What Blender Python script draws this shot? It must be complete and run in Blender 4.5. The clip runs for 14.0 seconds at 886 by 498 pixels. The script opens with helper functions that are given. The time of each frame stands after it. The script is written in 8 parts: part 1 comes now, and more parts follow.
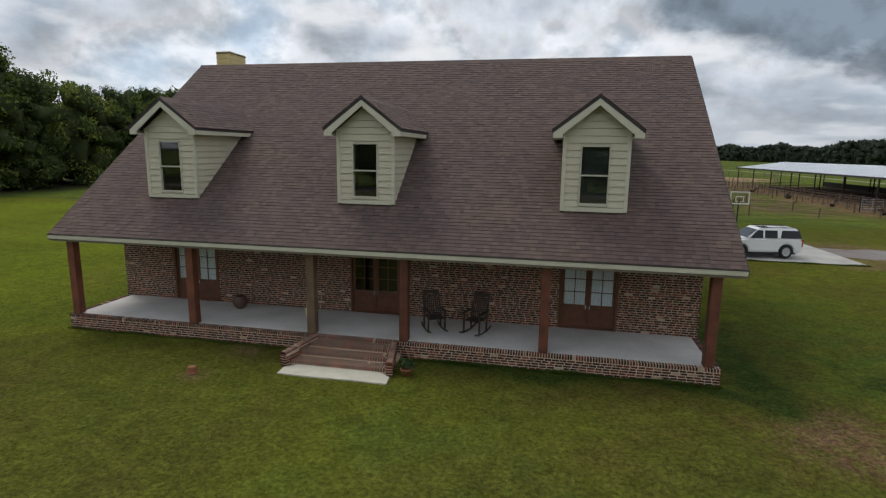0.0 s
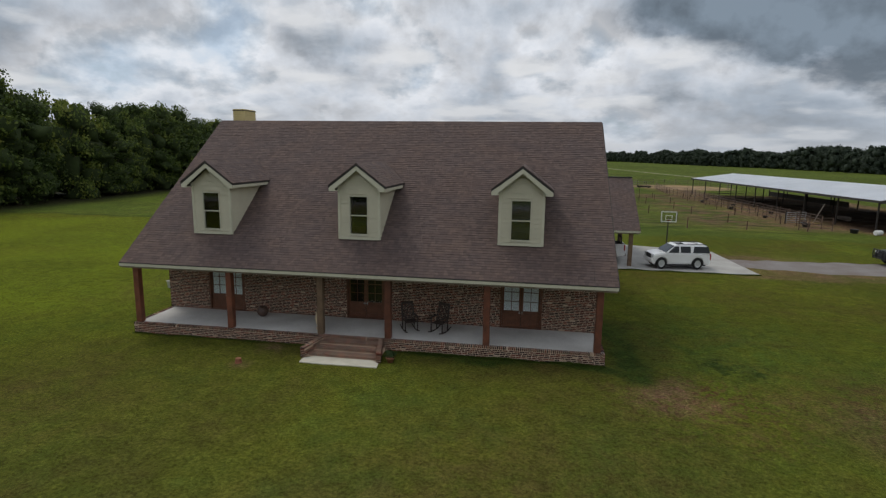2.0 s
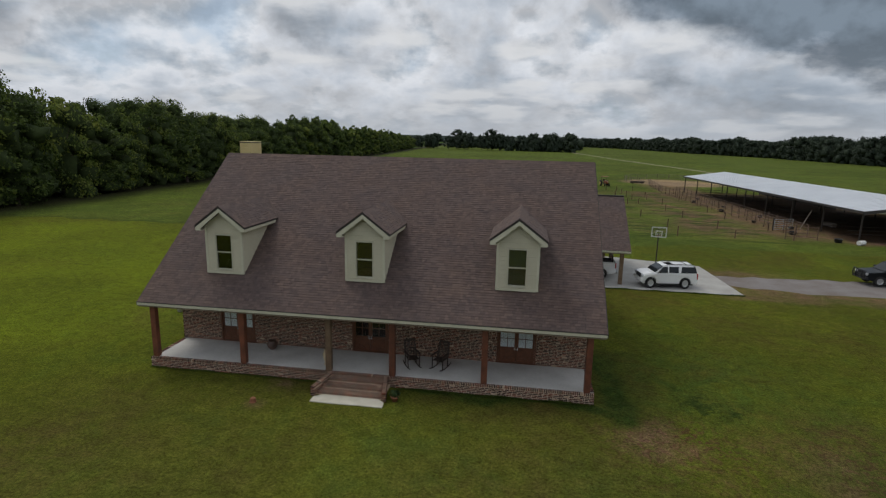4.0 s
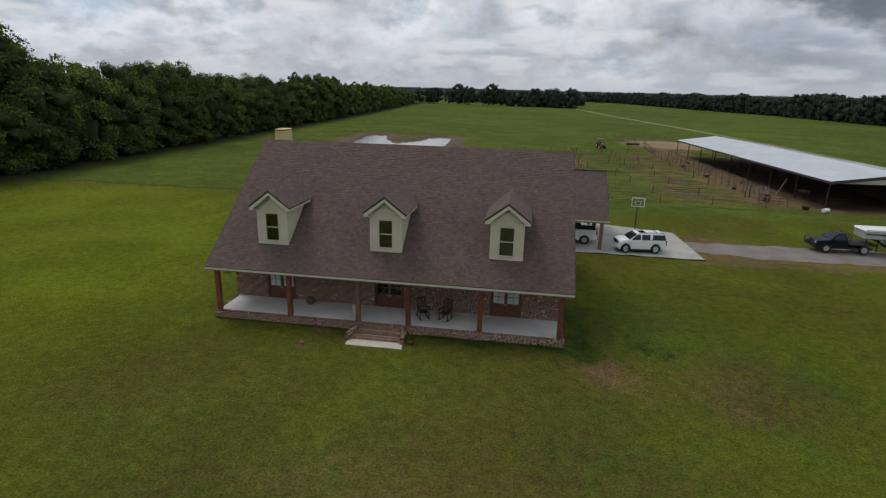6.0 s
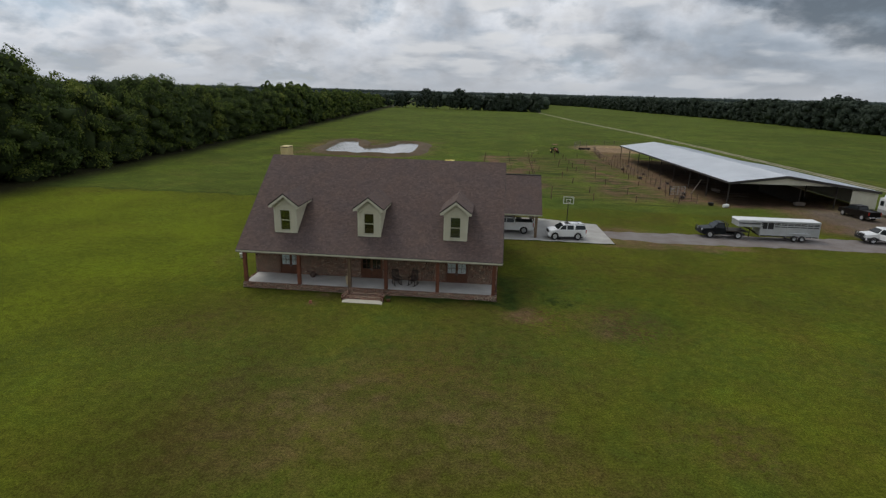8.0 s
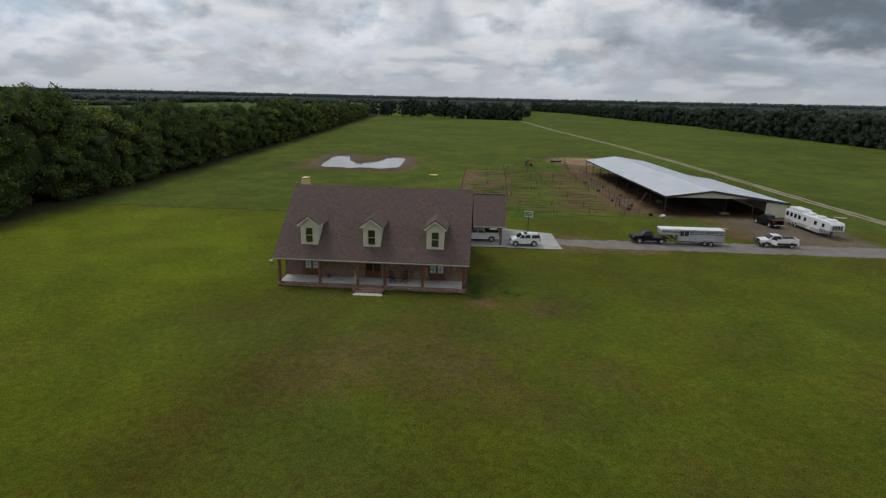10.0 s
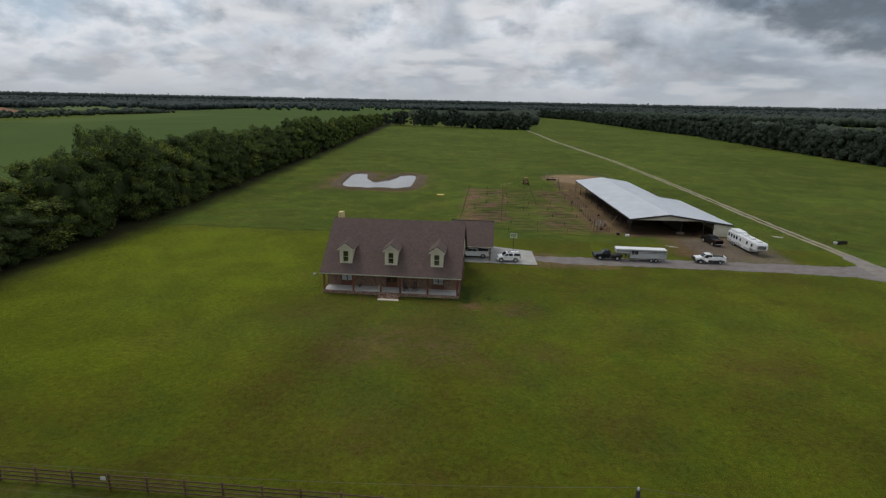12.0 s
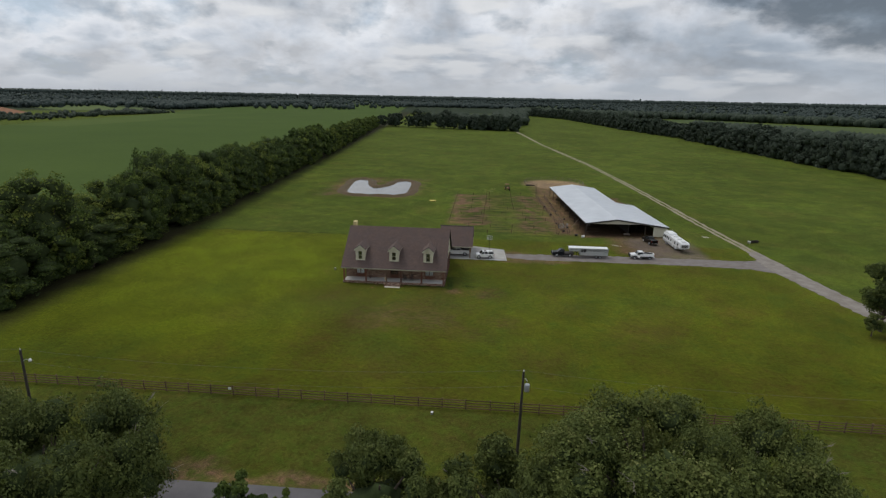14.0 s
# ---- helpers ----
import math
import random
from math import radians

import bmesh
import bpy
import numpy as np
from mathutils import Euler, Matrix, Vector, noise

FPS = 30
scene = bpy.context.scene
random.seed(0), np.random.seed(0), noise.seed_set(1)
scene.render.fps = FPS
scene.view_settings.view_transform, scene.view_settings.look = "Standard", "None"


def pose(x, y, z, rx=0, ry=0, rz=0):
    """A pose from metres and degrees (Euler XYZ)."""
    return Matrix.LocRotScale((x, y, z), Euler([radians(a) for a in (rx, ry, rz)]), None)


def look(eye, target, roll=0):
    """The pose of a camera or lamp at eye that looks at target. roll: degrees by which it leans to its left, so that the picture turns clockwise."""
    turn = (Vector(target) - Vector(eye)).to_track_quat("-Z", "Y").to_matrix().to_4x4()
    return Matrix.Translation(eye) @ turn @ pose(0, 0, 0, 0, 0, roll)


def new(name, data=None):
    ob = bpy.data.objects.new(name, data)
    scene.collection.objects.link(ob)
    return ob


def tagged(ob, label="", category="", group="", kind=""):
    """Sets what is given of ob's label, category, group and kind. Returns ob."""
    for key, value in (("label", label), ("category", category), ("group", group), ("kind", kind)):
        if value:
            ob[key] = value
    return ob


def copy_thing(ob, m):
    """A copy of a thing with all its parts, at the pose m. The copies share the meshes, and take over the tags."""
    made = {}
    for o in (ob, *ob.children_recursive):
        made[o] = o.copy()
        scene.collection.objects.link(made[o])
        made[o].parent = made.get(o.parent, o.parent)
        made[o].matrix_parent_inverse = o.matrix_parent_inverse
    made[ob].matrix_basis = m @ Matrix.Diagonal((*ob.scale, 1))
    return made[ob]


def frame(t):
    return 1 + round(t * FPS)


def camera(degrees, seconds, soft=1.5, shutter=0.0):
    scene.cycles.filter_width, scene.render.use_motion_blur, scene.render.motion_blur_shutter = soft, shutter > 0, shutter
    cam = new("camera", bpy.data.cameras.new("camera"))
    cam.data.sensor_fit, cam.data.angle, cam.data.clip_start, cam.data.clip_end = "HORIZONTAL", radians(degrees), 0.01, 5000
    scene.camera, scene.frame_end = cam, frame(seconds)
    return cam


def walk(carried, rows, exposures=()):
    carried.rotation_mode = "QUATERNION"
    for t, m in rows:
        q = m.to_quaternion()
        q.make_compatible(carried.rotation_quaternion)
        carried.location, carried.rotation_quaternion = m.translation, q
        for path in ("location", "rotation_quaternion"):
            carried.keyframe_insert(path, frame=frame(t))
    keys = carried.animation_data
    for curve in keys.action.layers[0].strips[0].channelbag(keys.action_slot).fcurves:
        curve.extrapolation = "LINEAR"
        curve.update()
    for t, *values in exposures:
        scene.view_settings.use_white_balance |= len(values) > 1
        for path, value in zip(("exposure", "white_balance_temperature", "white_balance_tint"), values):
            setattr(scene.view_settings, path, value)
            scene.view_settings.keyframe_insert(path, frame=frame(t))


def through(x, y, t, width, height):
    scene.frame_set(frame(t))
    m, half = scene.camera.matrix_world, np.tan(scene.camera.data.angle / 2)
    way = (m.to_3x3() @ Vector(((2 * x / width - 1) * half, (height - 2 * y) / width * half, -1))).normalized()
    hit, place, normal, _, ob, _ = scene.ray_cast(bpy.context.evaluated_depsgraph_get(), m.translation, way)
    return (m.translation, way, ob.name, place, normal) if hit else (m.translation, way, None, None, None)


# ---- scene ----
cam = camera(78.4, 14.0, soft=1.3)
PATH = [
    (0, (5.669, -14.722, 6.043), (5.273, -12.795, 5.6887), 0.8),
    (0.5, (6.055, -16.131, 6.565), (5.686, -14.198, 6.2142), 0.8),
    (1, (6.506, -17.847, 6.962), (6.16, -15.909, 6.6142), 0.8),
    (1.5, (6.909, -19.532, 7.428), (6.59, -17.589, 7.0859), 0.9),
    (2, (7.131, -20.78, 8.023), (6.815, -18.837, 7.6807), 0.8),
    (4.3, (6.919, -22.014, 11.229), (6.635, -20.083, 10.802), 1.3),
    (4.5, (6.922, -22.295, 11.479), (6.641, -20.382, 10.9759), 1.3),
    (5, (7.02, -23.533, 12.069), (6.737, -21.628, 11.5379), 1.3),
    (5.5, (7.172, -25.326, 12.678), (6.891, -23.43, 12.1145), 1.5),
    (6, (7.481, -27.602, 13.302), (7.2, -25.705, 12.743), 1.5),
    (6.5, (7.828, -30.198, 13.67), (7.544, -28.298, 13.1201), 1.3),
    (7, (8.269, -33.073, 14.378), (7.987, -31.175, 13.825), 1.4),
    (7.5, (8.701, -36.213, 14.917), (8.408, -34.314, 14.3698), 1.3),
    (8, (9.512, -39.574, 15.401), (9.338, -37.661, 14.8525), 1.5),
    (8.5, (10.349, -43.154, 15.797), (10.229, -41.234, 15.2601), 1.3),
    (10.8, (12.163, -61.324, 23.517), (12.023, -59.401, 22.985), 1.2),
    (11, (12.587, -63.277, 24.474), (12.384, -61.36, 23.941), 1.1),
    (11.7, (13.651, -70.714, 26.67), (13.477, -68.791, 26.147), 1.1),
    (12.5, (15.234, -81.979, 30.425), (15.07, -80.058, 29.896), 1.2),
    (13, (16.139, -89.556, 32.797), (15.978, -87.634, 32.268), 1.2),
    (13.5, (17.065, -97.318, 35.22), (16.901, -95.396, 34.691), 1.2),
    (14, (17.448, -100.849, 36.138), (17.301, -98.929, 35.597), 1.1),
]
EXPOSURES = [(0, 0.12), (1.0, 0.0), (2.0, -0.08), (4.0, -0.17), (4.5, -0.17), (5.2, -0.07), (7.0, -0.13), (11.0, -0.16), (13.0, -0.12), (14.0, -0.06)]
walk(cam, [(t, look(eye, target, roll)) for t, eye, target, roll in PATH], EXPOSURES)

# ---------------------------------------------------------------- world, sun
def link(nt, a, b):
    nt.links.new(a, b)


def node(nt, kind, **inputs):
    n = nt.nodes.new(kind)
    for key, value in inputs.items():
        n.inputs[key.replace("_", " ")].default_value = value
    return n


def math_node(nt, op, a, b=None, clamp=False):
    n = nt.nodes.new("ShaderNodeMath")
    n.operation, n.use_clamp = op, clamp
    for i, v in enumerate((a, b)):
        if v is None:
            continue
        if isinstance(v, (int, float)):
            n.inputs[i].default_value = v
        else:
            link(nt, v, n.inputs[i])
    return n.outputs[0]


def mix_colour(nt, fac, a, b, blend="MIX"):
    n = nt.nodes.new("ShaderNodeMix")
    n.data_type, n.blend_type = "RGBA", blend
    for i, v in ((0, fac), (6, a), (7, b)):
        if isinstance(v, (int, float)):
            n.inputs[i].default_value = v
        elif isinstance(v, tuple):
            n.inputs[i].default_value = (*v, 1)
        else:
            link(nt, v, n.inputs[i])
    return n.outputs[2]


def ramp(nt, fac, stops, mode="LINEAR"):
    n = nt.nodes.new("ShaderNodeValToRGB")
    n.color_ramp.interpolation = mode
    els = n.color_ramp.elements
    while len(els) < len(stops):
        els.new(0.5)
    for e, (p, c) in zip(els, stops):
        e.position, e.color = p, (*c, 1) if isinstance(c, tuple) else (c, c, c, 1)
    link(nt, fac, n.inputs[0])
    return n.outputs[0]


def noise_tex(nt, vec, scale, detail=4.0, rough=0.55, distort=0.0):
    n = node(nt, "ShaderNodeTexNoise", Scale=scale, Detail=detail, Roughness=rough, Distortion=distort)
    if vec is not None:
        link(nt, vec, n.inputs["Vector"])
    return n.outputs["Fac"]


SUN_FROM = Vector((-0.50, 0.34, 1.0)).normalized()
SKY_STRENGTH, CLOUD_GAIN, SUN_STRENGTH = 0.1, 7.0, 1.30
CLOUD_AT = (3.1, 1.7)
HEAP_AT, HEAP_EDGE = (0.7, 2.3), 0.505
BANKS = [((0.37, 0.90, 0.245), 0.10, 0.29, 0.42), ((0.56, 0.82, 0.155), 0.08, 0.24, 0.48), ((-0.336, 0.925, 0.182), 0.0, 0.15, 0.14), ((-0.055, 0.97, 0.25), 0.0, 0.15, 0.16), ((0.185, 0.979, 0.092), 0.0, 0.09, 0.10), ((0.52, 0.84, 0.12), 0.1, 0.46, 0.085), ((0.63, 0.77, 0.05), 0.06, 0.26, 0.12), ((0.38, 0.92, 0.05), 0.06, 0.24, 0.06), ((-0.6, 0.77, 0.20), 0.0, 0.2, 0.10), ((-0.336, 0.932, 0.14), 0.0, 0.1, 0.06)]
world = bpy.data.worlds.new("cloudy_sky")
scene.world = world
world.use_nodes = True
wt = world.node_tree
wt.nodes.clear()
sky = wt.nodes.new("ShaderNodeTexSky")
sky.sky_type, sky.sun_disc = "NISHITA", False
sky.sun_elevation = math.asin(SUN_FROM.z)
sky.sun_rotation = math.atan2(SUN_FROM.x, SUN_FROM.y)
coord = wt.nodes.new("ShaderNodeTexCoord")
sep = wt.nodes.new("ShaderNodeSeparateXYZ")
link(wt, coord.outputs["Generated"], sep.inputs[0])
up = math_node(wt, "MAXIMUM", sep.outputs[2], 0.0)


def cloud_vec(rise):
    """A place in the clouds for each look at the sky, flatter and smaller low down; rise looks a little higher, for the lit upper sides."""
    q = math_node(wt, "DIVIDE", 0.85, math_node(wt, "ADD", up, 0.36 + rise))
    v = wt.nodes.new("ShaderNodeCombineXYZ")
    link(wt, math_node(wt, "ADD", math_node(wt, "MULTIPLY", sep.outputs[0], 2.1), CLOUD_AT[0]), v.inputs[0])
    link(wt, math_node(wt, "ADD", math_node(wt, "MULTIPLY", sep.outputs[1], 2.1), CLOUD_AT[1]), v.inputs[1])
    link(wt, q, v.inputs[2])
    return v.outputs[0]


def cloud_mass(vec):
    a, b = noise_tex(wt, vec, 2.3, 6.0, 0.5, 0.1), noise_tex(wt, vec, 6.5, 5.0, 0.55, 0.1)
    return math_node(wt, "ADD", math_node(wt, "MULTIPLY", a, 0.68), math_node(wt, "MULTIPLY", b, 0.32)), b


mass, cloud_b = cloud_mass(cloud_vec(0.0))
above, _ = cloud_mass(cloud_vec(0.028))
relief = math_node(wt, "SUBTRACT", mass, above)
def bank(direction, inner, outer, depth):
    """A heavier cloud round one direction, broken up by the cloud noise."""
    d = wt.nodes.new("ShaderNodeVectorMath")
    d.operation = "DISTANCE"
    squash = wt.nodes.new("ShaderNodeVectorMath")
    squash.operation = "MULTIPLY"
    link(wt, coord.outputs["Generated"], squash.inputs[0])
    squash.inputs[1].default_value = (1, 1, 2.4)
    link(wt, squash.outputs[0], d.inputs[0])
    d.inputs[1].default_value = (direction[0], direction[1], direction[2] * 2.4)
    reach = math_node(wt, "ADD", d.outputs["Value"], math_node(wt, "MULTIPLY", math_node(wt, "SUBTRACT", cloud_b, 0.5), 0.22))
    f = math_node(wt, "DIVIDE", math_node(wt, "SUBTRACT", outer, reach), outer - inner, True)
    f = math_node(wt, "MULTIPLY", math_node(wt, "MULTIPLY", f, f), math_node(wt, "SUBTRACT", 3.0, math_node(wt, "MULTIPLY", f, 2.0)))
    return math_node(wt, "MULTIPLY", f, depth)


def heap_vec(rise):
    """A place among the heaped clouds, which shrink and flatten towards the horizon."""
    q = math_node(wt, "DIVIDE", 0.9, math_node(wt, "ADD", up, 0.20 + rise))
    v = wt.nodes.new("ShaderNodeCombineXYZ")
    link(wt, math_node(wt, "ADD", math_node(wt, "MULTIPLY", sep.outputs[0], q), HEAP_AT[0]), v.inputs[0])
    link(wt, math_node(wt, "ADD", math_node(wt, "MULTIPLY", sep.outputs[1], q), HEAP_AT[1]), v.inputs[1])
    link(wt, math_node(wt, "MULTIPLY", math_node(wt, "LOGARITHM", math_node(wt, "ADD", up, 0.09 + rise), math.e), 0.85), v.inputs[2])
    return v.outputs[0]


def heap_mass(vec):
    """Broad cloud masses with round billows on them."""
    cells = wt.nodes.new("ShaderNodeTexVoronoi")
    cells.feature = "SMOOTH_F1"
    cells.inputs["Scale"].default_value, cells.inputs["Smoothness"].default_value = 2.5, 0.5
    link(wt, vec, cells.inputs["Vector"])
    billow = math_node(wt, "MULTIPLY", math_node(wt, "SUBTRACT", 1.0, cells.outputs["Distance"]), 0.22)
    broad = math_node(wt, "MULTIPLY", noise_tex(wt, vec, 1.05, 3.0, 0.5, 0.15), 0.62)
    return math_node(wt, "ADD", math_node(wt, "ADD", broad, billow), math_node(wt, "MULTIPLY", noise_tex(wt, vec, 6.0, 4.0, 0.55), 0.14))


heap = heap_mass(heap_vec(0.0))
heap_lit = math_node(wt, "SUBTRACT", heap, heap_mass(heap_vec(0.034)))
heavy = None
for direction, inner, outer, depth in BANKS:
    weight = bank(direction, inner, outer, depth)
    mass = math_node(wt, "ADD", mass, weight)
    heavy = weight if heavy is None else math_node(wt, "ADD", heavy, weight)
cover = ramp(wt, mass, [(0.34, 0.6), (0.42, 1.0)])
shade = ramp(wt, mass, [(0.39, (0.70, 0.83, 0.99)), (0.45, (0.88, 0.95, 1.04)), (0.485, (1.02, 1.05, 1.11)), (0.52, (0.92, 0.96, 1.03)), (0.56, (0.77, 0.82, 0.90)), (0.62, (0.54, 0.61, 0.70)), (0.70, (0.37, 0.44, 0.53)), (0.78, (0.28, 0.35, 0.43))])
lit = math_node(wt, "ADD", math_node(wt, "MULTIPLY", relief, 3.4), 0.98)
lit = math_node(wt, "MINIMUM", math_node(wt, "MAXIMUM", lit, 0.72), 1.18)
shade = mix_colour(wt, 1.0, shade, lit, "MULTIPLY")
# heaped clouds: pale tops, slate bases
thick = math_node(wt, "MULTIPLY", math_node(wt, "SUBTRACT", heap, HEAP_EDGE), 2.2)
tone = math_node(wt, "ADD", math_node(wt, "MULTIPLY", heap_lit, 9.0), 0.62)
tone = math_node(wt, "SUBTRACT", tone, thick, True)
puff = ramp(wt, tone, [(0.0, (0.50, 0.56, 0.645)), (0.35, (0.68, 0.735, 0.81)), (0.65, (0.93, 0.965, 1.02)), (1.0, (1.13, 1.14, 1.16))])
edge = ramp(wt, heap, [(HEAP_EDGE, 0.0), (HEAP_EDGE + 0.07, 0.8)])
edge = math_node(wt, "MULTIPLY", edge, math_node(wt, "SUBTRACT", 1.0, math_node(wt, "MULTIPLY", heavy, 2.2), True))
shade = mix_colour(wt, edge, shade, puff)
haze = math_node(wt, "POWER", math_node(wt, "SUBTRACT", 1.0, up, True), 20.0)
shade = mix_colour(wt, math_node(wt, "MULTIPLY", haze, 0.88), shade, (0.68, 0.72, 0.78))
gain = mix_colour(wt, 1.0, shade, (CLOUD_GAIN * 0.993, CLOUD_GAIN, CLOUD_GAIN * 1.005), "MULTIPLY")
colour = mix_colour(wt, cover, sky.outputs[0], gain)
back = node(wt, "ShaderNodeBackground", Strength=SKY_STRENGTH)
link(wt, colour, back.inputs[0])
out = wt.nodes.new("ShaderNodeOutputWorld")
link(wt, back.outputs[0], out.inputs[0])

sun = new("sun", bpy.data.lights.new("sun", "SUN"))
sun.data.energy, sun.data.angle, sun.data.color = SUN_STRENGTH, radians(24), (1.0, 0.95, 0.86)
sun.matrix_world = look(SUN_FROM * 100, (0, 0, 0))


# ---------------------------------------------------------------- materials
def surface(name, a, b, scale=3.0, fine=40.0, rough=0.75, bump=0.15, bump_scale=None, metal=0.0, spread=0.0, coat=0.0, sheen_rough=0.1, world_space=False):
    """A surface whose colour wanders from a to b at a coarse and a fine scale, with fine relief; spread varies it piece by piece."""
    m = bpy.data.materials.new(name)
    m.use_nodes = True
    nt = m.node_tree
    p = nt.nodes["Principled BSDF"]
    if world_space:
        vec = nt.nodes.new("ShaderNodeNewGeometry").outputs["Position"]
    else:
        vec = nt.nodes.new("ShaderNodeTexCoord").outputs["Object"]
    coarse, grain = noise_tex(nt, vec, scale), noise_tex(nt, vec, fine, 3.0)
    fac = math_node(nt, "ADD", math_node(nt, "MULTIPLY", coarse, 0.65), math_node(nt, "MULTIPLY", grain, 0.35))
    col = ramp(nt, fac, [(0.36, a), (0.64, b)])
    if spread:
        piece = piece_random(nt)
        dim = math_node(nt, "ADD", math_node(nt, "MULTIPLY", piece, 2 * spread), 1 - spread)
        n = nt.nodes.new("ShaderNodeVectorMath")
        n.operation = "SCALE"
        link(nt, col, n.inputs[0])
        link(nt, dim, n.inputs["Scale"])
        col = n.outputs[0]
    link(nt, col, p.inputs["Base Color"])
    r = math_node(nt, "ADD", math_node(nt, "MULTIPLY", coarse, 2 * sheen_rough), rough - sheen_rough, True)
    link(nt, r, p.inputs["Roughness"])
    p.inputs["Metallic"].default_value = metal
    p.inputs["Coat Weight"].default_value = coat
    if bump:
        bn = node(nt, "ShaderNodeBump", Strength=bump, Distance=0.02)
        link(nt, noise_tex(nt, vec, bump_scale or fine, 5.0), bn.inputs["Height"])
        link(nt, bn.outputs[0], p.inputs["Normal"])
    return m


def piece_random(nt):
    """A number from 0 to 1 for each loose piece and each object."""
    island = nt.nodes.new("ShaderNodeNewGeometry").outputs["Random Per Island"]
    whole = nt.nodes.new("ShaderNodeObjectInfo").outputs["Random"]
    return math_node(nt, "FRACT", math_node(nt, "ADD", island, whole))


def pieces(name, stops, grain_scale, rough, bump, smear=None, drift=None):
    """Bricks, shingles or leaves: each piece takes one tone of the ramp, then grain over it."""
    m = bpy.data.materials.new(name)
    m.use_nodes = True
    nt = m.node_tree
    p = nt.nodes["Principled BSDF"]
    vec = nt.nodes.new("ShaderNodeNewGeometry").outputs["Position"]
    col = ramp(nt, piece_random(nt), stops)
    grain = noise_tex(nt, vec, grain_scale, 4.0, 0.65)
    col = mix_colour(nt, 0.55, col, ramp(nt, grain, [(0.3, 0.45), (0.7, 1.35)]), "MULTIPLY")
    if drift:
        slow = noise_tex(nt, vec, 0.55, 4.0, 0.6)
        col = mix_colour(nt, 1.0, col, ramp(nt, slow, [(0.36, drift[0]), (0.64, drift[1])]), "MULTIPLY")
    if smear:
        spots = ramp(nt, noise_tex(nt, vec, 17.0, 3.0, 0.65), [(0.625, 0.0), (0.68, 0.9)])
        col = mix_colour(nt, spots, col, smear)
    link(nt, col, p.inputs["Base Color"])
    p.inputs["Roughness"].default_value = rough
    bn = node(nt, "ShaderNodeBump", Strength=bump, Distance=0.01)
    link(nt, grain, bn.inputs["Height"])
    link(nt, bn.outputs[0], p.inputs["Normal"])
    return m


BRICK = pieces("antique_brick", [(0.0, (0.018, 0.008, 0.006)), (0.35, (0.044, 0.013, 0.008)), (0.62, (0.092, 0.022, 0.012)), (0.84, (0.145, 0.034, 0.017)), (0.962, (0.205, 0.060, 0.030)), (0.98, (0.430, 0.300, 0.205)), (1.0, (0.54, 0.42, 0.31))], 30, 0.9, 0.5, (0.66, 0.54, 0.42))
WALL_MORTAR = surface("patchy_wall_mortar", (0.31, 0.230, 0.165), (0.58, 0.450, 0.335), 5, 40, 0.95, 0.3)
STEP_MORTAR = surface("step_mortar", (0.50, 0.365, 0.255), (0.66, 0.50, 0.37), 4, 60, 0.95, 0.3)
MORTAR = surface("mortar", (0.46, 0.345, 0.250), (0.64, 0.50, 0.375), 4, 60, 0.95, 0.3)
SHINGLE = pieces("asphalt_shingle", [(0.0, (0.084, 0.059, 0.054)), (0.3, (0.099, 0.070, 0.062)), (0.7, (0.113, 0.079, 0.068)), (1.0, (0.133, 0.094, 0.078))], 45, 0.93, 0.6, None, ((0.94, 0.95, 1.0), (1.06, 1.01, 0.98)))
ROOF_FELT = surface("roof_underlay", (0.04, 0.032, 0.03), (0.07, 0.055, 0.05), 3, 60, 0.95)
CREAM = surface("cream_painted_siding", (0.500, 0.468, 0.345), (0.565, 0.532, 0.400), 1.5, 25, 0.6, 0.06, 60)
CHIMNEY_TAN = surface("tan_painted_siding", (0.56, 0.45, 0.20), (0.66, 0.54, 0.26), 1.5, 25, 0.6, 0.06, 60)
TRIM = surface("cream_painted_trim", (0.52, 0.50, 0.38), (0.60, 0.58, 0.45), 2, 30, 0.55, 0.05)
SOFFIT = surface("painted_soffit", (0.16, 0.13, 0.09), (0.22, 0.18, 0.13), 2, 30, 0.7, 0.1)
CEDAR = surface("stained_cedar", (0.085, 0.027, 0.013), (0.19, 0.062, 0.03), 2.2, 35, 0.65, 0.3, 30, spread=0.25)
WEATHERED = surface("weathered_cedar", (0.095, 0.058, 0.032), (0.19, 0.125, 0.075), 2.2, 35, 0.75, 0.3, 30, spread=0.2)
RUSTY = surface("rusty_pipe_rail", (0.075, 0.047, 0.034), (0.165, 0.108, 0.080), 2, 30, 0.8, 0.2, spread=0.35)
DOORWOOD = surface("stained_door_wood", (0.09, 0.034, 0.017), (0.16, 0.062, 0.03), 3, 40, 0.45, 0.15)
CONCRETE = surface("concrete", (0.44, 0.425, 0.40), (0.60, 0.585, 0.56), 0.7, 18, 0.85, 0.12, 25)
PAD_CONCRETE = surface("pad_concrete", (0.29, 0.28, 0.26), (0.41, 0.40, 0.375), 0.7, 18, 0.85, 0.12, 25)
PALE_CONCRETE = surface("pale_step_pad", (0.50, 0.47, 0.38), (0.62, 0.585, 0.49), 2, 25, 0.85, 0.15)
WHITE_FRAME = surface("window_frame_paint", (0.46, 0.445, 0.34), (0.54, 0.52, 0.41), 4, 40, 0.45, 0.03)
CURTAIN = surface("white_curtain", (0.78, 0.82, 0.86), (0.88, 0.90, 0.92), 6, 50, 0.9, 0.1)
BLIND = surface("window_blind", (0.05, 0.065, 0.06), (0.075, 0.09, 0.085), 6, 50, 0.8, 0.1)
# near-black stands in for the darkness inside unlit rooms, trailer and barrel
DARK_ROOM = surface("dark_interior", (0.015, 0.014, 0.013), (0.025, 0.022, 0.02), 2, 20, 0.9, 0)
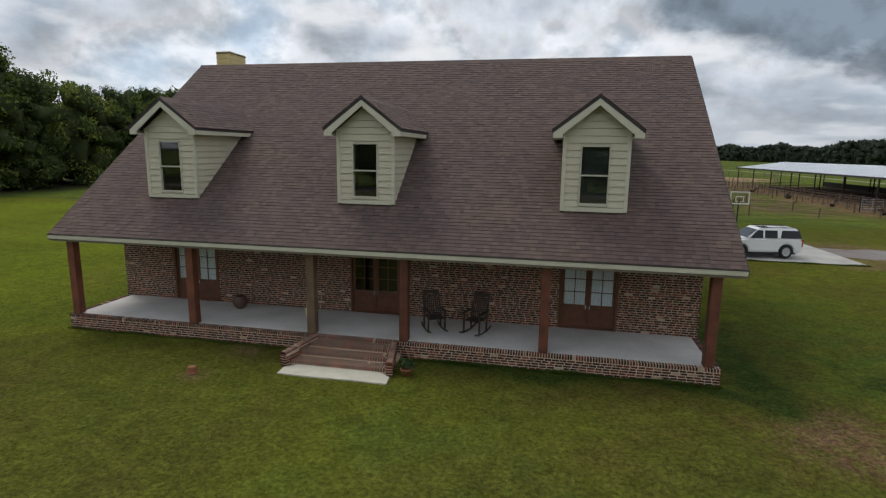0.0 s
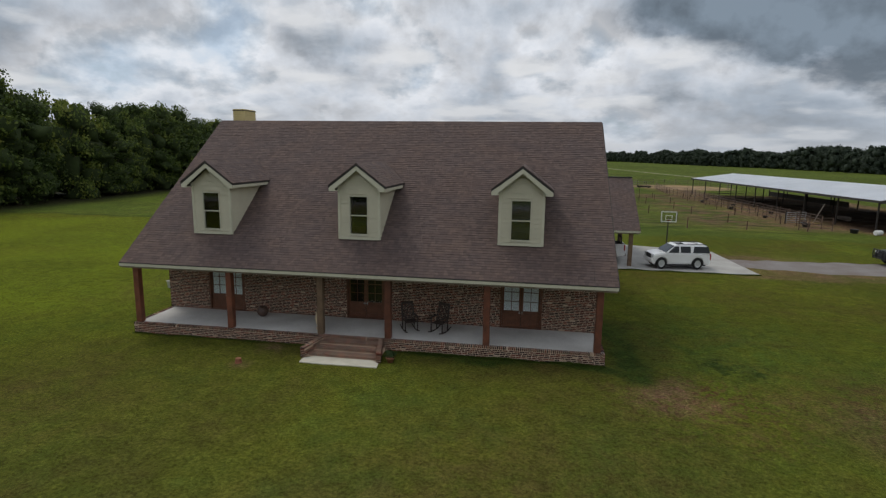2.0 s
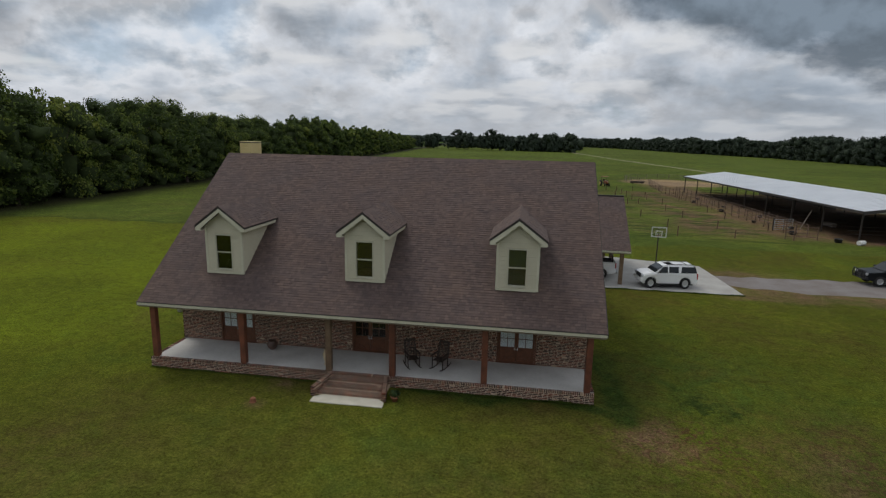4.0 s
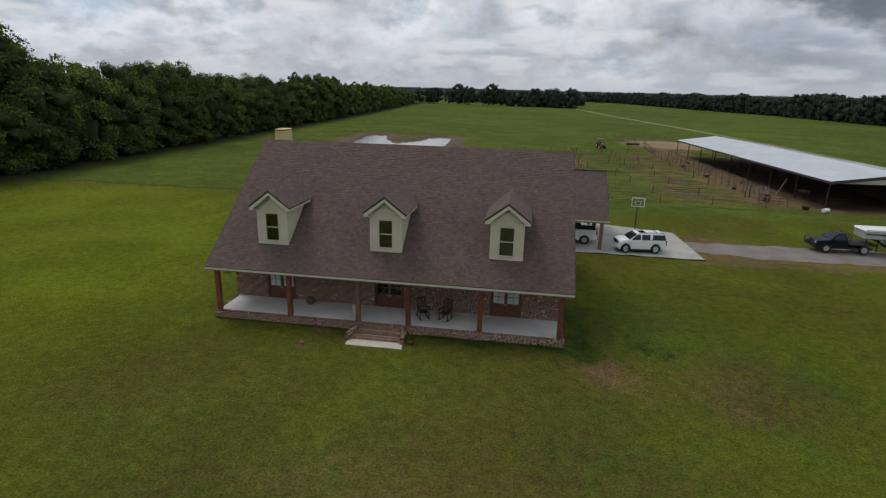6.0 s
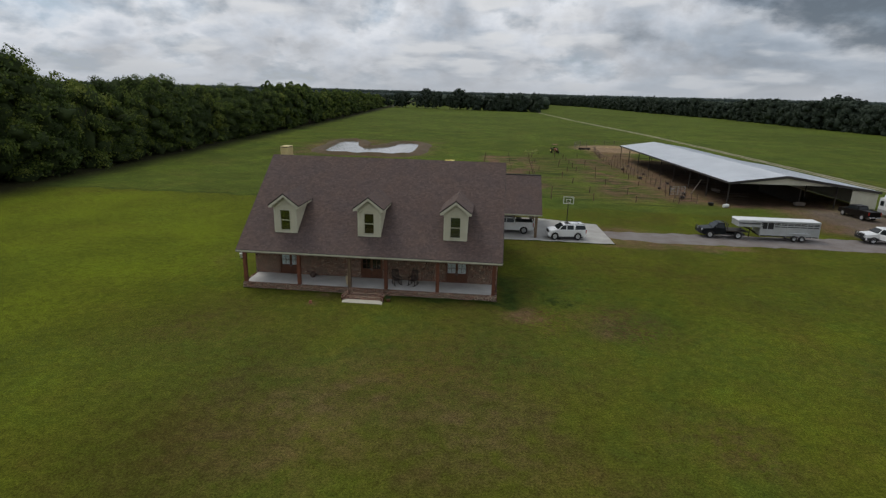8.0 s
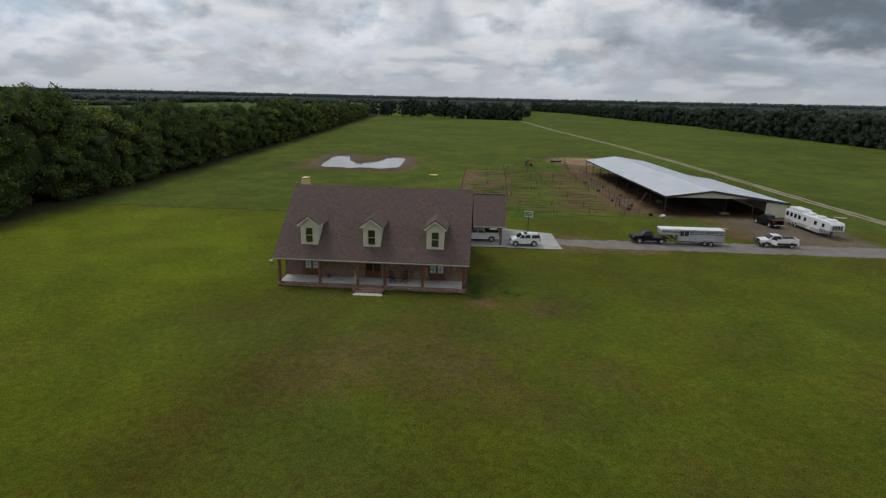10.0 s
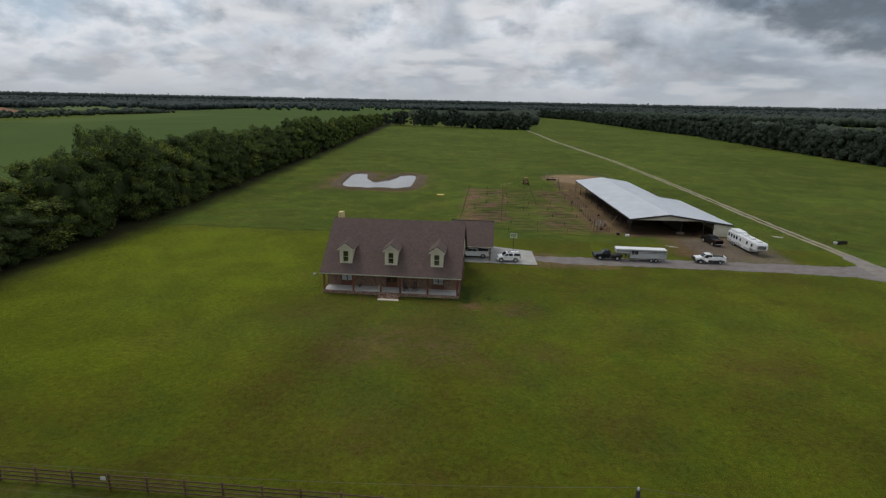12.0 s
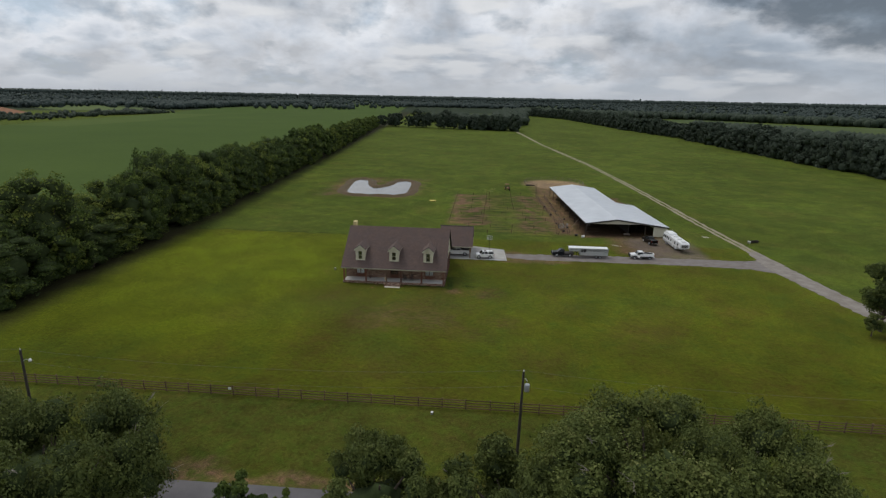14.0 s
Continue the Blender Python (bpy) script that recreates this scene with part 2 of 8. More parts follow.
DARK_WOOD = surface("dark_stained_wood", (0.022, 0.014, 0.011), (0.05, 0.032, 0.024), 4, 50, 0.55, 0.15)
FENCE_WOOD = surface("dark_fence_board", (0.085, 0.050, 0.032), (0.165, 0.100, 0.064), 2, 30, 0.85, 0.3, spread=0.3)
POLE_WOOD = surface("creosoted_pole", (0.035, 0.03, 0.026), (0.075, 0.062, 0.05), 2, 30, 0.85, 0.3)
TERRACOTTA = surface("terracotta", (0.20, 0.075, 0.035), (0.30, 0.12, 0.06), 5, 40, 0.8, 0.2)
BROWN_GLAZE = surface("brown_glazed_clay", (0.07, 0.04, 0.03), (0.12, 0.07, 0.05), 6, 40, 0.5, 0.1)
URN_CREAM = surface("cream_ceramic", (0.50, 0.40, 0.26), (0.60, 0.50, 0.34), 5, 40, 0.6, 0.1)
GALV = surface("galvanised_roof_sheet", (0.543, 0.572, 0.611), (0.660, 0.689, 0.728), 0.25, 6, 0.5, 0.05, 8, metal=0.25)
BARN_PANEL = surface("tan_metal_panel", (0.50, 0.48, 0.38), (0.60, 0.58, 0.47), 0.5, 8, 0.5, 0.05)
STEEL_DARK = surface("rusty_dark_steel", (0.022, 0.019, 0.017), (0.050, 0.037, 0.029), 2, 30, 0.7, 0.2, metal=0.3)
PIPE = surface("weathered_pipe_rail", (0.10, 0.082, 0.066), (0.19, 0.155, 0.125), 2, 30, 0.7, 0.2, spread=0.3)
GATE_STEEL = surface("galvanised_gate_pipe", (0.26, 0.29, 0.31), (0.36, 0.39, 0.42), 2, 30, 0.5, 0.05, metal=0.4)
WIRE = surface("wire", (0.075, 0.072, 0.065), (0.12, 0.115, 0.10), 2, 30, 0.6, 0)
CAR_WHITE = surface("white_car_paint", (0.82, 0.82, 0.82), (0.86, 0.86, 0.86), 0.8, 5, 0.3, 0, coat=0.6)
CAR_BLACK = surface("black_car_paint", (0.006, 0.008, 0.010), (0.010, 0.012, 0.015), 0.8, 5, 0.35, 0, coat=0.08)
CAR_BROWN = surface("dark_bronze_car_paint", (0.010, 0.008, 0.007), (0.015, 0.012, 0.010), 0.8, 5, 0.35, 0, coat=0.08)
PLASTIC = surface("black_plastic", (0.012, 0.012, 0.013), (0.022, 0.022, 0.023), 4, 40, 0.6, 0.05)
TYRE = surface("tyre_rubber", (0.012, 0.012, 0.012), (0.025, 0.024, 0.023), 5, 60, 0.9, 0.2)
ALLOY = surface("alloy_wheel", (0.55, 0.56, 0.57), (0.66, 0.67, 0.68), 4, 40, 0.35, 0, metal=0.5)
CHROME = surface("chrome", (0.62, 0.63, 0.65), (0.70, 0.71, 0.73), 4, 40, 0.2, 0, metal=1.0)
LAMP_CLEAR = surface("headlamp", (0.55, 0.57, 0.60), (0.65, 0.67, 0.70), 8, 40, 0.15, 0, coat=0.8)
LAMP_RED = surface("tail_lamp", (0.30, 0.012, 0.012), (0.38, 0.02, 0.018), 8, 40, 0.2, 0, coat=0.8)
ALUMINIUM = surface("trailer_aluminium", (0.40, 0.41, 0.42), (0.54, 0.55, 0.56), 0.6, 8, 0.45, 0.03, metal=0.35)
TRAILER_WHITE = surface("white_trailer_skin", (0.70, 0.71, 0.72), (0.78, 0.79, 0.80), 0.6, 8, 0.4, 0.02)
YELLOW = surface("yellow_plastic", (0.62, 0.50, 0.10), (0.72, 0.60, 0.16), 3, 30, 0.5, 0.05)
TRACTOR_RED = surface("orange_tractor_paint", (0.16, 0.045, 0.018), (0.24, 0.07, 0.026), 3, 30, 0.5, 0.05)
HAY = surface("implement_green_yellow", (0.30, 0.32, 0.08), (0.42, 0.40, 0.12), 3, 30, 0.6, 0.1)
WHITE_PLASTIC = surface("white_plastic", (0.66, 0.66, 0.64), (0.76, 0.76, 0.74), 3, 30, 0.5, 0.05)
ASPHALT = surface("asphalt", (0.095, 0.090, 0.096), (0.14, 0.132, 0.138), 0.4, 15, 0.92, 0.3, 30, world_space=True)
GRAVEL = surface("grey_gravel", (0.140, 0.112, 0.098), (0.212, 0.197, 0.190), 0.55, 9, 0.95, 0.6, 14, world_space=True)
LANE = surface("pale_lane_gravel", (0.165, 0.142, 0.118), (0.275, 0.250, 0.225), 0.5, 9, 0.95, 0.6, 14, world_space=True)
RUT = surface("pale_track_gravel", (0.185, 0.165, 0.105), (0.300, 0.262, 0.185), 0.4, 6, 0.95, 0.4, 10, world_space=True)
ROOF_EDGE = surface("dark_drip_edge", (0.03, 0.026, 0.024), (0.05, 0.045, 0.04), 3, 30, 0.7, 0.05)
BARK = surface("bark", (0.045, 0.034, 0.026), (0.11, 0.085, 0.065), 3, 14, 0.95, 0.6, 8)
DEAD_TWIG = surface("pale_dead_twig", (0.17, 0.15, 0.12), (0.28, 0.25, 0.21), 3, 14, 0.95, 0.3, 8)


def glass(name, tint=(0.02, 0.024, 0.026)):
    m = bpy.data.materials.new(name)
    m.use_nodes = True
    p = m.node_tree.nodes["Principled BSDF"]
    p.inputs["Base Color"].default_value = (*tint, 1)
    p.inputs["Roughness"].default_value = 0.06
    p.inputs["IOR"].default_value = 1.5
    p.inputs["Specular IOR Level"].default_value = 0.3
    return m


for paint in (CAR_BLACK, CAR_BROWN):
    paint.node_tree.nodes["Principled BSDF"].inputs["Specular IOR Level"].default_value = 0.15
CAR_GLASS = glass("tinted_car_glass")


def pane_glass(name, ior=1.5):
    """Window glass: mostly see-through, with a mirror-like gloss."""
    m = bpy.data.materials.new(name)
    m.use_nodes = True
    nt = m.node_tree
    clear, gloss, mix = nt.nodes.new("ShaderNodeBsdfTransparent"), node(nt, "ShaderNodeBsdfGlossy", Roughness=0.04), nt.nodes.new("ShaderNodeMixShader")
    clear.inputs[0].default_value = (0.95, 0.97, 0.97, 1)
    fres = node(nt, "ShaderNodeFresnel", IOR=ior)
    link(nt, fres.outputs[0], mix.inputs[0])
    link(nt, clear.outputs[0], mix.inputs[1])
    link(nt, gloss.outputs[0], mix.inputs[2])
    link(nt, mix.outputs[0], nt.nodes["Material Output"].inputs[0])
    return m


PANE = pane_glass("window_glass")
DOUBLE_PANE = pane_glass("double_glazing", 2.1)


def leaf_material(name, stops, through, patch=0.5):
    """Leaves whose tone follows the tree, the clump and, a little, the single leaf."""
    m = bpy.data.materials.new(name)
    m.use_nodes = True
    nt = m.node_tree
    p = nt.nodes["Principled BSDF"]
    geo = nt.nodes.new("ShaderNodeNewGeometry")
    leaf, tree = geo.outputs["Random Per Island"], nt.nodes.new("ShaderNodeObjectInfo").outputs["Random"]
    clump = ramp(nt, noise_tex(nt, geo.outputs["Position"], patch, 3.0, 0.6), [(0.36, 0.0), (0.64, 1.0)])
    tone = math_node(nt, "ADD", math_node(nt, "MULTIPLY", leaf, 0.20), math_node(nt, "MULTIPLY", tree, 0.38))
    tone = math_node(nt, "ADD", tone, math_node(nt, "MULTIPLY", clump, 0.42))
    col = ramp(nt, tone, stops)
    link(nt, col, p.inputs["Base Color"])
    p.inputs["Roughness"].default_value = 0.75
    p.inputs["Specular IOR Level"].default_value = 0.2
    trans, mix = nt.nodes.new("ShaderNodeBsdfTranslucent"), nt.nodes.new("ShaderNodeMixShader")
    mix.inputs[0].default_value = through
    link(nt, col, trans.inputs[0])
    link(nt, p.outputs[0], mix.inputs[1])
    link(nt, trans.outputs[0], mix.inputs[2])
    link(nt, mix.outputs[0], nt.nodes["Material Output"].inputs[0])
    return m


LEAF_HEDGE = leaf_material("hedgerow_leaves", [(0.1, (0.030, 0.046, 0.015)), (0.45, (0.068, 0.104, 0.024)), (0.7, (0.140, 0.178, 0.034)), (0.95, (0.235, 0.255, 0.052))], 0.26)
LEAF_OAK = leaf_material("oak_leaves", [(0.1, (0.046, 0.062, 0.018)), (0.5, (0.090, 0.114, 0.030)), (0.75, (0.134, 0.158, 0.042)), (0.95, (0.215, 0.220, 0.080))], 0.25, 0.8)
# far and distant leaves carry some blue of the haze in their colour
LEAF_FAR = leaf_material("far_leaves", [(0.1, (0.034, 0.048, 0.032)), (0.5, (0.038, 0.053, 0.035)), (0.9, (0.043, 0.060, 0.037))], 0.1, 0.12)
LEAF_HAZED = leaf_material("haze_tinted_leaves", [(0.1, (0.038, 0.053, 0.049)), (0.5, (0.043, 0.060, 0.053)), (0.9, (0.050, 0.067, 0.057))], 0.1, 0.02)
# darker than the leaves: shade between the sprays is in this colour
LEAF_CORE = surface("shaded_inner_foliage", (0.030, 0.043, 0.018), (0.054, 0.073, 0.027), 1.3, 7, 0.95, 0.8, 5)
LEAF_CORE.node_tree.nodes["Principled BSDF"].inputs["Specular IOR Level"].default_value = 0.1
SHRUB = leaf_material("potted_leaves", [(0.0, (0.03, 0.055, 0.02)), (1.0, (0.085, 0.12, 0.04))], 0.2, 4.0)


# ---------------------------------------------------------------- building helpers
def part(name, bm, material, parent=None, label="", m=None):
    """Links a bmesh as ONE mesh object under a thing or under a part."""
    me = bpy.data.meshes.new(name)
    bm.normal_update()
    bm.to_mesh(me)
    bm.free()
    for mt in material if isinstance(material, (list, tuple)) else (material,):
        me.materials.append(mt)
    ob = new(name, me)
    if parent is not None:
        ob.parent = parent
    if m is not None:
        ob.matrix_basis = m
    return tagged(ob, label)


def shared(name, me, parent, m, label=""):
    """One more object on a mesh that others use too."""
    ob = new(name, me)
    ob.parent = parent
    ob.matrix_basis = m
    return tagged(ob, label)


def thing(name, m=None, label="", category="", group="", kind=""):
    ob = new(name)
    ob.empty_display_size = 0.2
    if m is not None:
        ob.matrix_basis = m
    return tagged(ob, label, category, group, kind)


def fast_mesh(name, verts, faces, material, smooth=False):
    """A mesh from arrays of corners and equal-sized faces."""
    me = bpy.data.meshes.new(name)
    faces = np.asarray(faces, np.int32)
    n, k = faces.shape
    me.vertices.add(len(verts))
    me.vertices.foreach_set("co", np.asarray(verts, np.float32).ravel())
    me.loops.add(n * k)
    me.loops.foreach_set("vertex_index", faces.ravel())
    me.polygons.add(n)
    me.polygons.foreach_set("loop_start", np.arange(0, n * k, k, dtype=np.int32))
    me.polygons.foreach_set("use_smooth", np.full(n, smooth))
    me.update(calc_edges=True)
    me.materials.append(material)
    return me


def box(bm, x0, x1, y0, y1, z0, z1, bevel=0.0):
    vs = [bm.verts.new((x, y, z)) for z in (z0, z1) for x, y in ((x0, y0), (x1, y0), (x1, y1), (x0, y1))]
    fs = [bm.faces.new([vs[i] for i in f]) for f in ((3, 2, 1, 0), (4, 5, 6, 7), (0, 1, 5, 4), (1, 2, 6, 5), (2, 3, 7, 6), (3, 0, 4, 7))]
    if bevel:
        bmesh.ops.bevel(bm, geom=list({e for f in fs for e in f.edges}), offset=bevel, segments=1, affect="EDGES")
    return vs


def prism(bm, outline, axis_from, axis_to, plane="xz"):
    """Extrudes an outline (pairs) from one place on the third axis to the other."""
    def at(p, d):
        a, b = p
        return {"xz": (a, d, b), "yz": (d, a, b), "xy": (a, b, d)}[plane]
    lo, hi = [bm.verts.new(at(p, axis_from)) for p in outline], [bm.verts.new(at(p, axis_to)) for p in outline]
    bm.faces.new(lo)
    bm.faces.new(hi[::-1])
    for i in range(len(outline)):
        j = (i + 1) % len(outline)
        bm.faces.new((lo[j], lo[i], hi[i], hi[j]))
    bmesh.ops.recalc_face_normals(bm, faces=bm.faces[:])


def tube(bm, points, radii, sides=8, cap=True):
    """A round bar through points, with a radius at each."""
    rings = []
    pts = [Vector(p) for p in points]
    for i, p in enumerate(pts):
        d = (pts[min(i + 1, len(pts) - 1)] - pts[max(i - 1, 0)]).normalized()
        ref = Vector((0, 0, 1)) if abs(d.z) < 0.9 else Vector((1, 0, 0))
        u = d.cross(ref).normalized()
        v = d.cross(u)
        r = radii[i] if isinstance(radii, (list, tuple)) else radii
        rings.append([bm.verts.new(p + r * (math.cos(a) * u + math.sin(a) * v)) for a in (math.tau * k / sides for k in range(sides))])
    for a, b in zip(rings, rings[1:]):
        for k in range(sides):
            bm.faces.new((a[k], a[(k + 1) % sides], b[(k + 1) % sides], b[k]))
    if cap:
        bm.faces.new(rings[0][::-1])
        bm.faces.new(rings[-1])
    return rings


def tubed(name, points, radii, material, parent=None, sides=8, label="", m=None):
    bm = bmesh.new()
    tube(bm, points, radii, sides)
    bmesh.ops.recalc_face_normals(bm, faces=bm.faces[:])
    return part(name, bm, material, parent, label, m)


def lathe(bm, profile, sides=16):
    """A turned shape from pairs of radius and height."""
    rings = [[bm.verts.new((r * math.cos(a), r * math.sin(a), z)) for a in (math.tau * k / sides for k in range(sides))] for r, z in profile]
    for a, b in zip(rings, rings[1:]):
        for k in range(sides):
            bm.faces.new((a[k], a[(k + 1) % sides], b[(k + 1) % sides], b[k]))
    bm.faces.new(rings[0][::-1])
    bm.faces.new(rings[-1])


def turned(name, profile, material, parent=None, sides=16, label="", m=None):
    bm = bmesh.new()
    lathe(bm, profile, sides)
    for f in bm.faces:
        f.smooth = len(f.verts) == 4
    return part(name, bm, material, parent, label, m)

# ---------------------------------------------------------------- ground
def ground_material():
    m = bpy.data.materials.new("grassland")
    m.use_nodes = True
    nt = m.node_tree
    p = nt.nodes["Principled BSDF"]
    pos = nt.nodes.new("ShaderNodeNewGeometry").outputs["Position"]
    s = nt.nodes.new("ShaderNodeSeparateXYZ")
    # edges wander a little with a slow noise
    wob = nt.nodes.new("ShaderNodeTexNoise")
    wob.inputs["Scale"].default_value, wob.inputs["Detail"].default_value = 0.22, 4.0
    link(nt, pos, wob.inputs["Vector"])
    off = nt.nodes.new("ShaderNodeVectorMath")
    off.operation = "MULTIPLY_ADD"
    link(nt, wob.outputs["Color"], off.inputs[0])
    off.inputs[1].default_value = (5, 5, 0)
    link(nt, pos, off.inputs[2])
    link(nt, off.outputs[0], s.inputs[0])
    X, Y = math_node(nt, "SUBTRACT", s.outputs[0], 2.5), math_node(nt, "SUBTRACT", s.outputs[1], 2.5)

    def side(v, at, soft):
        return math_node(nt, "ADD", math_node(nt, "DIVIDE", math_node(nt, "SUBTRACT", v, at), soft), 0.5, True)

    def inside(x0, x1, y0, y1, soft):
        a = math_node(nt, "MULTIPLY", side(X, x0, soft), math_node(nt, "SUBTRACT", 1.0, side(X, x1, soft), True))
        b = math_node(nt, "MULTIPLY", side(Y, y0, soft), math_node(nt, "SUBTRACT", 1.0, side(Y, y1, soft), True))
        return math_node(nt, "MULTIPLY", a, b)

    def near(x, y, r0, r1):
        dx, dy = math_node(nt, "SUBTRACT", X, x), math_node(nt, "SUBTRACT", Y, y)
        d = math_node(nt, "SQRT", math_node(nt, "ADD", math_node(nt, "MULTIPLY", dx, dx), math_node(nt, "MULTIPLY", dy, dy)))
        return math_node(nt, "DIVIDE", math_node(nt, "SUBTRACT", r1, d), r1 - r0, True)

    huge, big, mid = noise_tex(nt, pos, 0.016, 3.0), noise_tex(nt, pos, 0.075, 5.0, 0.6, 0.4), noise_tex(nt, pos, 0.6, 5.0, 0.65)
    fine, blade = noise_tex(nt, pos, 9.0, 5.0, 0.75), noise_tex(nt, pos, 48.0, 3.0, 0.7)
    patch = math_node(nt, "ADD", math_node(nt, "MULTIPLY", big, 0.6), math_node(nt, "MULTIPLY", mid, 0.4))
    lawn = ramp(nt, patch, [(0.34, (0.098, 0.081, 0.016)), (0.43, (0.087, 0.088, 0.013)), (0.52, (0.091, 0.105, 0.0115)), (0.62, (0.074, 0.099, 0.0125)), (0.72, (0.057, 0.085, 0.0135))])
    field = ramp(nt, patch, [(0.34, (0.103, 0.107, 0.023)), (0.44, (0.085, 0.107, 0.018)), (0.56, (0.077, 0.106, 0.017)), (0.70, (0.060, 0.091, 0.017))])
    mown = inside(-66, 86, -43.5, 38.5, 1.5)
    col = mix_colour(nt, mown, field, lawn)
    # yellower sweep of lawn beside the tree row, sunlight painted into its colour
    col = mix_colour(nt, math_node(nt, "MULTIPLY", math_node(nt, "MULTIPLY", inside(-62, -14, -30, 37, 14), mown), 0.68), col, (0.112, 0.138, 0.009))
    # duller, less saturated turf in front of the porch
    col = mix_colour(nt, math_node(nt, "MULTIPLY", near(3.0, -6.0, 7.0, 20.0), 0.5), col, mix_colour(nt, 1.0, col, (0.88, 0.76, 1.45), "MULTIPLY"))
    # brighter turf on the open side towards the drive
    col = mix_colour(nt, math_node(nt, "MULTIPLY", math_node(nt, "MULTIPLY", inside(24, 74, -20, 15, 12), mown), 0.5), col, mix_colour(nt, 1.0, col, (1.08, 1.07, 0.92), "MULTIPLY"))
    # darker turf well in front of the steps
    col = mix_colour(nt, math_node(nt, "MULTIPLY", near(5.0, -21.0, 6.0, 20.0), 0.5), col, mix_colour(nt, 1.0, col, (0.82, 0.82, 0.85), "MULTIPLY"))
    # lawn darkened towards the road, lens falloff painted into its colour
    lawn_falloff = math_node(nt, "MULTIPLY", math_node(nt, "SUBTRACT", 1.0, side(Y, -20.0, 22.0)), mown)
    col = mix_colour(nt, math_node(nt, "MULTIPLY", lawn_falloff, 0.85), col, mix_colour(nt, 1.0, col, (0.77, 0.765, 0.66), "MULTIPLY"))
    # verge along the road
    col = mix_colour(nt, math_node(nt, "MULTIPLY", inside(-500, 500, -58, -43, 3), ramp(nt, mid, [(0.35, 0.6), (0.62, 0.1)])), col, (0.085, 0.068, 0.018))
    col = mix_colour(nt, math_node(nt, "MULTIPLY", inside(-500, 500, -58, -43, 3), 0.8), col, mix_colour(nt, 1.0, col, (0.76, 0.76, 0.68), "MULTIPLY"))
    # thin brown thatch and lusher growth on the lawn
    clump = noise_tex(nt, pos, 1.1, 6.0, 0.75, 0.5)
    thatch, lush_shade = ramp(nt, clump, [(0.40, 0.15), (0.60, 1.0)]), ramp(nt, clump, [(0.38, 1.0), (0.60, 0.2)])
    for x, y, a, b, k in ((7.1, -10.9, 1.5, 8, 0.75), (-10, -8, 0.5, 6, 0.6), (21.3, -16.3, 0.4, 4.2, 0.95), (15, -21, 0.5, 5, 0.5), (18.6, -1.8, 0.3, 4, 0.8), (-2, -20, 1, 7, 0.45), (33, -9, 1, 6, 0.4), (-24, -18, 1, 7, 0.35), (4, -33, 1, 9, 0.4), (44, -18, 2, 9, 0.35), (27, -30, 1, 8, 0.4)):
        col = mix_colour(nt, math_node(nt, "MULTIPLY", math_node(nt, "MULTIPLY", near(x, y, a, b), thatch), k), col, (0.088, 0.062, 0.022))
    # the patch at (15, 3) also holds the house's painted shade
    for x, y, a, b, k in ((12.5, -8.5, 0.5, 6, 0.6), (15.0, 3, 1.5, 6.5, 0.85), (25, -6, 1, 8, 0.55), (-16, -14, 2, 9, 0.4), (2, -26, 1, 8, 0.5), (34, 4, 2, 9, 0.45), (-6, -12, 1, 6, 0.4), (20, -24, 1, 8, 0.45), (-33, -6, 2, 9, 0.35), (50, -4, 2, 10, 0.4)):
        col = mix_colour(nt, math_node(nt, "MULTIPLY", math_node(nt, "MULTIPLY", near(x, y, a, b), lush_shade), k), col, (0.054, 0.086, 0.015))
    # bare and worn earth
    soil = ramp(nt, fine, [(0.3, (0.125, 0.066, 0.043)), (0.7, (0.24, 0.144, 0.097))])
    worn = ramp(nt, mid, [(0.36, 1.0), (0.62, 0.12)])
    bare = math_node(nt, "MULTIPLY", near(12.2, -2.5, 0.3, 2.4), worn)
    for x, y, a, b, k in ((-3.7, -0.5, 0.1, 0.9, 0.8), (-3.8, -2.5, 0.1, 0.7, 0.7), (17.5, -3.5, 0.2, 2.6, 0.45), (1.0, -16.0, 1, 7, 0.35), (9, -17, 1, 6, 0.3), (-14, 8, 1, 5, 0.12), (-10.5, -57.4, 0.5, 3.6, 0.95)):
        bare = math_node(nt, "MAXIMUM", bare, math_node(nt, "MULTIPLY", math_node(nt, "MULTIPLY", near(x, y, a, b), worn), k))
    crumb = ramp(nt, noise_tex(nt, pos, 3.4, 6.0, 0.7, 0.5), [(0.48, 0.0), (0.56, 0.85)])
    for x, y, a, b, k in ((12.2, -2.6, 0.8, 3.4, 1.0), (14.6, -1.9, 0.3, 2.4, 0.9), (18.8, -3.2, 0.5, 3.6, 0.75), (20.8, -5.0, 0.3, 3.0, 0.6)):
        col = mix_colour(nt, math_node(nt, "MULTIPLY", math_node(nt, "MULTIPLY", near(x, y, a, b), crumb), k), col, (0.085, 0.043, 0.024))
    yard = ramp(nt, mid, [(0.38, 1.0), (0.66, 0.35)])
    for x0, x1, y0, y1, soft, k in ((37, 47, 47, 128, 4, 1.0), (51, 65, 29.5, 50, 4, 0.85), (44, 67, 45, 108, 2, 1.0), (22.5, 29, 18.0, 28, 3.0, 0.35), (22, 34, 17.8, 19.8, 1.0, 0.6), (22.2, 27, 19.4, 27.5, 1.6, 0.8), (22.5, 38, 19.4, 21.6, 0.8, 0.8)):
        bare = math_node(nt, "MAXIMUM", bare, math_node(nt, "MULTIPLY", math_node(nt, "MULTIPLY", inside(x0, x1, y0, y1, soft), yard), k))
    # trodden pens, broken by grass
    broken = ramp(nt, noise_tex(nt, pos, 0.17, 6.0, 0.65, 0.6), [(0.43, 1.0), (0.56, 0.12)])
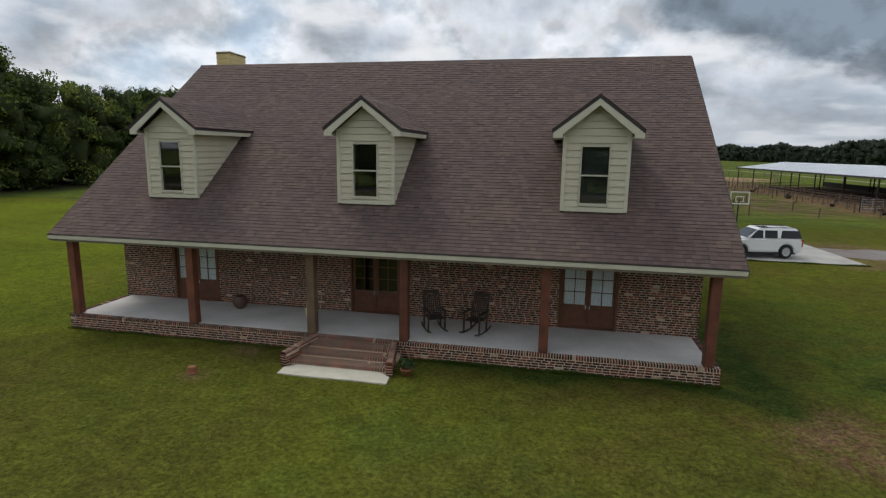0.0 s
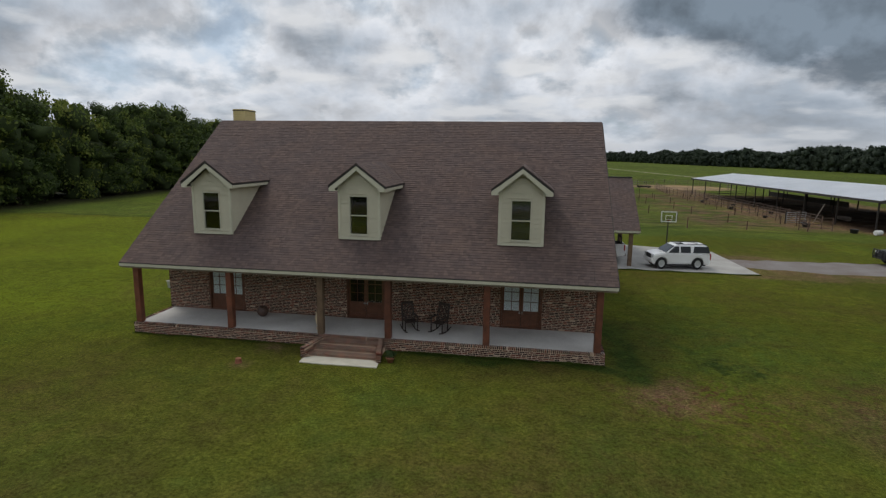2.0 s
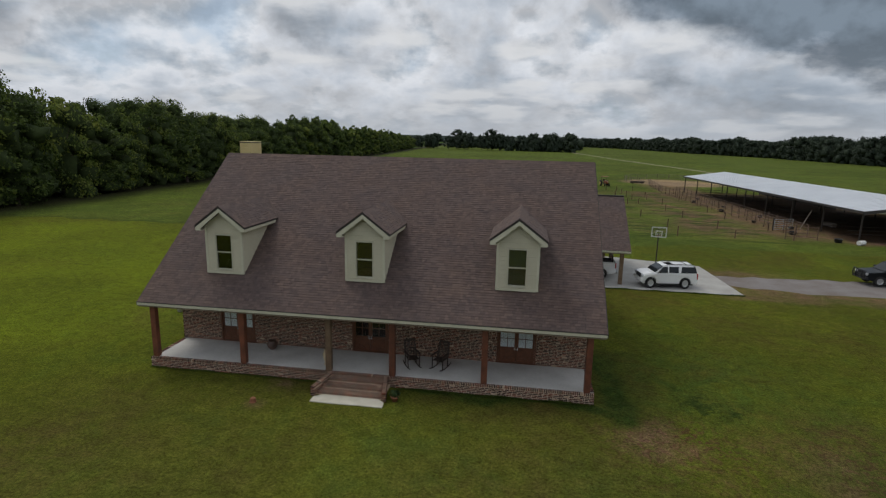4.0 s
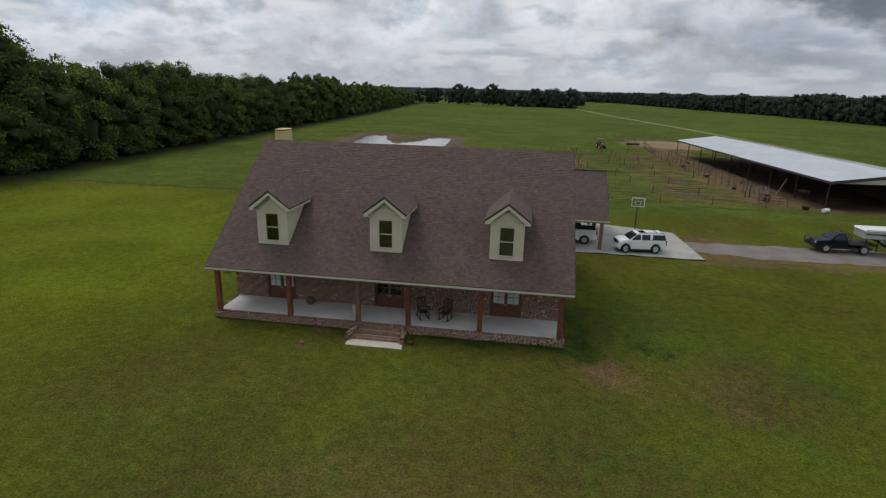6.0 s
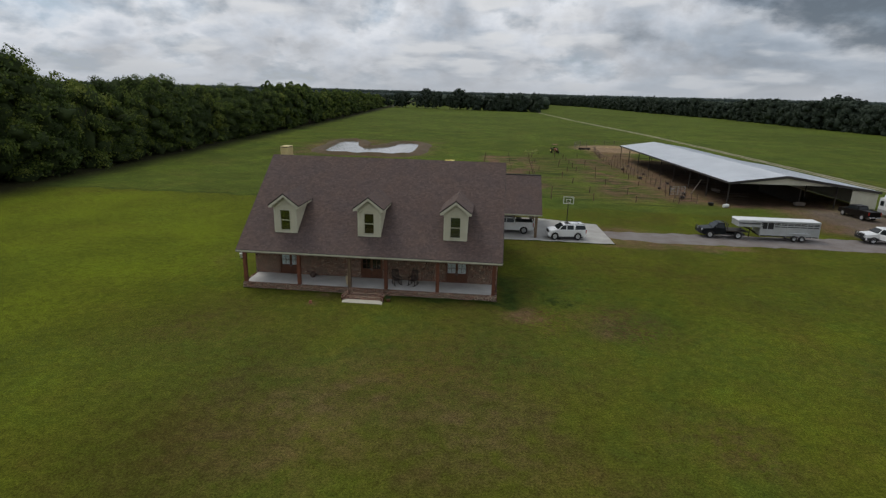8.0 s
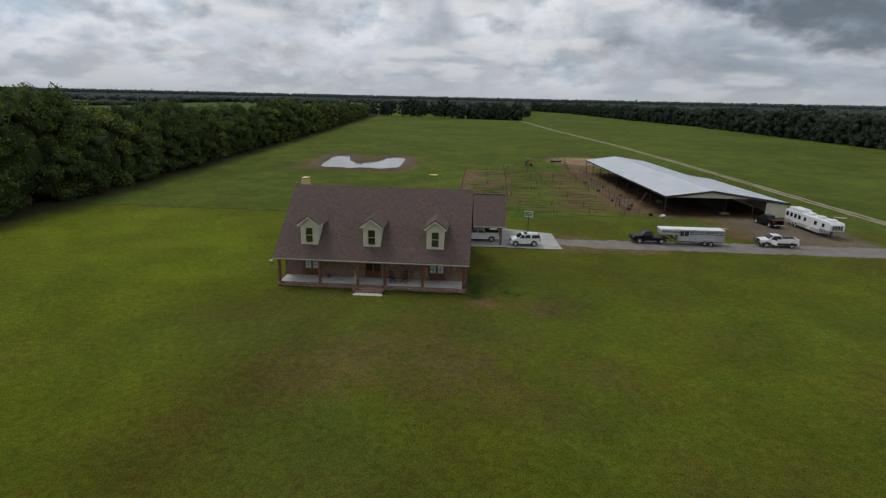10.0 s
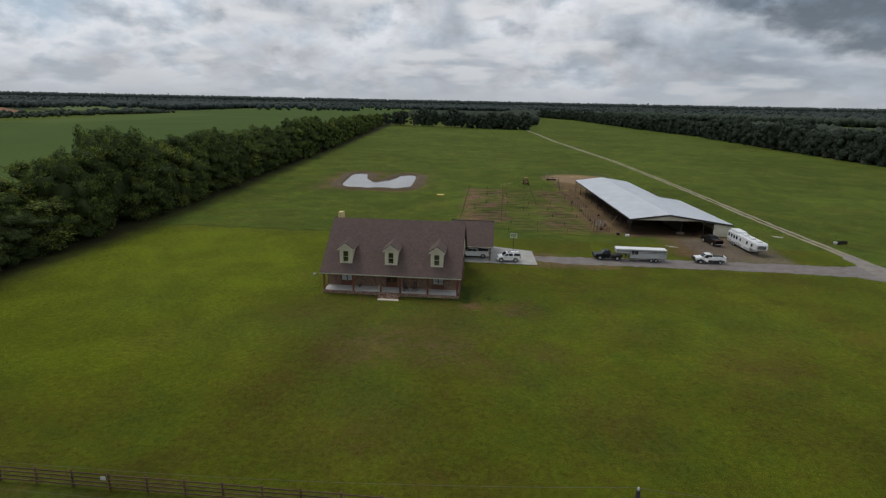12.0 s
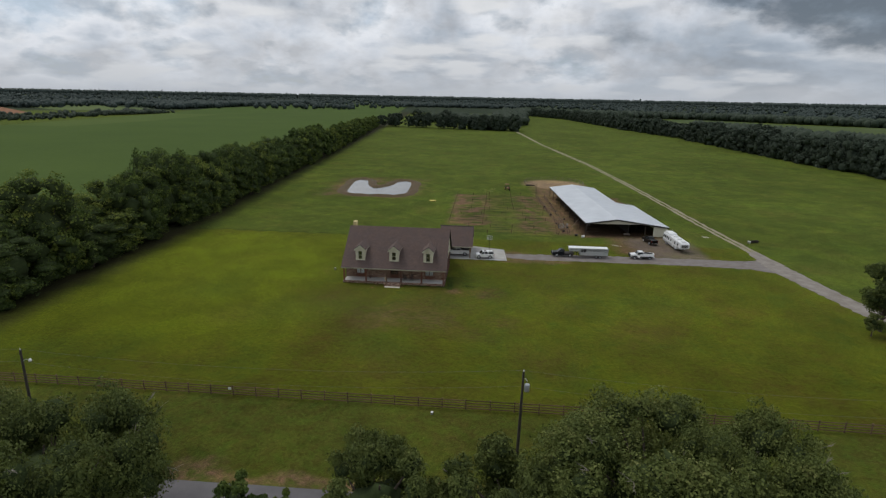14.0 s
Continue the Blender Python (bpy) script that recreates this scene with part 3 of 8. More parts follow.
    for x0, x1, y0, y1, soft, k in ((6.5, 19, 54, 106, 3, 0.9), (17, 40, 46, 108, 7, 0.22), (28, 41, 47, 106, 5, 0.9)):
        bare = math_node(nt, "MAXIMUM", bare, math_node(nt, "MULTIPLY", math_node(nt, "MULTIPLY", inside(x0, x1, y0, y1, soft), broken), k))
    pond_rim = math_node(nt, "MULTIPLY", inside(-45, -9, 95, 142, 5), ramp(nt, noise_tex(nt, pos, 0.14, 5.0, 0.65), [(0.42, 0.95), (0.58, 0.15)]))
    bare = math_node(nt, "MAXIMUM", bare, math_node(nt, "MULTIPLY", pond_rim, 0.8))
    bare = math_node(nt, "MAXIMUM", bare, math_node(nt, "MULTIPLY", math_node(nt, "MULTIPLY", inside(-500, 500, -58.6, -56.6, 1.2), worn), 0.9))
    col = mix_colour(nt, bare, col, soil)
    # pale sand of the round pen; trodden barn floor with its shade painted in
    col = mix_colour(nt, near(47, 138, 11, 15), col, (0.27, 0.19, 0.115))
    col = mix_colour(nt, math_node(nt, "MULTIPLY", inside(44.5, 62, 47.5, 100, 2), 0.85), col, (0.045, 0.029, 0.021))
    # rows of rank growth across the horse pen
    squeeze = nt.nodes.new("ShaderNodeMapping")
    squeeze.inputs["Scale"].default_value = (0.11, 0.95, 1.0)
    link(nt, pos, squeeze.inputs["Vector"])
    rows = ramp(nt, noise_tex(nt, squeeze.outputs[0], 1.0, 5.0, 0.65), [(0.51, 0.0), (0.59, 0.8)])
    col = mix_colour(nt, math_node(nt, "MULTIPLY", inside(9, 37, 43, 107, 3), rows), col, (0.024, 0.038, 0.010))
    # rank unmown strip where the lawn ends
    strip = math_node(nt, "MULTIPLY", inside(-60, 4, 38.2, 39.4, 0.5), ramp(nt, noise_tex(nt, pos, 0.5, 5.0, 0.7), [(0.42, 0.1), (0.6, 0.75)]))
    col = mix_colour(nt, strip, col, (0.036, 0.050, 0.012))
    tuft = ramp(nt, noise_tex(nt, pos, 0.28, 7.0, 0.72), [(0.36, 0.80), (0.64, 1.18)])
    col = mix_colour(nt, math_node(nt, "MULTIPLY", math_node(nt, "SUBTRACT", 1.0, mown), 0.75), col, mix_colour(nt, 1.0, col, tuft, "MULTIPLY"))
    # shade at the foot of the tree row painted into the ground colour
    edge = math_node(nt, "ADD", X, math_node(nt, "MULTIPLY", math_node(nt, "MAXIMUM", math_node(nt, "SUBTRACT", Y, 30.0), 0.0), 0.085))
    row_shade = math_node(nt, "MULTIPLY", math_node(nt, "SUBTRACT", 1.0, side(edge, -59.0, 8.0)), side(edge, -80.0, 3.0))
    col = mix_colour(nt, math_node(nt, "MULTIPLY", row_shade, 0.9), col, (0.026, 0.023, 0.015))
    # rank green weeds
    weeds = math_node(nt, "MULTIPLY", math_node(nt, "MAXIMUM", near(14.6, 1.3, 0.6, 1.7), near(16.2, 0.9, 0.2, 1.0)), ramp(nt, noise_tex(nt, pos, 1.7, 6.0, 0.7, 0.4), [(0.44, 0.0), (0.54, 0.95)]))
    col = mix_colour(nt, weeds, col, (0.030, 0.046, 0.010))
    # uncut grass at the foot of the porch
    foot = math_node(nt, "MULTIPLY", math_node(nt, "MAXIMUM", inside(1.6, 10.6, -0.75, 0.0, 0.35), inside(10.1, 11.6, -1.3, 6.0, 0.7)), ramp(nt, clump, [(0.36, 0.35), (0.55, 0.9)]))
    col = mix_colour(nt, foot, col, (0.034, 0.060, 0.011))
    # gravelly yard between the drive and the barn
    col = mix_colour(nt, math_node(nt, "MULTIPLY", inside(55, 71, 25, 46, 3.5), ramp(nt, mid, [(0.36, 1.0), (0.66, 0.55)])), col, mix_colour(nt, fine, (0.105, 0.078, 0.060), (0.20, 0.165, 0.14)))
    # wooded country far off
    dx, dy = s.outputs[0], math_node(nt, "SUBTRACT", s.outputs[1], 100.0)
    far = math_node(nt, "SQRT", math_node(nt, "ADD", math_node(nt, "MULTIPLY", dx, dx), math_node(nt, "MULTIPLY", dy, dy)))
    wooded = math_node(nt, "MULTIPLY", side(far, 1050.0, 120.0), ramp(nt, noise_tex(nt, pos, 0.0022, 3.0), [(0.60, 1.0), (0.66, 0.25)]))
    col = mix_colour(nt, wooded, col, (0.030, 0.042, 0.024))
    col = mix_colour(nt, 0.8, col, ramp(nt, fine, [(0.36, 0.45), (0.64, 1.5)]), "MULTIPLY")
    col = mix_colour(nt, 0.8, col, ramp(nt, blade, [(0.34, 0.45), (0.66, 1.5)]), "MULTIPLY")
    col = mix_colour(nt, 0.8, col, ramp(nt, huge, [(0.35, 0.82), (0.65, 1.15)]), "MULTIPLY")
    # tussocks a hand's width to a metre across
    tussock = noise_tex(nt, pos, 1.9, 6.0, 0.7, 0.6)
    col = mix_colour(nt, 0.75, col, ramp(nt, tussock, [(0.34, 0.66), (0.66, 1.34)]), "MULTIPLY")
    sweep = noise_tex(nt, pos, 0.10, 5.0, 0.62, 0.3)
    col = mix_colour(nt, 0.6, col, ramp(nt, sweep, [(0.36, (0.74, 0.74, 0.8)), (0.5, (0.98, 0.98, 1.0)), (0.64, (1.22, 1.26, 1.0))]), "MULTIPLY")
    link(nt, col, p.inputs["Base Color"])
    p.inputs["Roughness"].default_value = 0.95
    p.inputs["Specular IOR Level"].default_value = 0.04
    bn = node(nt, "ShaderNodeBump", Strength=0.5, Distance=0.05)
    link(nt, math_node(nt, "ADD", fine, blade), bn.inputs["Height"])
    link(nt, bn.outputs[0], p.inputs["Normal"])
    return m


GRASSLAND = ground_material()


def ground():
    """One sheet out to the horizon, gently uneven near the house."""
    ring = [0, 3, 6, 10, 14, 18, 23, 28, 34, 41, 50, 62, 78, 100, 130, 170, 230, 320, 450, 650, 950, 1500, 2400, 3800, 6000]
    sides, verts, faces = 96, [(0, 6, 0)], []
    for r in ring[1:]:
        verts += [(r * math.cos(math.tau * k / sides), 6 + r * math.sin(math.tau * k / sides), 0) for k in range(sides)]
    for k in range(sides):
        faces.append((0, 1 + k, 1 + (k + 1) % sides))
    for i in range(len(ring) - 2):
        a, b = 1 + i * sides, 1 + (i + 1) * sides
        for k in range(sides):
            faces.append((a + k, b + k, b + (k + 1) % sides, a + (k + 1) % sides))
    me = bpy.data.meshes.new("ground")
    me.from_pydata(verts, [], faces)
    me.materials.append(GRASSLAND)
    return tagged(new("ground", me), "flat green lawn and pasture with worn brown patches", "ground", kind="structure")


ground()


def sheet(name, centre, widths, z, material, label, category, seed=1, step=2.0, ragged=0.25, low=0.004):
    """A strip along a centre line with ragged edges, domed a little along its middle."""
    rng = random.Random(seed)
    rows = []
    for (p, q), (w0, w1) in zip(zip(centre, centre[1:]), zip(widths, widths[1:])):
        a, b = Vector((*p, 0)), Vector((*q, 0))
        n = max(1, int((b - a).length / step))
        d = (b - a).normalized()
        side = Vector((-d.y, d.x, 0))
        for i in range(n + (q == centre[-1])):
            f = i / n
            c, w = a.lerp(b, f), w0 + (w1 - w0) * f
            rows.append([c - side * (w / 2 + rng.uniform(-ragged, ragged)), c - side * w * 0.2, c + side * w * 0.2, c + side * (w / 2 + rng.uniform(-ragged, ragged))])
    bm = bmesh.new()
    grid = [[bm.verts.new((v.x, v.y, z if k in (1, 2) else low)) for k, v in enumerate(r)] for r in rows]
    for r0, r1 in zip(grid, grid[1:]):
        for k in range(3):
            bm.faces.new((r0[k], r0[k + 1], r1[k + 1], r1[k]))
    bmesh.ops.recalc_face_normals(bm, faces=bm.faces[:])
    if bm.faces[0].normal.z < 0:
        bmesh.ops.reverse_faces(bm, faces=bm.faces[:])
    return tagged(part(name, bm, material), label, category, kind="structure")


sheet("driveway", [(22.6, 23.9), (24.6, 23.6), (27.0, 23.4), (32, 23.5), (37, 23.8), (55, 24.3), (70, 24.2), (78, 23.8), (83.6, 23.2)], [3.0, 3.8, 4.4, 4.8, 5.0, 5.5, 5.8, 6.6, 11.0], 0.03, GRAVEL, "grey gravel driveway leading to a concrete pad", "driveway", 3, 0.9, 0.32)
sheet("lane", [(84.6, 36), (84.3, 30), (84.3, 22), (85.2, 12), (87.0, -3), (92, -30), (96, -58)], [2.8, 3.8, 5.2, 5.0, 4.4, 4.2, 5.0], 0.055, LANE, "pale grey gravel lane running out to the road", "lane", 4, 0.9, 0.3, 0.036)
for n, dx in enumerate((-0.8, 0.8)):
    sheet("track_rut", [(85.4 + dx, 24.5), (84.6 + dx, 37), (83.2 + dx, 60), (81.8 + dx, 100), (80.0 + dx, 145), (75.8 + dx, 215), (61.5 + dx, 345), (54 + dx, 450), (48.5 + dx, 525)], [1.6, 1.1, 1.0, 1.0, 1.0, 1.0, 1.1, 1.2, 1.2], 0.03, RUT, "pale worn wheel rut of a farm track", "farm track", 5 + n, 3.0, 0.22)
sheet("road", [(-500, -61.6), (-100, -61.6), (100, -61.6), (500, -61.6)], [6.2] * 4, 0.05, ASPHALT, "two-lane grey asphalt country road", "road", 9, 4.0, 0.08)


def field_sheet(name, corners, z, a, b, label):
    bm = bmesh.new()
    bm.faces.new([bm.verts.new((x, y, z)) for x, y in corners])
    mat = surface(name + "_crop", a, b, 0.012, 0.35, 0.95, 0.3, 1.2, world_space=True)
    mat.node_tree.nodes["Principled BSDF"].inputs["Specular IOR Level"].default_value = 0.03
    return tagged(part(name, bm, mat), label, "field", kind="structure")


field_sheet("crop_field", [(-86, -60), (-86, 150), (-112, 540), (-300, 2150), (-640, 2050), (-620, 1150), (-525, 796), (-489, 553), (-470, 420), (-420, -60)], 0.08, (0.054, 0.086, 0.022), (0.072, 0.108, 0.029), "wide field of even grey-green crop")
field_sheet("field_margin", [(-468, 424), (-488, 553), (-524, 794), (-430, 800), (-400, 560), (-405, 424)], 0.14, (0.072, 0.106, 0.028), (0.088, 0.122, 0.036), "paler grass margin along a crop field")
field_sheet("stubble_field", [(-640, 900), (-700, 1040), (-1000, 1240), (-1100, 1100), (-760, 850)], 0.10, (0.085, 0.12, 0.05), (0.12, 0.15, 0.06), "distant strip of lighter green field")
field_sheet("clay_field", [(-650, 610), (-760, 640), (-1150, 860), (-940, 930), (-700, 720)], 0.10, (0.20, 0.10, 0.062), (0.27, 0.15, 0.095), "distant bare reddish clay field")
field_sheet("far_pasture", [(290, 440), (660, 440), (760, 800), (650, 835), (528, 885), (430, 1050), (340, 1000), (270, 620)], 0.10, (0.06, 0.085, 0.034), (0.085, 0.11, 0.044), "distant pasture beyond a belt of trees")


def pond():
    outline = [(-35.5, 98.5), (-24, 98), (-12.8, 99), (-13, 114), (-14.6, 134.5), (-20.4, 134.5), (-20.8, 125), (-22.8, 118), (-27, 113), (-31.3, 120), (-34.4, 136.5), (-39.4, 134.5), (-38, 120)]
    # rounds the outline
    pts = [Vector(p) for p in outline]
    for _ in range(2):
        pts = [q for a, b in zip(pts, pts[1:] + pts[:1]) for q in (a.lerp(b, 0.25), a.lerp(b, 0.75))]
    bm = bmesh.new()
    bm.faces.new([bm.verts.new((p.x, p.y, 0.05)) for p in pts])
    m = bpy.data.materials.new("muddy_pond_water")
    m.use_nodes = True
    nt = m.node_tree
    p = nt.nodes["Principled BSDF"]
    vec = nt.nodes.new("ShaderNodeNewGeometry").outputs["Position"]
    link(nt, ramp(nt, noise_tex(nt, vec, 0.15), [(0.35, (0.13, 0.13, 0.125)), (0.65, (0.20, 0.20, 0.20))]), p.inputs["Base Color"])
    p.inputs["Roughness"].default_value = 0.12
    bn = node(nt, "ShaderNodeBump", Strength=0.04, Distance=0.1)
    link(nt, noise_tex(nt, vec, 1.2), bn.inputs["Height"])
    link(nt, bn.outputs[0], p.inputs["Normal"])
    tagged(part("pond", bm, m), "pale muddy U-shaped pond in the pasture", "pond", kind="structure")
    # low earth bank round it
    n = len(pts)
    c = sum(pts, Vector((0, 0))) / n
    rng, bm = random.Random(8), bmesh.new()
    rings = []
    for k, (grow, z) in enumerate(((0.0, 0.03), (0.7, 0.5), (1.7, 0.7), (3.6, 0.005))):
        ring = []
        for i, p0 in enumerate(pts):
            t = (pts[(i + 1) % n] - pts[i - 1]).normalized()
            out_dir = Vector((t.y, -t.x))
            ring.append(bm.verts.new((*(p0 + out_dir * grow * rng.uniform(0.85, 1.2)), z if k in (0, 3) else z * rng.uniform(0.6, 1.2))))
        rings.append(ring)
    for a, b in zip(rings, rings[1:]):
        for i in range(n):
            bm.faces.new((a[i], a[(i + 1) % n], b[(i + 1) % n], b[i]))
    bank = surface("grassy_earth_bank", (0.105, 0.060, 0.032), (0.068, 0.058, 0.021), 0.5, 5, 0.95, 0.5, 6, world_space=True)
    tagged(part("pond_bank", bm, bank), "low worn earth bank round a pond", "bank", kind="structure")


pond()


# ---------------------------------------------------------------- the house
HX, EAVE_Y, EAVE_Z, RIDGE_Y, RIDGE_Z = 10.48, -0.185, 3.22, 8.41, 9.73
LOOSE_X, LOOSE_ROWS = (1.0, 9.6), 6
SLOPE = (RIDGE_Z - EAVE_Z) / (RIDGE_Y - EAVE_Y)
WALL_Y, FLOOR_Z, WX = 2.6, 0.48, 10.17
DOORS = (-7.15, -0.24, 6.84)
POSTS = (-9.95, -5.54, -1.45, 1.47, 5.53, 9.87)
DORMERS = (-6.86, -0.08, 6.73)
house = thing("house", None, "brick farmhouse with a brown shingle roof, dormers and a long porch", "house")


def roof_z(y):
    return EAVE_Z + (y - EAVE_Y) * SLOPE


def shingle_field(origin, u, v, length, span, rng, exposure=0.142, lift=0.0, gap=None):
    """Courses of tapered tabs on a slope; span(v) gives the stretch along u at a height on the slope."""
    origin, u, v = Vector(origin), Vector(u).normalized(), Vector(v).normalized()
    n = u.cross(v).normalized()
    verts, faces = [], []
    rows = int(length / exposure)
    for r in range(rows):
        v0 = r * exposure
        u0, u1 = span(v0 + exposure * 0.5)
        x = u0 - rng.uniform(0, 0.2)
        skip = gap is not None and r < gap[1]
        while x < u1 - 0.02:
            w = rng.choice((0.11, 0.15, 0.19, 0.26))
            a, b = max(x, u0), min(x + w - 0.004, u1)
            x += w
            if skip and b > gap[0][0] and a < gap[0][1]:
                if a < gap[0][0]:
                    b = gap[0][0] - 0.005
                elif b > gap[0][1]:
                    a = gap[0][1] + 0.005
                else:
                    continue
            if b - a < 0.03:
                continue
            h = lift + rng.choice((0.014, 0.017, 0.020, 0.023))
            base = len(verts)
            lo, hi = v0 - rng.uniform(0, 0.006), v0 + exposure + 0.05
            for uu, vv, nn in ((a, lo, lift - 0.004), (b, lo, lift - 0.004), (b, hi, lift - 0.002), (a, hi, lift - 0.002), (a, lo, h), (b, lo, h), (b, hi, lift + 0.004), (a, hi, lift + 0.004)):
                verts.append(origin + u * uu + v * vv + n * nn)
            faces += [tuple(base + i for i in f) for f in ((4, 5, 6, 7), (0, 1, 5, 4), (1, 2, 6, 5), (3, 0, 4, 7))]
    return verts, faces


def shingles(name, parent, *args, **kw):
    verts, faces = shingle_field(*args, **kw)
    ob = new(name, fast_mesh(name, [tuple(p) for p in verts], faces, SHINGLE))
    ob.parent = parent
    return tagged(ob, "brown-purple mottled asphalt shingle courses", kind="stuff")


def roofs():
    # main roof, a slab on both slopes
    t = 0.16
    back_y = 2 * RIDGE_Y - EAVE_Y
    bm = bmesh.new()
    prism(bm, [(EAVE_Y, EAVE_Z), (RIDGE_Y, RIDGE_Z), (back_y, EAVE_Z), (back_y, EAVE_Z - t), (RIDGE_Y, RIDGE_Z - t), (EAVE_Y, EAVE_Z - t)], -HX, HX, "yz")
    roof = part("roof", bm, ROOF_FELT, house, "brown shingle roof")
    d = Vector((0, RIDGE_Y - EAVE_Y, RIDGE_Z - EAVE_Z))
    rng = random.Random(11)
    shingles("shingle_layer", roof, (0, EAVE_Y, EAVE_Z), (1, 0, 0), d, d.length - 0.1, lambda v: (-HX, HX), rng, gap=(LOOSE_X, LOOSE_ROWS))
    d2 = Vector((0, -(RIDGE_Y - EAVE_Y), RIDGE_Z - EAVE_Z))
    shingles("shingle_layer", roof, (0, back_y, EAVE_Z), (-1, 0, 0), d2, d2.length - 0.1, lambda v: (-HX, HX), rng, exposure=0.3)
    bm = bmesh.new()
    x = -HX
    while x < HX:
        w = min(0.3, HX - x)
        prism(bm, [(RIDGE_Y - 0.17, RIDGE_Z - 0.115), (RIDGE_Y, RIDGE_Z + 0.03), (RIDGE_Y + 0.17, RIDGE_Z - 0.115)], x, x + w - 0.008, "yz")
        x += 0.3
    tagged(part("ridge_cap", bm, SHINGLE, roof), kind="stuff")
    bm = bmesh.new()
    box(bm, -HX, HX, EAVE_Y - 0.03, EAVE_Y - 0.004, EAVE_Z - 0.155, EAVE_Z - 0.028, 0.004)
    part("fascia", bm, TRIM, house, "cream painted fascia board")
    bm = bmesh.new()
    box(bm, -HX - 0.02, HX + 0.02, EAVE_Y - 0.045, EAVE_Y + 0.01, EAVE_Z - 0.026, EAVE_Z - 0.002)
    part("drip_edge", bm, ROOF_EDGE, house, "dark metal drip edge")
    for sx in (-1, 1):
        for a, b in (((EAVE_Y, EAVE_Z), (RIDGE_Y, RIDGE_Z)), ((back_y, EAVE_Z), (RIDGE_Y, RIDGE_Z))):
            bm = bmesh.new()
            x0, x1 = sorted((sx * (HX + 0.003), sx * (HX + 0.03)))
            prism(bm, [(a[0], a[1] - 0.02), (b[0], b[1] - 0.02), (b[0], b[1] - 0.19), (a[0], a[1] - 0.19)], x0, x1, "yz")
            part("rake_board", bm, ROOF_EDGE, house)
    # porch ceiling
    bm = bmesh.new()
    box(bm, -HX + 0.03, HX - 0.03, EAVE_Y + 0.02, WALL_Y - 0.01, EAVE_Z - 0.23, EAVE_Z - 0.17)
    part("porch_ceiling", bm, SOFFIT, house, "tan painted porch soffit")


def brick_row(x0, x1, rng, length=0.190, joint=0.022, offset=0.0):
    x = x0 - offset
    while x < x1 - 0.03:
        one = length * rng.choice((0.86, 0.95, 1.0, 1.0, 1.06, 1.14))
        a, b = max(x, x0), min(x + one, x1)
        if b - a > 0.03:
            yield a, b
        x += one + joint * rng.uniform(0.75, 1.2)


def brick_boxes(boxes):
    verts, faces = [], []
    for x0, x1, y0, y1, z0, z1 in boxes:
        k = len(verts)
        verts += [(x0, y0, z0), (x1, y0, z0), (x1, y1, z0), (x0, y1, z0), (x0, y0, z1), (x1, y0, z1), (x1, y1, z1), (x0, y1, z1)]
        faces += [tuple(k + i for i in f) for f in ((3, 2, 1, 0), (4, 5, 6, 7), (0, 1, 5, 4), (1, 2, 6, 5), (2, 3, 7, 6), (3, 0, 4, 7))]
    return verts, faces


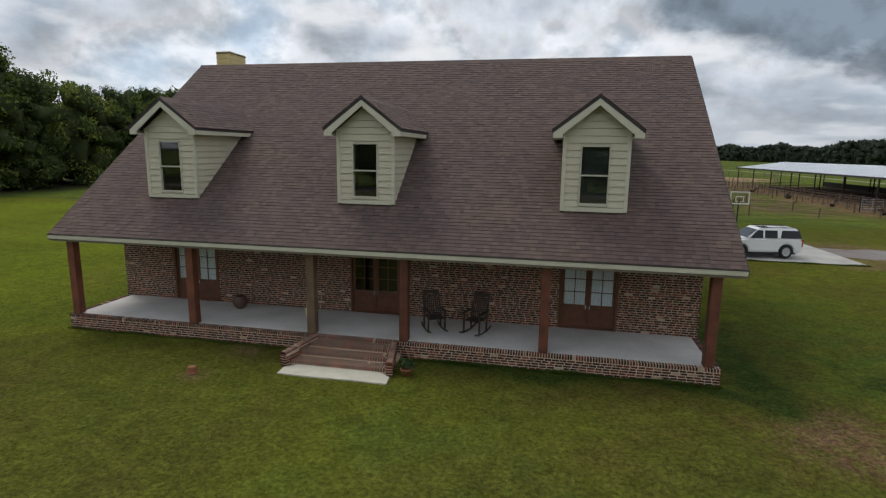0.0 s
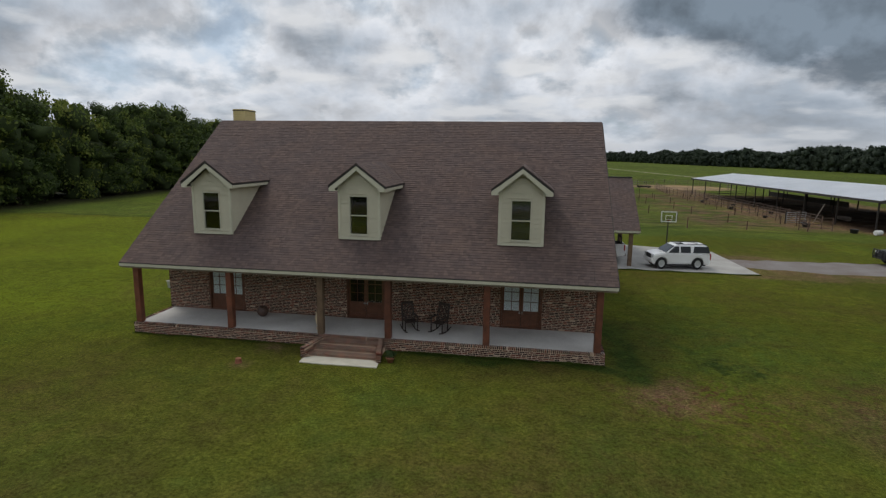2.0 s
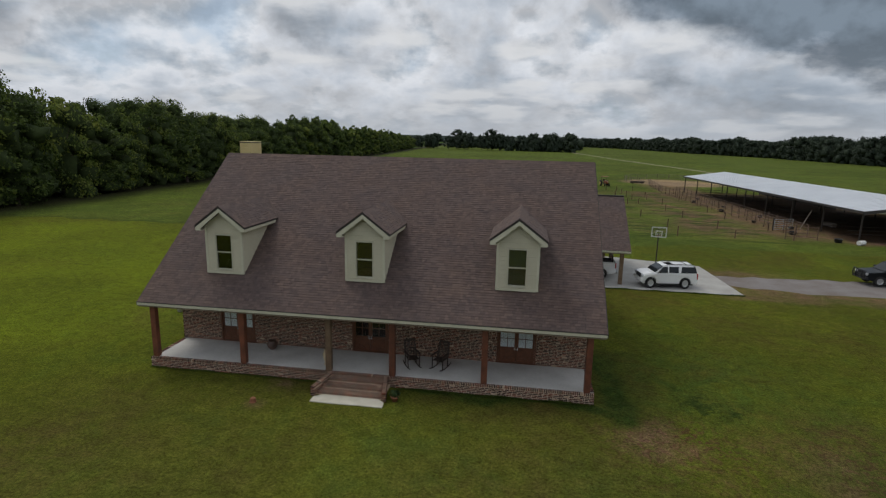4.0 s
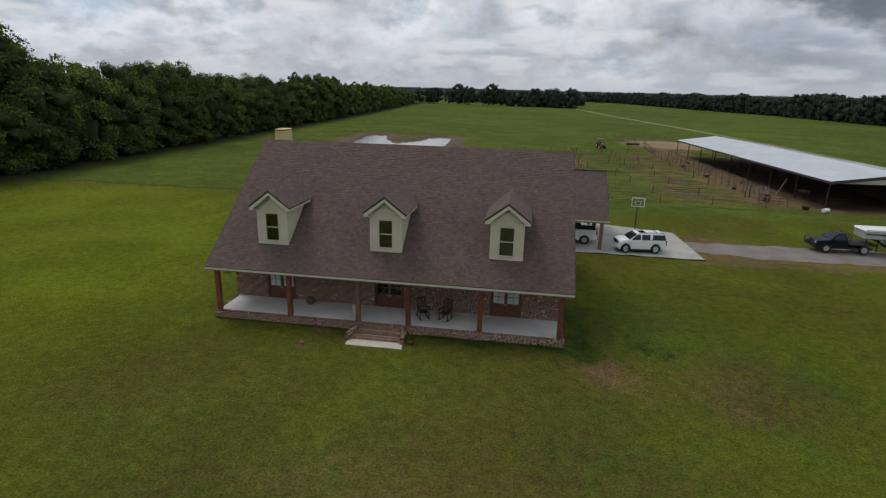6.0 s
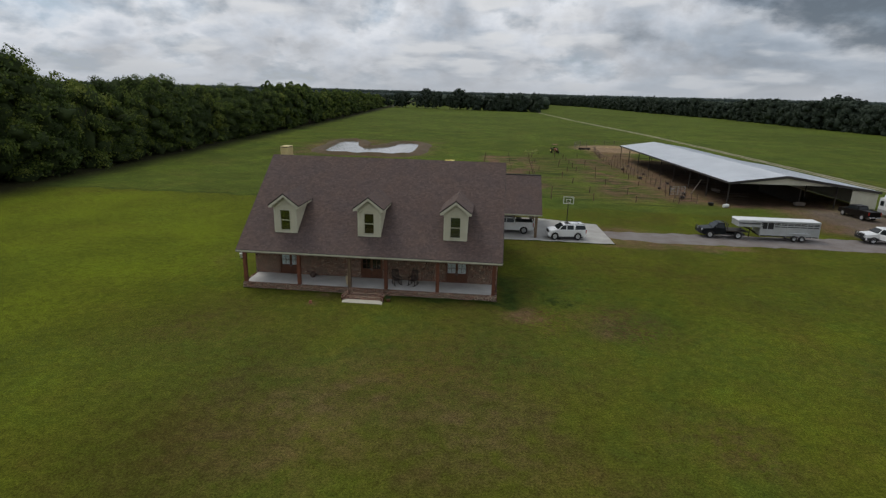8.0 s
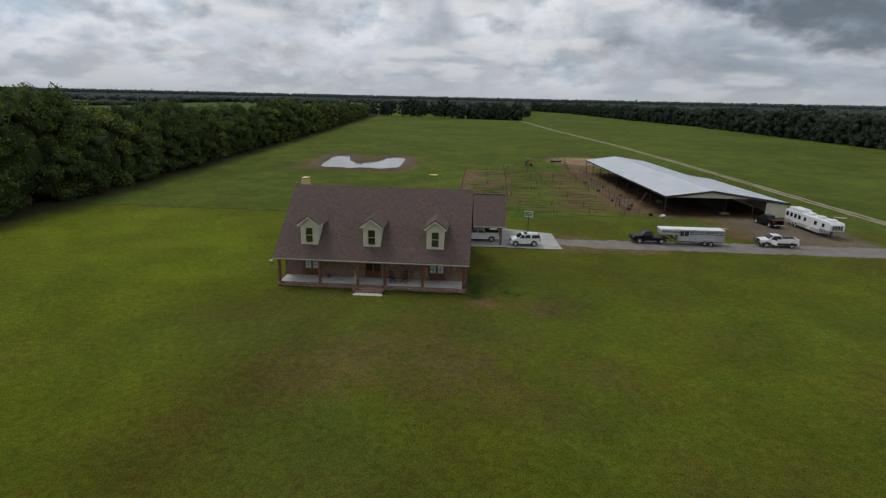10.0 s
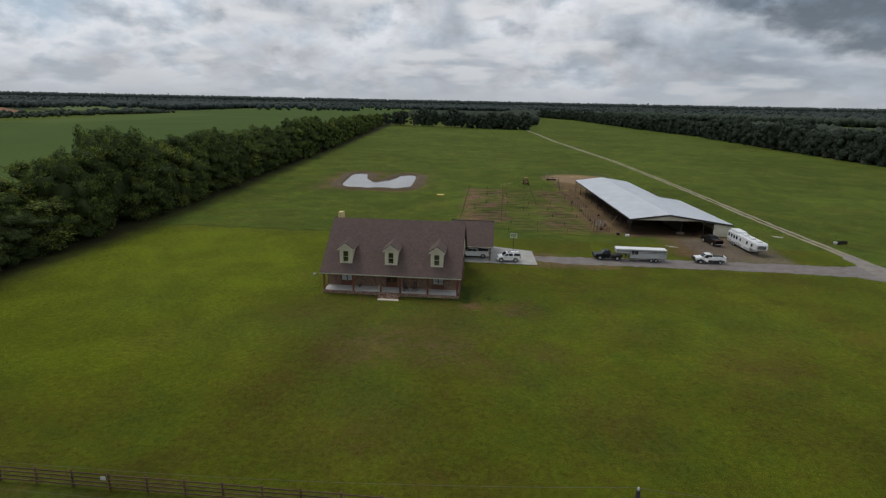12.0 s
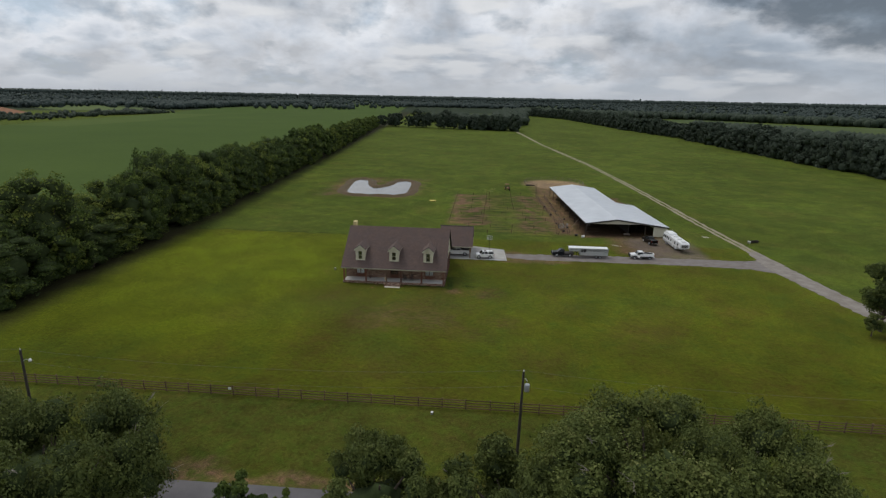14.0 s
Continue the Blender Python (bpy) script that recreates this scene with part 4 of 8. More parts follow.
def walls():
    rng = random.Random(21)
    top = EAVE_Z - 0.2
    # front wall in pieces round the doorways
    holes = [(c - 0.92, c + 0.92, 2.58) for c in DOORS]
    edges = [-WX] + [e for h in holes for e in h[:2]] + [WX]
    bm = bmesh.new()
    box(bm, -WX, WX, WALL_Y, WALL_Y + 0.25, 2.58, top)
    wall = part("front_wall", bm, WALL_MORTAR, house, "brick front wall under the porch")
    for a, b in zip(edges[::2], edges[1::2]):
        bm = bmesh.new()
        box(bm, a, b, WALL_Y, WALL_Y + 0.25, 0, 2.58)
        part("wall_pier", bm, WALL_MORTAR, wall)
    for a, b, z in holes:
        bm = bmesh.new()
        box(bm, a, b, WALL_Y, WALL_Y + 0.25, 0, FLOOR_Z)
        part("threshold", bm, MORTAR, wall)
    boxes = []
    z, r = FLOOR_Z + 0.006, 0
    while z < top - 0.02:
        spans = list(zip(edges[::2], edges[1::2])) if z < 2.57 else [(-WX, WX)]
        for a, b in spans:
            for x0, x1 in brick_row(a, b, rng, offset=0.106 * (r % 2) + rng.uniform(0, 0.08)):
                proud = rng.uniform(0.001, 0.004)
                boxes.append((x0, x1, WALL_Y - proud, WALL_Y + 0.03, z, z + 0.053))
        z += 0.075
        r += 1
    v, f = brick_boxes(boxes)
    ob = new("wall_bricks", fast_mesh("wall_bricks", v, f, BRICK))
    ob.parent = wall
    tagged(ob, "dark and red antique bricks", kind="stuff")
    # gable ends and back
    back = 2 * RIDGE_Y - WALL_Y
    for sx in (-1, 1):
        bm = bmesh.new()
        x0, x1 = sorted((sx * WX, sx * (WX - 0.25)))
        prism(bm, [(WALL_Y + 0.252, 0), (back - 0.252, 0), (back - 0.252, roof_z(WALL_Y + 0.25) - 0.22), (RIDGE_Y, RIDGE_Z - 0.24), (WALL_Y + 0.252, roof_z(WALL_Y + 0.25) - 0.22)], x0, x1, "yz")
        gable = part("gable_wall", bm, MORTAR, house, "brick gable wall")
        boxes, z, r = [], 0.01, 0
        while z < 3.6:
            for y0, y1 in brick_row(WALL_Y, back, rng, offset=0.106 * (r % 2) + rng.uniform(0, 0.08)):
                a, b = sorted((sx * (WX - 0.02), sx * (WX + rng.uniform(0.004, 0.012))))
                boxes.append((a, b, y0, y1, z, z + 0.053))
            z += 0.075
            r += 1
        v, f = brick_boxes(boxes)
        ob = new("gable_bricks", fast_mesh("gable_bricks", v, f, BRICK))
        ob.parent = gable
        tagged(ob, kind="stuff")
        bm = bmesh.new()
        z = 3.62
        while z < RIDGE_Z - 0.5:
            half = (RIDGE_Z - 0.3 - z) / SLOPE
            a, b = sorted((sx * (WX + 0.004), sx * (WX + 0.022)))
            box(bm, a, b, RIDGE_Y - half, RIDGE_Y + half, z, z + 0.17)
            z += 0.18
        part("gable_siding", bm, CREAM, house, "cream lap siding")
    bm = bmesh.new()
    box(bm, -WX, WX, back - 0.25, back, 0, top)
    part("back_wall", bm, MORTAR, house)
    bm = bmesh.new()
    box(bm, -WX + 0.26, WX - 0.26, WALL_Y + 0.9, WALL_Y + 1.0, FLOOR_Z, top)
    part("inner_wall", bm, DARK_ROOM, house, "dark unlit interior wall")
    bm = bmesh.new()
    box(bm, -WX + 0.26, WX - 0.26, WALL_Y + 0.252, WALL_Y + 0.89, FLOOR_Z - 0.1, FLOOR_Z - 0.01)
    part("inner_floor", bm, DARK_ROOM, house)
    bm = bmesh.new()
    box(bm, -WX + 0.26, WX - 0.26, WALL_Y + 0.252, WALL_Y + 0.89, top - 0.05, top + 0.02)
    part("inner_ceiling", bm, DARK_ROOM, house)


def french_doors(cx, curtains):
    """A pair of stained doors, each with a wooden panel below and panes above."""
    top = 2.56
    bm = bmesh.new()
    for a, b in ((-0.915, -0.84), (0.84, 0.915)):
        box(bm, cx + a, cx + b, WALL_Y - 0.02, WALL_Y + 0.2, FLOOR_Z, top, 0.005)
    box(bm, cx - 0.915, cx + 0.915, WALL_Y - 0.02, WALL_Y + 0.2, top - 0.07, top + 0.015, 0.005)
    box(bm, cx - 0.915, cx + 0.915, WALL_Y - 0.04, WALL_Y + 0.2, FLOOR_Z, FLOOR_Z + 0.04, 0.005)
    unit = part("door", bm, DOORWOOD, house, "pair of stained wooden french doors with glass panes" + (" and white curtains" if curtains else ", dark inside"))
    for sx in (-1, 1):
        x0, x1 = sorted((cx + sx * 0.008, cx + sx * 0.835))
        z0, z1, y0, y1 = FLOOR_Z + 0.045, top - 0.075, WALL_Y + 0.05, WALL_Y + 0.095
        bm = bmesh.new()
        for a, b in ((x0, x0 + 0.085), (x1 - 0.085, x1)):
            box(bm, a, b, y0, y1, z0, z1, 0.004)
        for a, b in ((z0, z0 + 0.14), (1.14, 1.26), (z1 - 0.09, z1)):
            box(bm, x0 + 0.085, x1 - 0.085, y0 + 0.001, y1 - 0.001, a, b, 0.003)
        box(bm, x0 + 0.085, x1 - 0.085, y0 + 0.014, y1 - 0.012, z0 + 0.14, 1.14)
        box(bm, x0 + 0.15, x1 - 0.15, y0 + 0.006, y1 - 0.012, z0 + 0.2, 1.08, 0.01)
        part("door_leaf", bm, DOORWOOD, unit)
        bm = bmesh.new()
        gx0, gx1, gz0, gz1 = x0 + 0.085, x1 - 0.085, 1.26, z1 - 0.09
        xm = (gx0 + gx1) / 2
        box(bm, xm - 0.012, xm + 0.012, y0 + 0.004, y1 - 0.004, gz0, gz1)
        for k in (1, 2):
            zz = gz0 + 0.42 * k
            box(bm, gx0, gx1, y0 + 0.006, y1 - 0.006, zz - 0.012, zz + 0.012)
        part("muntin", bm, DOORWOOD, unit)
        for i in range(2):
            for k in range(3):
                bm = bmesh.new()
                za, zb = gz0 + 0.42 * k, min(gz0 + 0.42 * (k + 1), gz1)
                xa, xb = (gx0, xm) if i == 0 else (xm, gx1)
                box(bm, xa + 0.001, xb - 0.001, y0 + 0.018, y0 + 0.023, za + 0.001, zb - 0.001)
                pane = part("pane", bm, PANE, unit)
                pane.visible_shadow = False
        if curtains:
            bm = bmesh.new()
            n = 24
            rows = [[bm.verts.new((gx0 - 0.02 + (gx1 - gx0 + 0.04) * k / n, y1 - 0.012 + 0.008 * math.sin(k * 1.9), z)) for k in range(n + 1)] for z in (gz0 - 0.05, gz1 + 0.03)]
            for k in range(n):
                bm.faces.new((rows[0][k], rows[0][k + 1], rows[1][k + 1], rows[1][k]))
            part("curtain", bm, CURTAIN, unit, "white gathered curtain")
        part("door_handle", _handle(cx + sx * 0.06, y0 - 0.02, 1.2), CHROME, unit, "dull metal lever")


def _handle(x, y, z):
    bm = bmesh.new()
    box(bm, x - 0.02, x + 0.02, y + 0.005, y + 0.02, z - 0.08, z + 0.08, 0.004)
    tube(bm, [(x, y + 0.01, z), (x, y - 0.03, z), (x - 0.08, y - 0.035, z)], 0.009, 6)
    return bm


def dormer(cx, blinds):
    """A gabled dormer of cream lap siding with a sash window."""
    y0, base, eave, apex, half = 1.28, 4.42, 6.66, 7.575, 0.905
    yr = lambda z: EAVE_Y + (z - EAVE_Z) / SLOPE
    gs = (apex - 0.1 - eave) / 1.23
    wz0, wz1, wl, wr = 4.60, 6.24, cx - 0.40, cx + 0.37
    bm = bmesh.new()
    # core of the dormer, with the window opening left out
    for a, b, c, d in ((cx - half, wl, base, eave), (wr, cx + half, base, eave), (wl, wr, base, wz0), (wl, wr, wz1, eave)):
        box(bm, a, b, y0 + 0.03, y0 + 0.13, c, d)
    prism(bm, [(cx - half, eave), (cx + half, eave), (cx, eave + half * gs + 0.12)], y0 + 0.03, y0 + 0.13, "xz")
    for sx in (-1, 1):
        a, b = sorted((cx + sx * (half - 0.03), cx + sx * (half - 0.1)))
        prism(bm, [(y0 + 0.132, yr(base) and base), (y0 + 0.132, eave), (yr(eave), eave), (yr(base) + 0.15, base)], a, b, "yz")
    core = part("dormer", bm, CREAM, house, "gabled dormer with cream lap siding and a sash window")
    boards = {}
    z = base + 0.10
    while z < apex - 0.2:
        hgt = 0.2
        if z < eave:
            spans = [(cx - half, cx + half)] if z + hgt < wz0 or z > wz1 else [(cx - half, wl + 0.034), (wr - 0.034, cx + half)]
        else:
            w = half - (z + 0.09 - eave) / gs
            spans = [(cx - w, cx + w)] if w > 0.08 else []
        for a, b in spans:
            bm = bmesh.new()
            prism(bm, [(y0 - 0.016, z + 0.006), (y0 + 0.012, z + hgt - 0.008), (y0 + 0.03, z + hgt - 0.008), (y0 + 0.03, z + 0.006)], a + 0.06, b - 0.06, "yz")
            part("siding_board", bm, CREAM, core)
        if z < eave - 0.05:
            for sx in (-1, 1):
                bm = bmesh.new()
                ye = yr(z + hgt) + 0.02
                prism(bm, [(cx + sx * (half + 0.012), z + 0.006), (cx + sx * (half - 0.016), z + hgt - 0.008), (cx + sx * (half - 0.03), z + hgt - 0.008), (cx + sx * (half - 0.03), z + 0.006)], y0 + 0.08, ye, "xz")
                part("siding_board", bm, CREAM, core)
        z += hgt
    bm = bmesh.new()
    for sx in (-1, 1):
        a, b = sorted((cx + sx * (half + 0.022), cx + sx * (half - 0.08)))
        box(bm, a, b, y0 - 0.026, y0 + 0.078, base - 0.02, eave, 0.003)
    box(bm, cx - half + 0.081, cx + half - 0.081, y0 - 0.028, y0 + 0.03, base - 0.03, base + 0.09, 0.003)
    part("corner_trim", bm, TRIM, core)
    # window
    bm = bmesh.new()
    for a, b in ((wl - 0.024, wl + 0.014), (wr - 0.014, wr + 0.024)):
        box(bm, a, b, y0 - 0.036, y0 + 0.12, wz0 - 0.05, wz1 + 0.03, 0.004)
    for a, b in ((wz0 - 0.05, wz0 + 0.03), ((wz0 + wz1) / 2 - 0.022, (wz0 + wz1) / 2 + 0.022), (wz1 - 0.025, wz1 + 0.03)):
        box(bm, wl + 0.015, wr - 0.015, y0 - 0.033, y0 + 0.11, a, b, 0.004)
    part("window_frame", bm, WHITE_FRAME, core, "cream sash window frame")
    for a, b, yy in ((wz0 + 0.03, (wz0 + wz1) / 2 - 0.028, 0.06), ((wz0 + wz1) / 2 + 0.028, wz1 - 0.025, 0.03)):
        bm = bmesh.new()
        box(bm, wl + 0.016, wr - 0.016, y0 + yy, y0 + yy + 0.006, a + 0.001, b - 0.001)
        part("pane", bm, DOUBLE_PANE, core).visible_shadow = False
    bm = bmesh.new()
    box(bm, wl - 0.1, wr + 0.1, y0 + 0.7, y0 + 0.75, wz0 - 0.1, wz1 + 0.2)
    part("dormer_back", bm, DARK_ROOM, core)
    if blinds:
        bm = bmesh.new()
        z = wz0 + 0.04
        while z < wz1 - 0.03:
            box(bm, wl + 0.03, wr - 0.03, y0 + 0.135, y0 + 0.155, z, z + 0.034)
            z += 0.045
        tagged(part("window_blind", bm, BLIND, core, "closed dark slatted blind"), kind="stuff")
    # roof of the dormer
    yf, over = y0 - 0.3, 1.205
    ze = apex - over * (apex - eave + 0.02) / 1.235
    for sx in (-1, 1):
        bm = bmesh.new()
        t = 0.10
        p = [(cx, yf - 0.03, apex + 0.03), (cx + sx * (over + 0.02), yf - 0.03, ze + 0.03), (cx + sx * (over + 0.02), yr(ze) + 0.15, ze + 0.03), (cx, yr(apex) + 0.15, apex + 0.03)]
        top, low = [bm.verts.new(q) for q in p], [bm.verts.new((q[0], q[1], q[2] - t)) for q in p]
        bm.faces.new(top)
        bm.faces.new(low[::-1])
        for i in range(4):
            bm.faces.new((top[i], top[(i + 1) % 4], low[(i + 1) % 4], low[i]))
        bmesh.ops.recalc_face_normals(bm, faces=bm.faces[:])
        part("dormer_roof", bm, ROOF_EDGE, core, "dark shingle dormer roof")
        v = Vector((-sx * over, 0, apex - ze))
        length = v.length
        back_of = lambda d: yr(ze + 0.03 + (apex - ze) * d / length) + 0.05
        if sx > 0:
            shingles("shingle_layer", core, (cx + over + 0.04, 0, ze + 0.015), (0, 1, 0), v, length, lambda d: (yf - 0.05, back_of(d)), random.Random(int(cx * 7) + 40))
        else:
            shingles("shingle_layer", core, (cx - over - 0.04, 0, ze + 0.015), (0, -1, 0), v, length, lambda d: (-back_of(d), -yf + 0.05), random.Random(int(cx * 7) + 60))
        # rake board, eave return and eave fascia
        bm = bmesh.new()
        k = (apex - ze) / over
        prism(bm, [(cx, apex - 0.07), (cx + sx * over, ze - 0.07), (cx + sx * over, ze - 0.21), (cx + sx * (over - 0.26), ze - 0.21), (cx + sx * (over - 0.26), ze - 0.21 + 0.1), (cx, apex - 0.25)] if sx > 0 else
              [(cx, apex - 0.07), (cx, apex - 0.25), (cx + sx * (over - 0.26), ze - 0.11), (cx + sx * (over - 0.26), ze - 0.21), (cx + sx * over, ze - 0.21), (cx + sx * over, ze - 0.07)], yf - 0.022, yf + 0.02, "xz")
        part("rake_board", bm, TRIM, core)
        bm = bmesh.new()
        a, b = sorted((cx + sx * (over - 0.012), cx + sx * (over + 0.012)))
        prism(bm, [(yf + 0.02, ze - 0.06), (yf + 0.02, ze - 0.2), (yr(ze - 0.2), ze - 0.2), (yr(ze - 0.06), ze - 0.06)], a, b, "yz")
        part("eave_board", bm, TRIM, core)
        bm = bmesh.new()
        a, b = sorted((cx + sx * (half + 0.005), cx + sx * (over - 0.014)))
        prism(bm, [(yf + 0.022, ze - 0.17), (yf + 0.022, ze - 0.2), (yr(ze - 0.2), ze - 0.2), (yr(ze - 0.17), ze - 0.17)], a, b, "yz")
        part("dormer_soffit", bm, TRIM, core)
    bm = bmesh.new()
    y = yf - 0.02
    while y < yr(apex):
        prism(bm, [(cx - 0.14, apex - 0.05), (cx, apex + 0.07), (cx + 0.14, apex - 0.05)], y, min(y + 0.29, yr(apex) + 0.14), "xz")
        y += 0.3
    tagged(part("ridge_cap", bm, SHINGLE, core), kind="stuff")


def porch():
    bm = bmesh.new()
    box(bm, -WX, WX, 0.19, WALL_Y - 0.013, 0.2, FLOOR_Z - 0.002, 0.006)
    part("porch_slab", bm, CONCRETE, house, "pale grey concrete porch floor")
    bm = bmesh.new()
    box(bm, -WX + 0.012, WX - 0.012, 0.012, 0.18, 0, FLOOR_Z - 0.012)
    for sx in (-1, 1):
        a, b = sorted((sx * (WX - 0.012), sx * (WX - 0.1)))
        box(bm, a, b, 0.181, WALL_Y - 0.02, 0, 0.199)
    base = part("porch_base", bm, MORTAR, house, "low red-brown brick porch base with a rowlock cap")
    rng = random.Random(5)
    single, rest = [], []
    for r in range(5):
        z = 0.004 + r * 0.075
        for a, b in brick_row(-WX, WX, rng, offset=0.106 * (r % 2) + rng.uniform(0, 0.08)):
            dims = (a, b, rng.uniform(0.004, 0.009), 0.06, z, z + 0.053)
            (single if a > 4.2 else rest).append(dims)
    x = -WX
    while x < WX - 0.03:
        dims = (x, min(x + 0.052, WX), rng.uniform(-0.002, 0.006), 0.2, 0.382, FLOOR_Z + rng.uniform(-0.010, -0.005))
        (single if x > 4.2 else rest).append(dims)
        x += 0.0755
    for sx in (-1, 1):
        y = 0.21
        while y < WALL_Y - 0.08:
            a, b = sorted((sx * (WX - 0.19), sx * (WX + rng.uniform(0.0, 0.01))))
            rest.append((a, b, y, y + 0.063, FLOOR_Z - 0.06, FLOOR_Z + 0.004))
            y += 0.0755
        for r in range(5):
            z = 0.004 + r * 0.075
            for a, b in brick_row(0.065, WALL_Y - 0.02, rng, offset=0.106 * (r % 2) + rng.uniform(0, 0.08)):
                p, q = sorted((sx * (WX - 0.05), sx * (WX + rng.uniform(-0.004, 0.004))))
                rest.append((p, q, a, b, z, z + 0.058))
    v, f = brick_boxes(rest)
    ob = new("base_bricks", fast_mesh("base_bricks", v, f, BRICK))
    ob.parent = base
    tagged(ob, kind="stuff")
    for k, x in enumerate(POSTS):
        bm = bmesh.new()
        box(bm, x - 0.13, x + 0.13, 0.06, 0.32, FLOOR_Z + 0.004, EAVE_Z - 0.234, 0.014)
        part("porch_post", bm, WEATHERED if k == 2 else CEDAR, house, "square weathered brown porch post" if k == 2 else "square red-stained cedar porch post")
    for i, c in enumerate(DOORS):
        french_doors(c, i != 1)
    return base, single


def steps():
    st = thing("porch_steps", None, "red brick porch steps between flared brick cheek walls", "steps")
    rng = random.Random(17)
    bm = bmesh.new()
    for k in range(3):
        y0 = -1.26 + 0.415 * k
        box(bm, -1.22 + 0.24 * y0, 1.15 - 0.2 * y0, y0 + 0.012, -0.016, 0.004 if k == 0 else 0.02 + 0.12 * k, 0.02 + 0.12 * (k + 1))
    core = part("step_core", bm, STEP_MORTAR, st)
    one = bmesh.new()
    box(one, -0.0265, 0.0265, -0.096, 0.096, 0, 0.1, 0.005)
    me = bpy.data.meshes.new("brick")
    one.to_mesh(me)
    one.free()
    me.materials.append(BRICK)
    for k in range(3):
        for back in (0, 1):
            y0 = -1.262 + 0.415 * k + 0.1 + 0.206 * back
            x = -1.19 + 0.24 * y0 + 0.03 * back
            while x < 1.13 - 0.2 * y0:
                shared("brick", me, core, pose(x, y0 + rng.uniform(-0.006, 0.006), 0.048 + 0.12 * k + rng.uniform(-0.002, 0.003), rng.uniform(-0.6, 0.6), 0, rng.uniform(-1.2, 1.2)))
                x += 0.0765
    # cheek walls that splay outwards, each with a sloping brick cap
    half = bmesh.new()
    box(half, -0.1, 0.1, -0.0255, 0.0255, 0, 0.06, 0.004)
    me2 = bpy.data.meshes.new("brick")
    half.to_mesh(me2)
    half.free()
    me2.materials.append(BRICK)
    for sx, xa, xb in ((-1, -1.28, -1.62), (1, 1.22, 1.5)):
        a, b = Vector((xa, -0.03, 0)), Vector((xb, -1.42, 0))
        d = (b - a).normalized()
        n = Vector((-d.y, d.x, 0)) * 0.085
        bm = bmesh.new()
        h0, h1 = 0.43, 0.35
        vs = [bm.verts.new(p) for p in (a - n, b - n, b + n, a + n, a - n + Vector((0, 0, h0 + 0.063)), b - n + Vector((0, 0, h1 + 0.063)), b + n + Vector((0, 0, h1 + 0.063)), a + n + Vector((0, 0, h0 + 0.063)))]
        for f in ((3, 2, 1, 0), (4, 5, 6, 7), (0, 1, 5, 4), (1, 2, 6, 5), (2, 3, 7, 6), (3, 0, 4, 7)):
            bm.faces.new([vs[i] for i in f])
        bmesh.ops.recalc_face_normals(bm, faces=bm.faces[:])
        cheek = part("cheek_wall", bm, STEP_MORTAR, st, "low brick cheek wall")
        run = (b - a).length
        ang = math.degrees(math.atan2(d.y, d.x)) + 90
        s = 0.03
        while s < run:
            c = a + d * s
            shared("brick", me2, cheek, pose(c.x, c.y, h0 + (h1 - h0) * s / run + 0.008, math.degrees(math.atan2(h0 - h1, run)), 0, ang))
            s += 0.0765
        boxes = []
        for r in range(6):
            for s0, s1 in brick_row(0.0, run, rng, offset=0.106 * (r % 2) + rng.uniform(0, 0.08)):
                if 0.075 * (r + 1) < h0 + (h1 - h0) * s1 / run:
                    boxes.append((s0, s1, -0.092 - rng.uniform(0, 0.004), 0.092 + rng.uniform(0, 0.004), 0.005 + 0.075 * r, 0.058 + 0.075 * r))
            boxes.append((run - 0.02, run + rng.uniform(0.004, 0.01), -0.088, 0.088, 0.005 + 0.075 * min(r, 4), 0.058 + 0.075 * min(r, 4)))
        v, f = brick_boxes(boxes)
        ob = new("cheek_bricks", fast_mesh("cheek_bricks", v, f, BRICK))
        ob.parent = cheek
        ob.matrix_basis = pose(a.x, a.y, 0, 0, 0, math.degrees(math.atan2(d.y, d.x)))
        tagged(ob, kind="stuff")
    bm = bmesh.new()
    vs = [(-1.53, -1.93), (-0.6, -1.96), (0.5, -1.92), (1.57, -1.93), (1.52, -1.5), (1.2, -1.24), (-1.2, -1.24), (-1.55, -1.5)]
    prism(bm, vs, 0.0, 0.035, "xy")
    tagged(part("step_pad", bm, PALE_CONCRETE), "pale concrete pad at the foot of brick steps", "concrete pad")


def chimney():
    bm = bmesh.new()
    box(bm, -10.02, -9.36, 8.95, 10.2, 8.6, 10.36)
    core = part("chimney", bm, CHIMNEY_TAN, house, "square chimney clad in tan lap siding")
    z = 9.2
    while z < 10.3:
        bm = bmesh.new()
        box(bm, -10.045, -9.335, 8.925, 10.225, z, z + 0.155, 0.006)
        part("siding_board", bm, CHIMNEY_TAN, core)
        z += 0.18
    bm = bmesh.new()
    box(bm, -10.06, -9.32, 8.91, 10.24, 10.34, 10.39, 0.008)
    part("chimney_cap", bm, ROOF_EDGE, core, "dark metal cap")


roofs()
walls()
BASE, BASE_BRICKS = porch()
for k, c in enumerate(DORMERS):
    dormer(c, k == 2)
chimney()
steps()


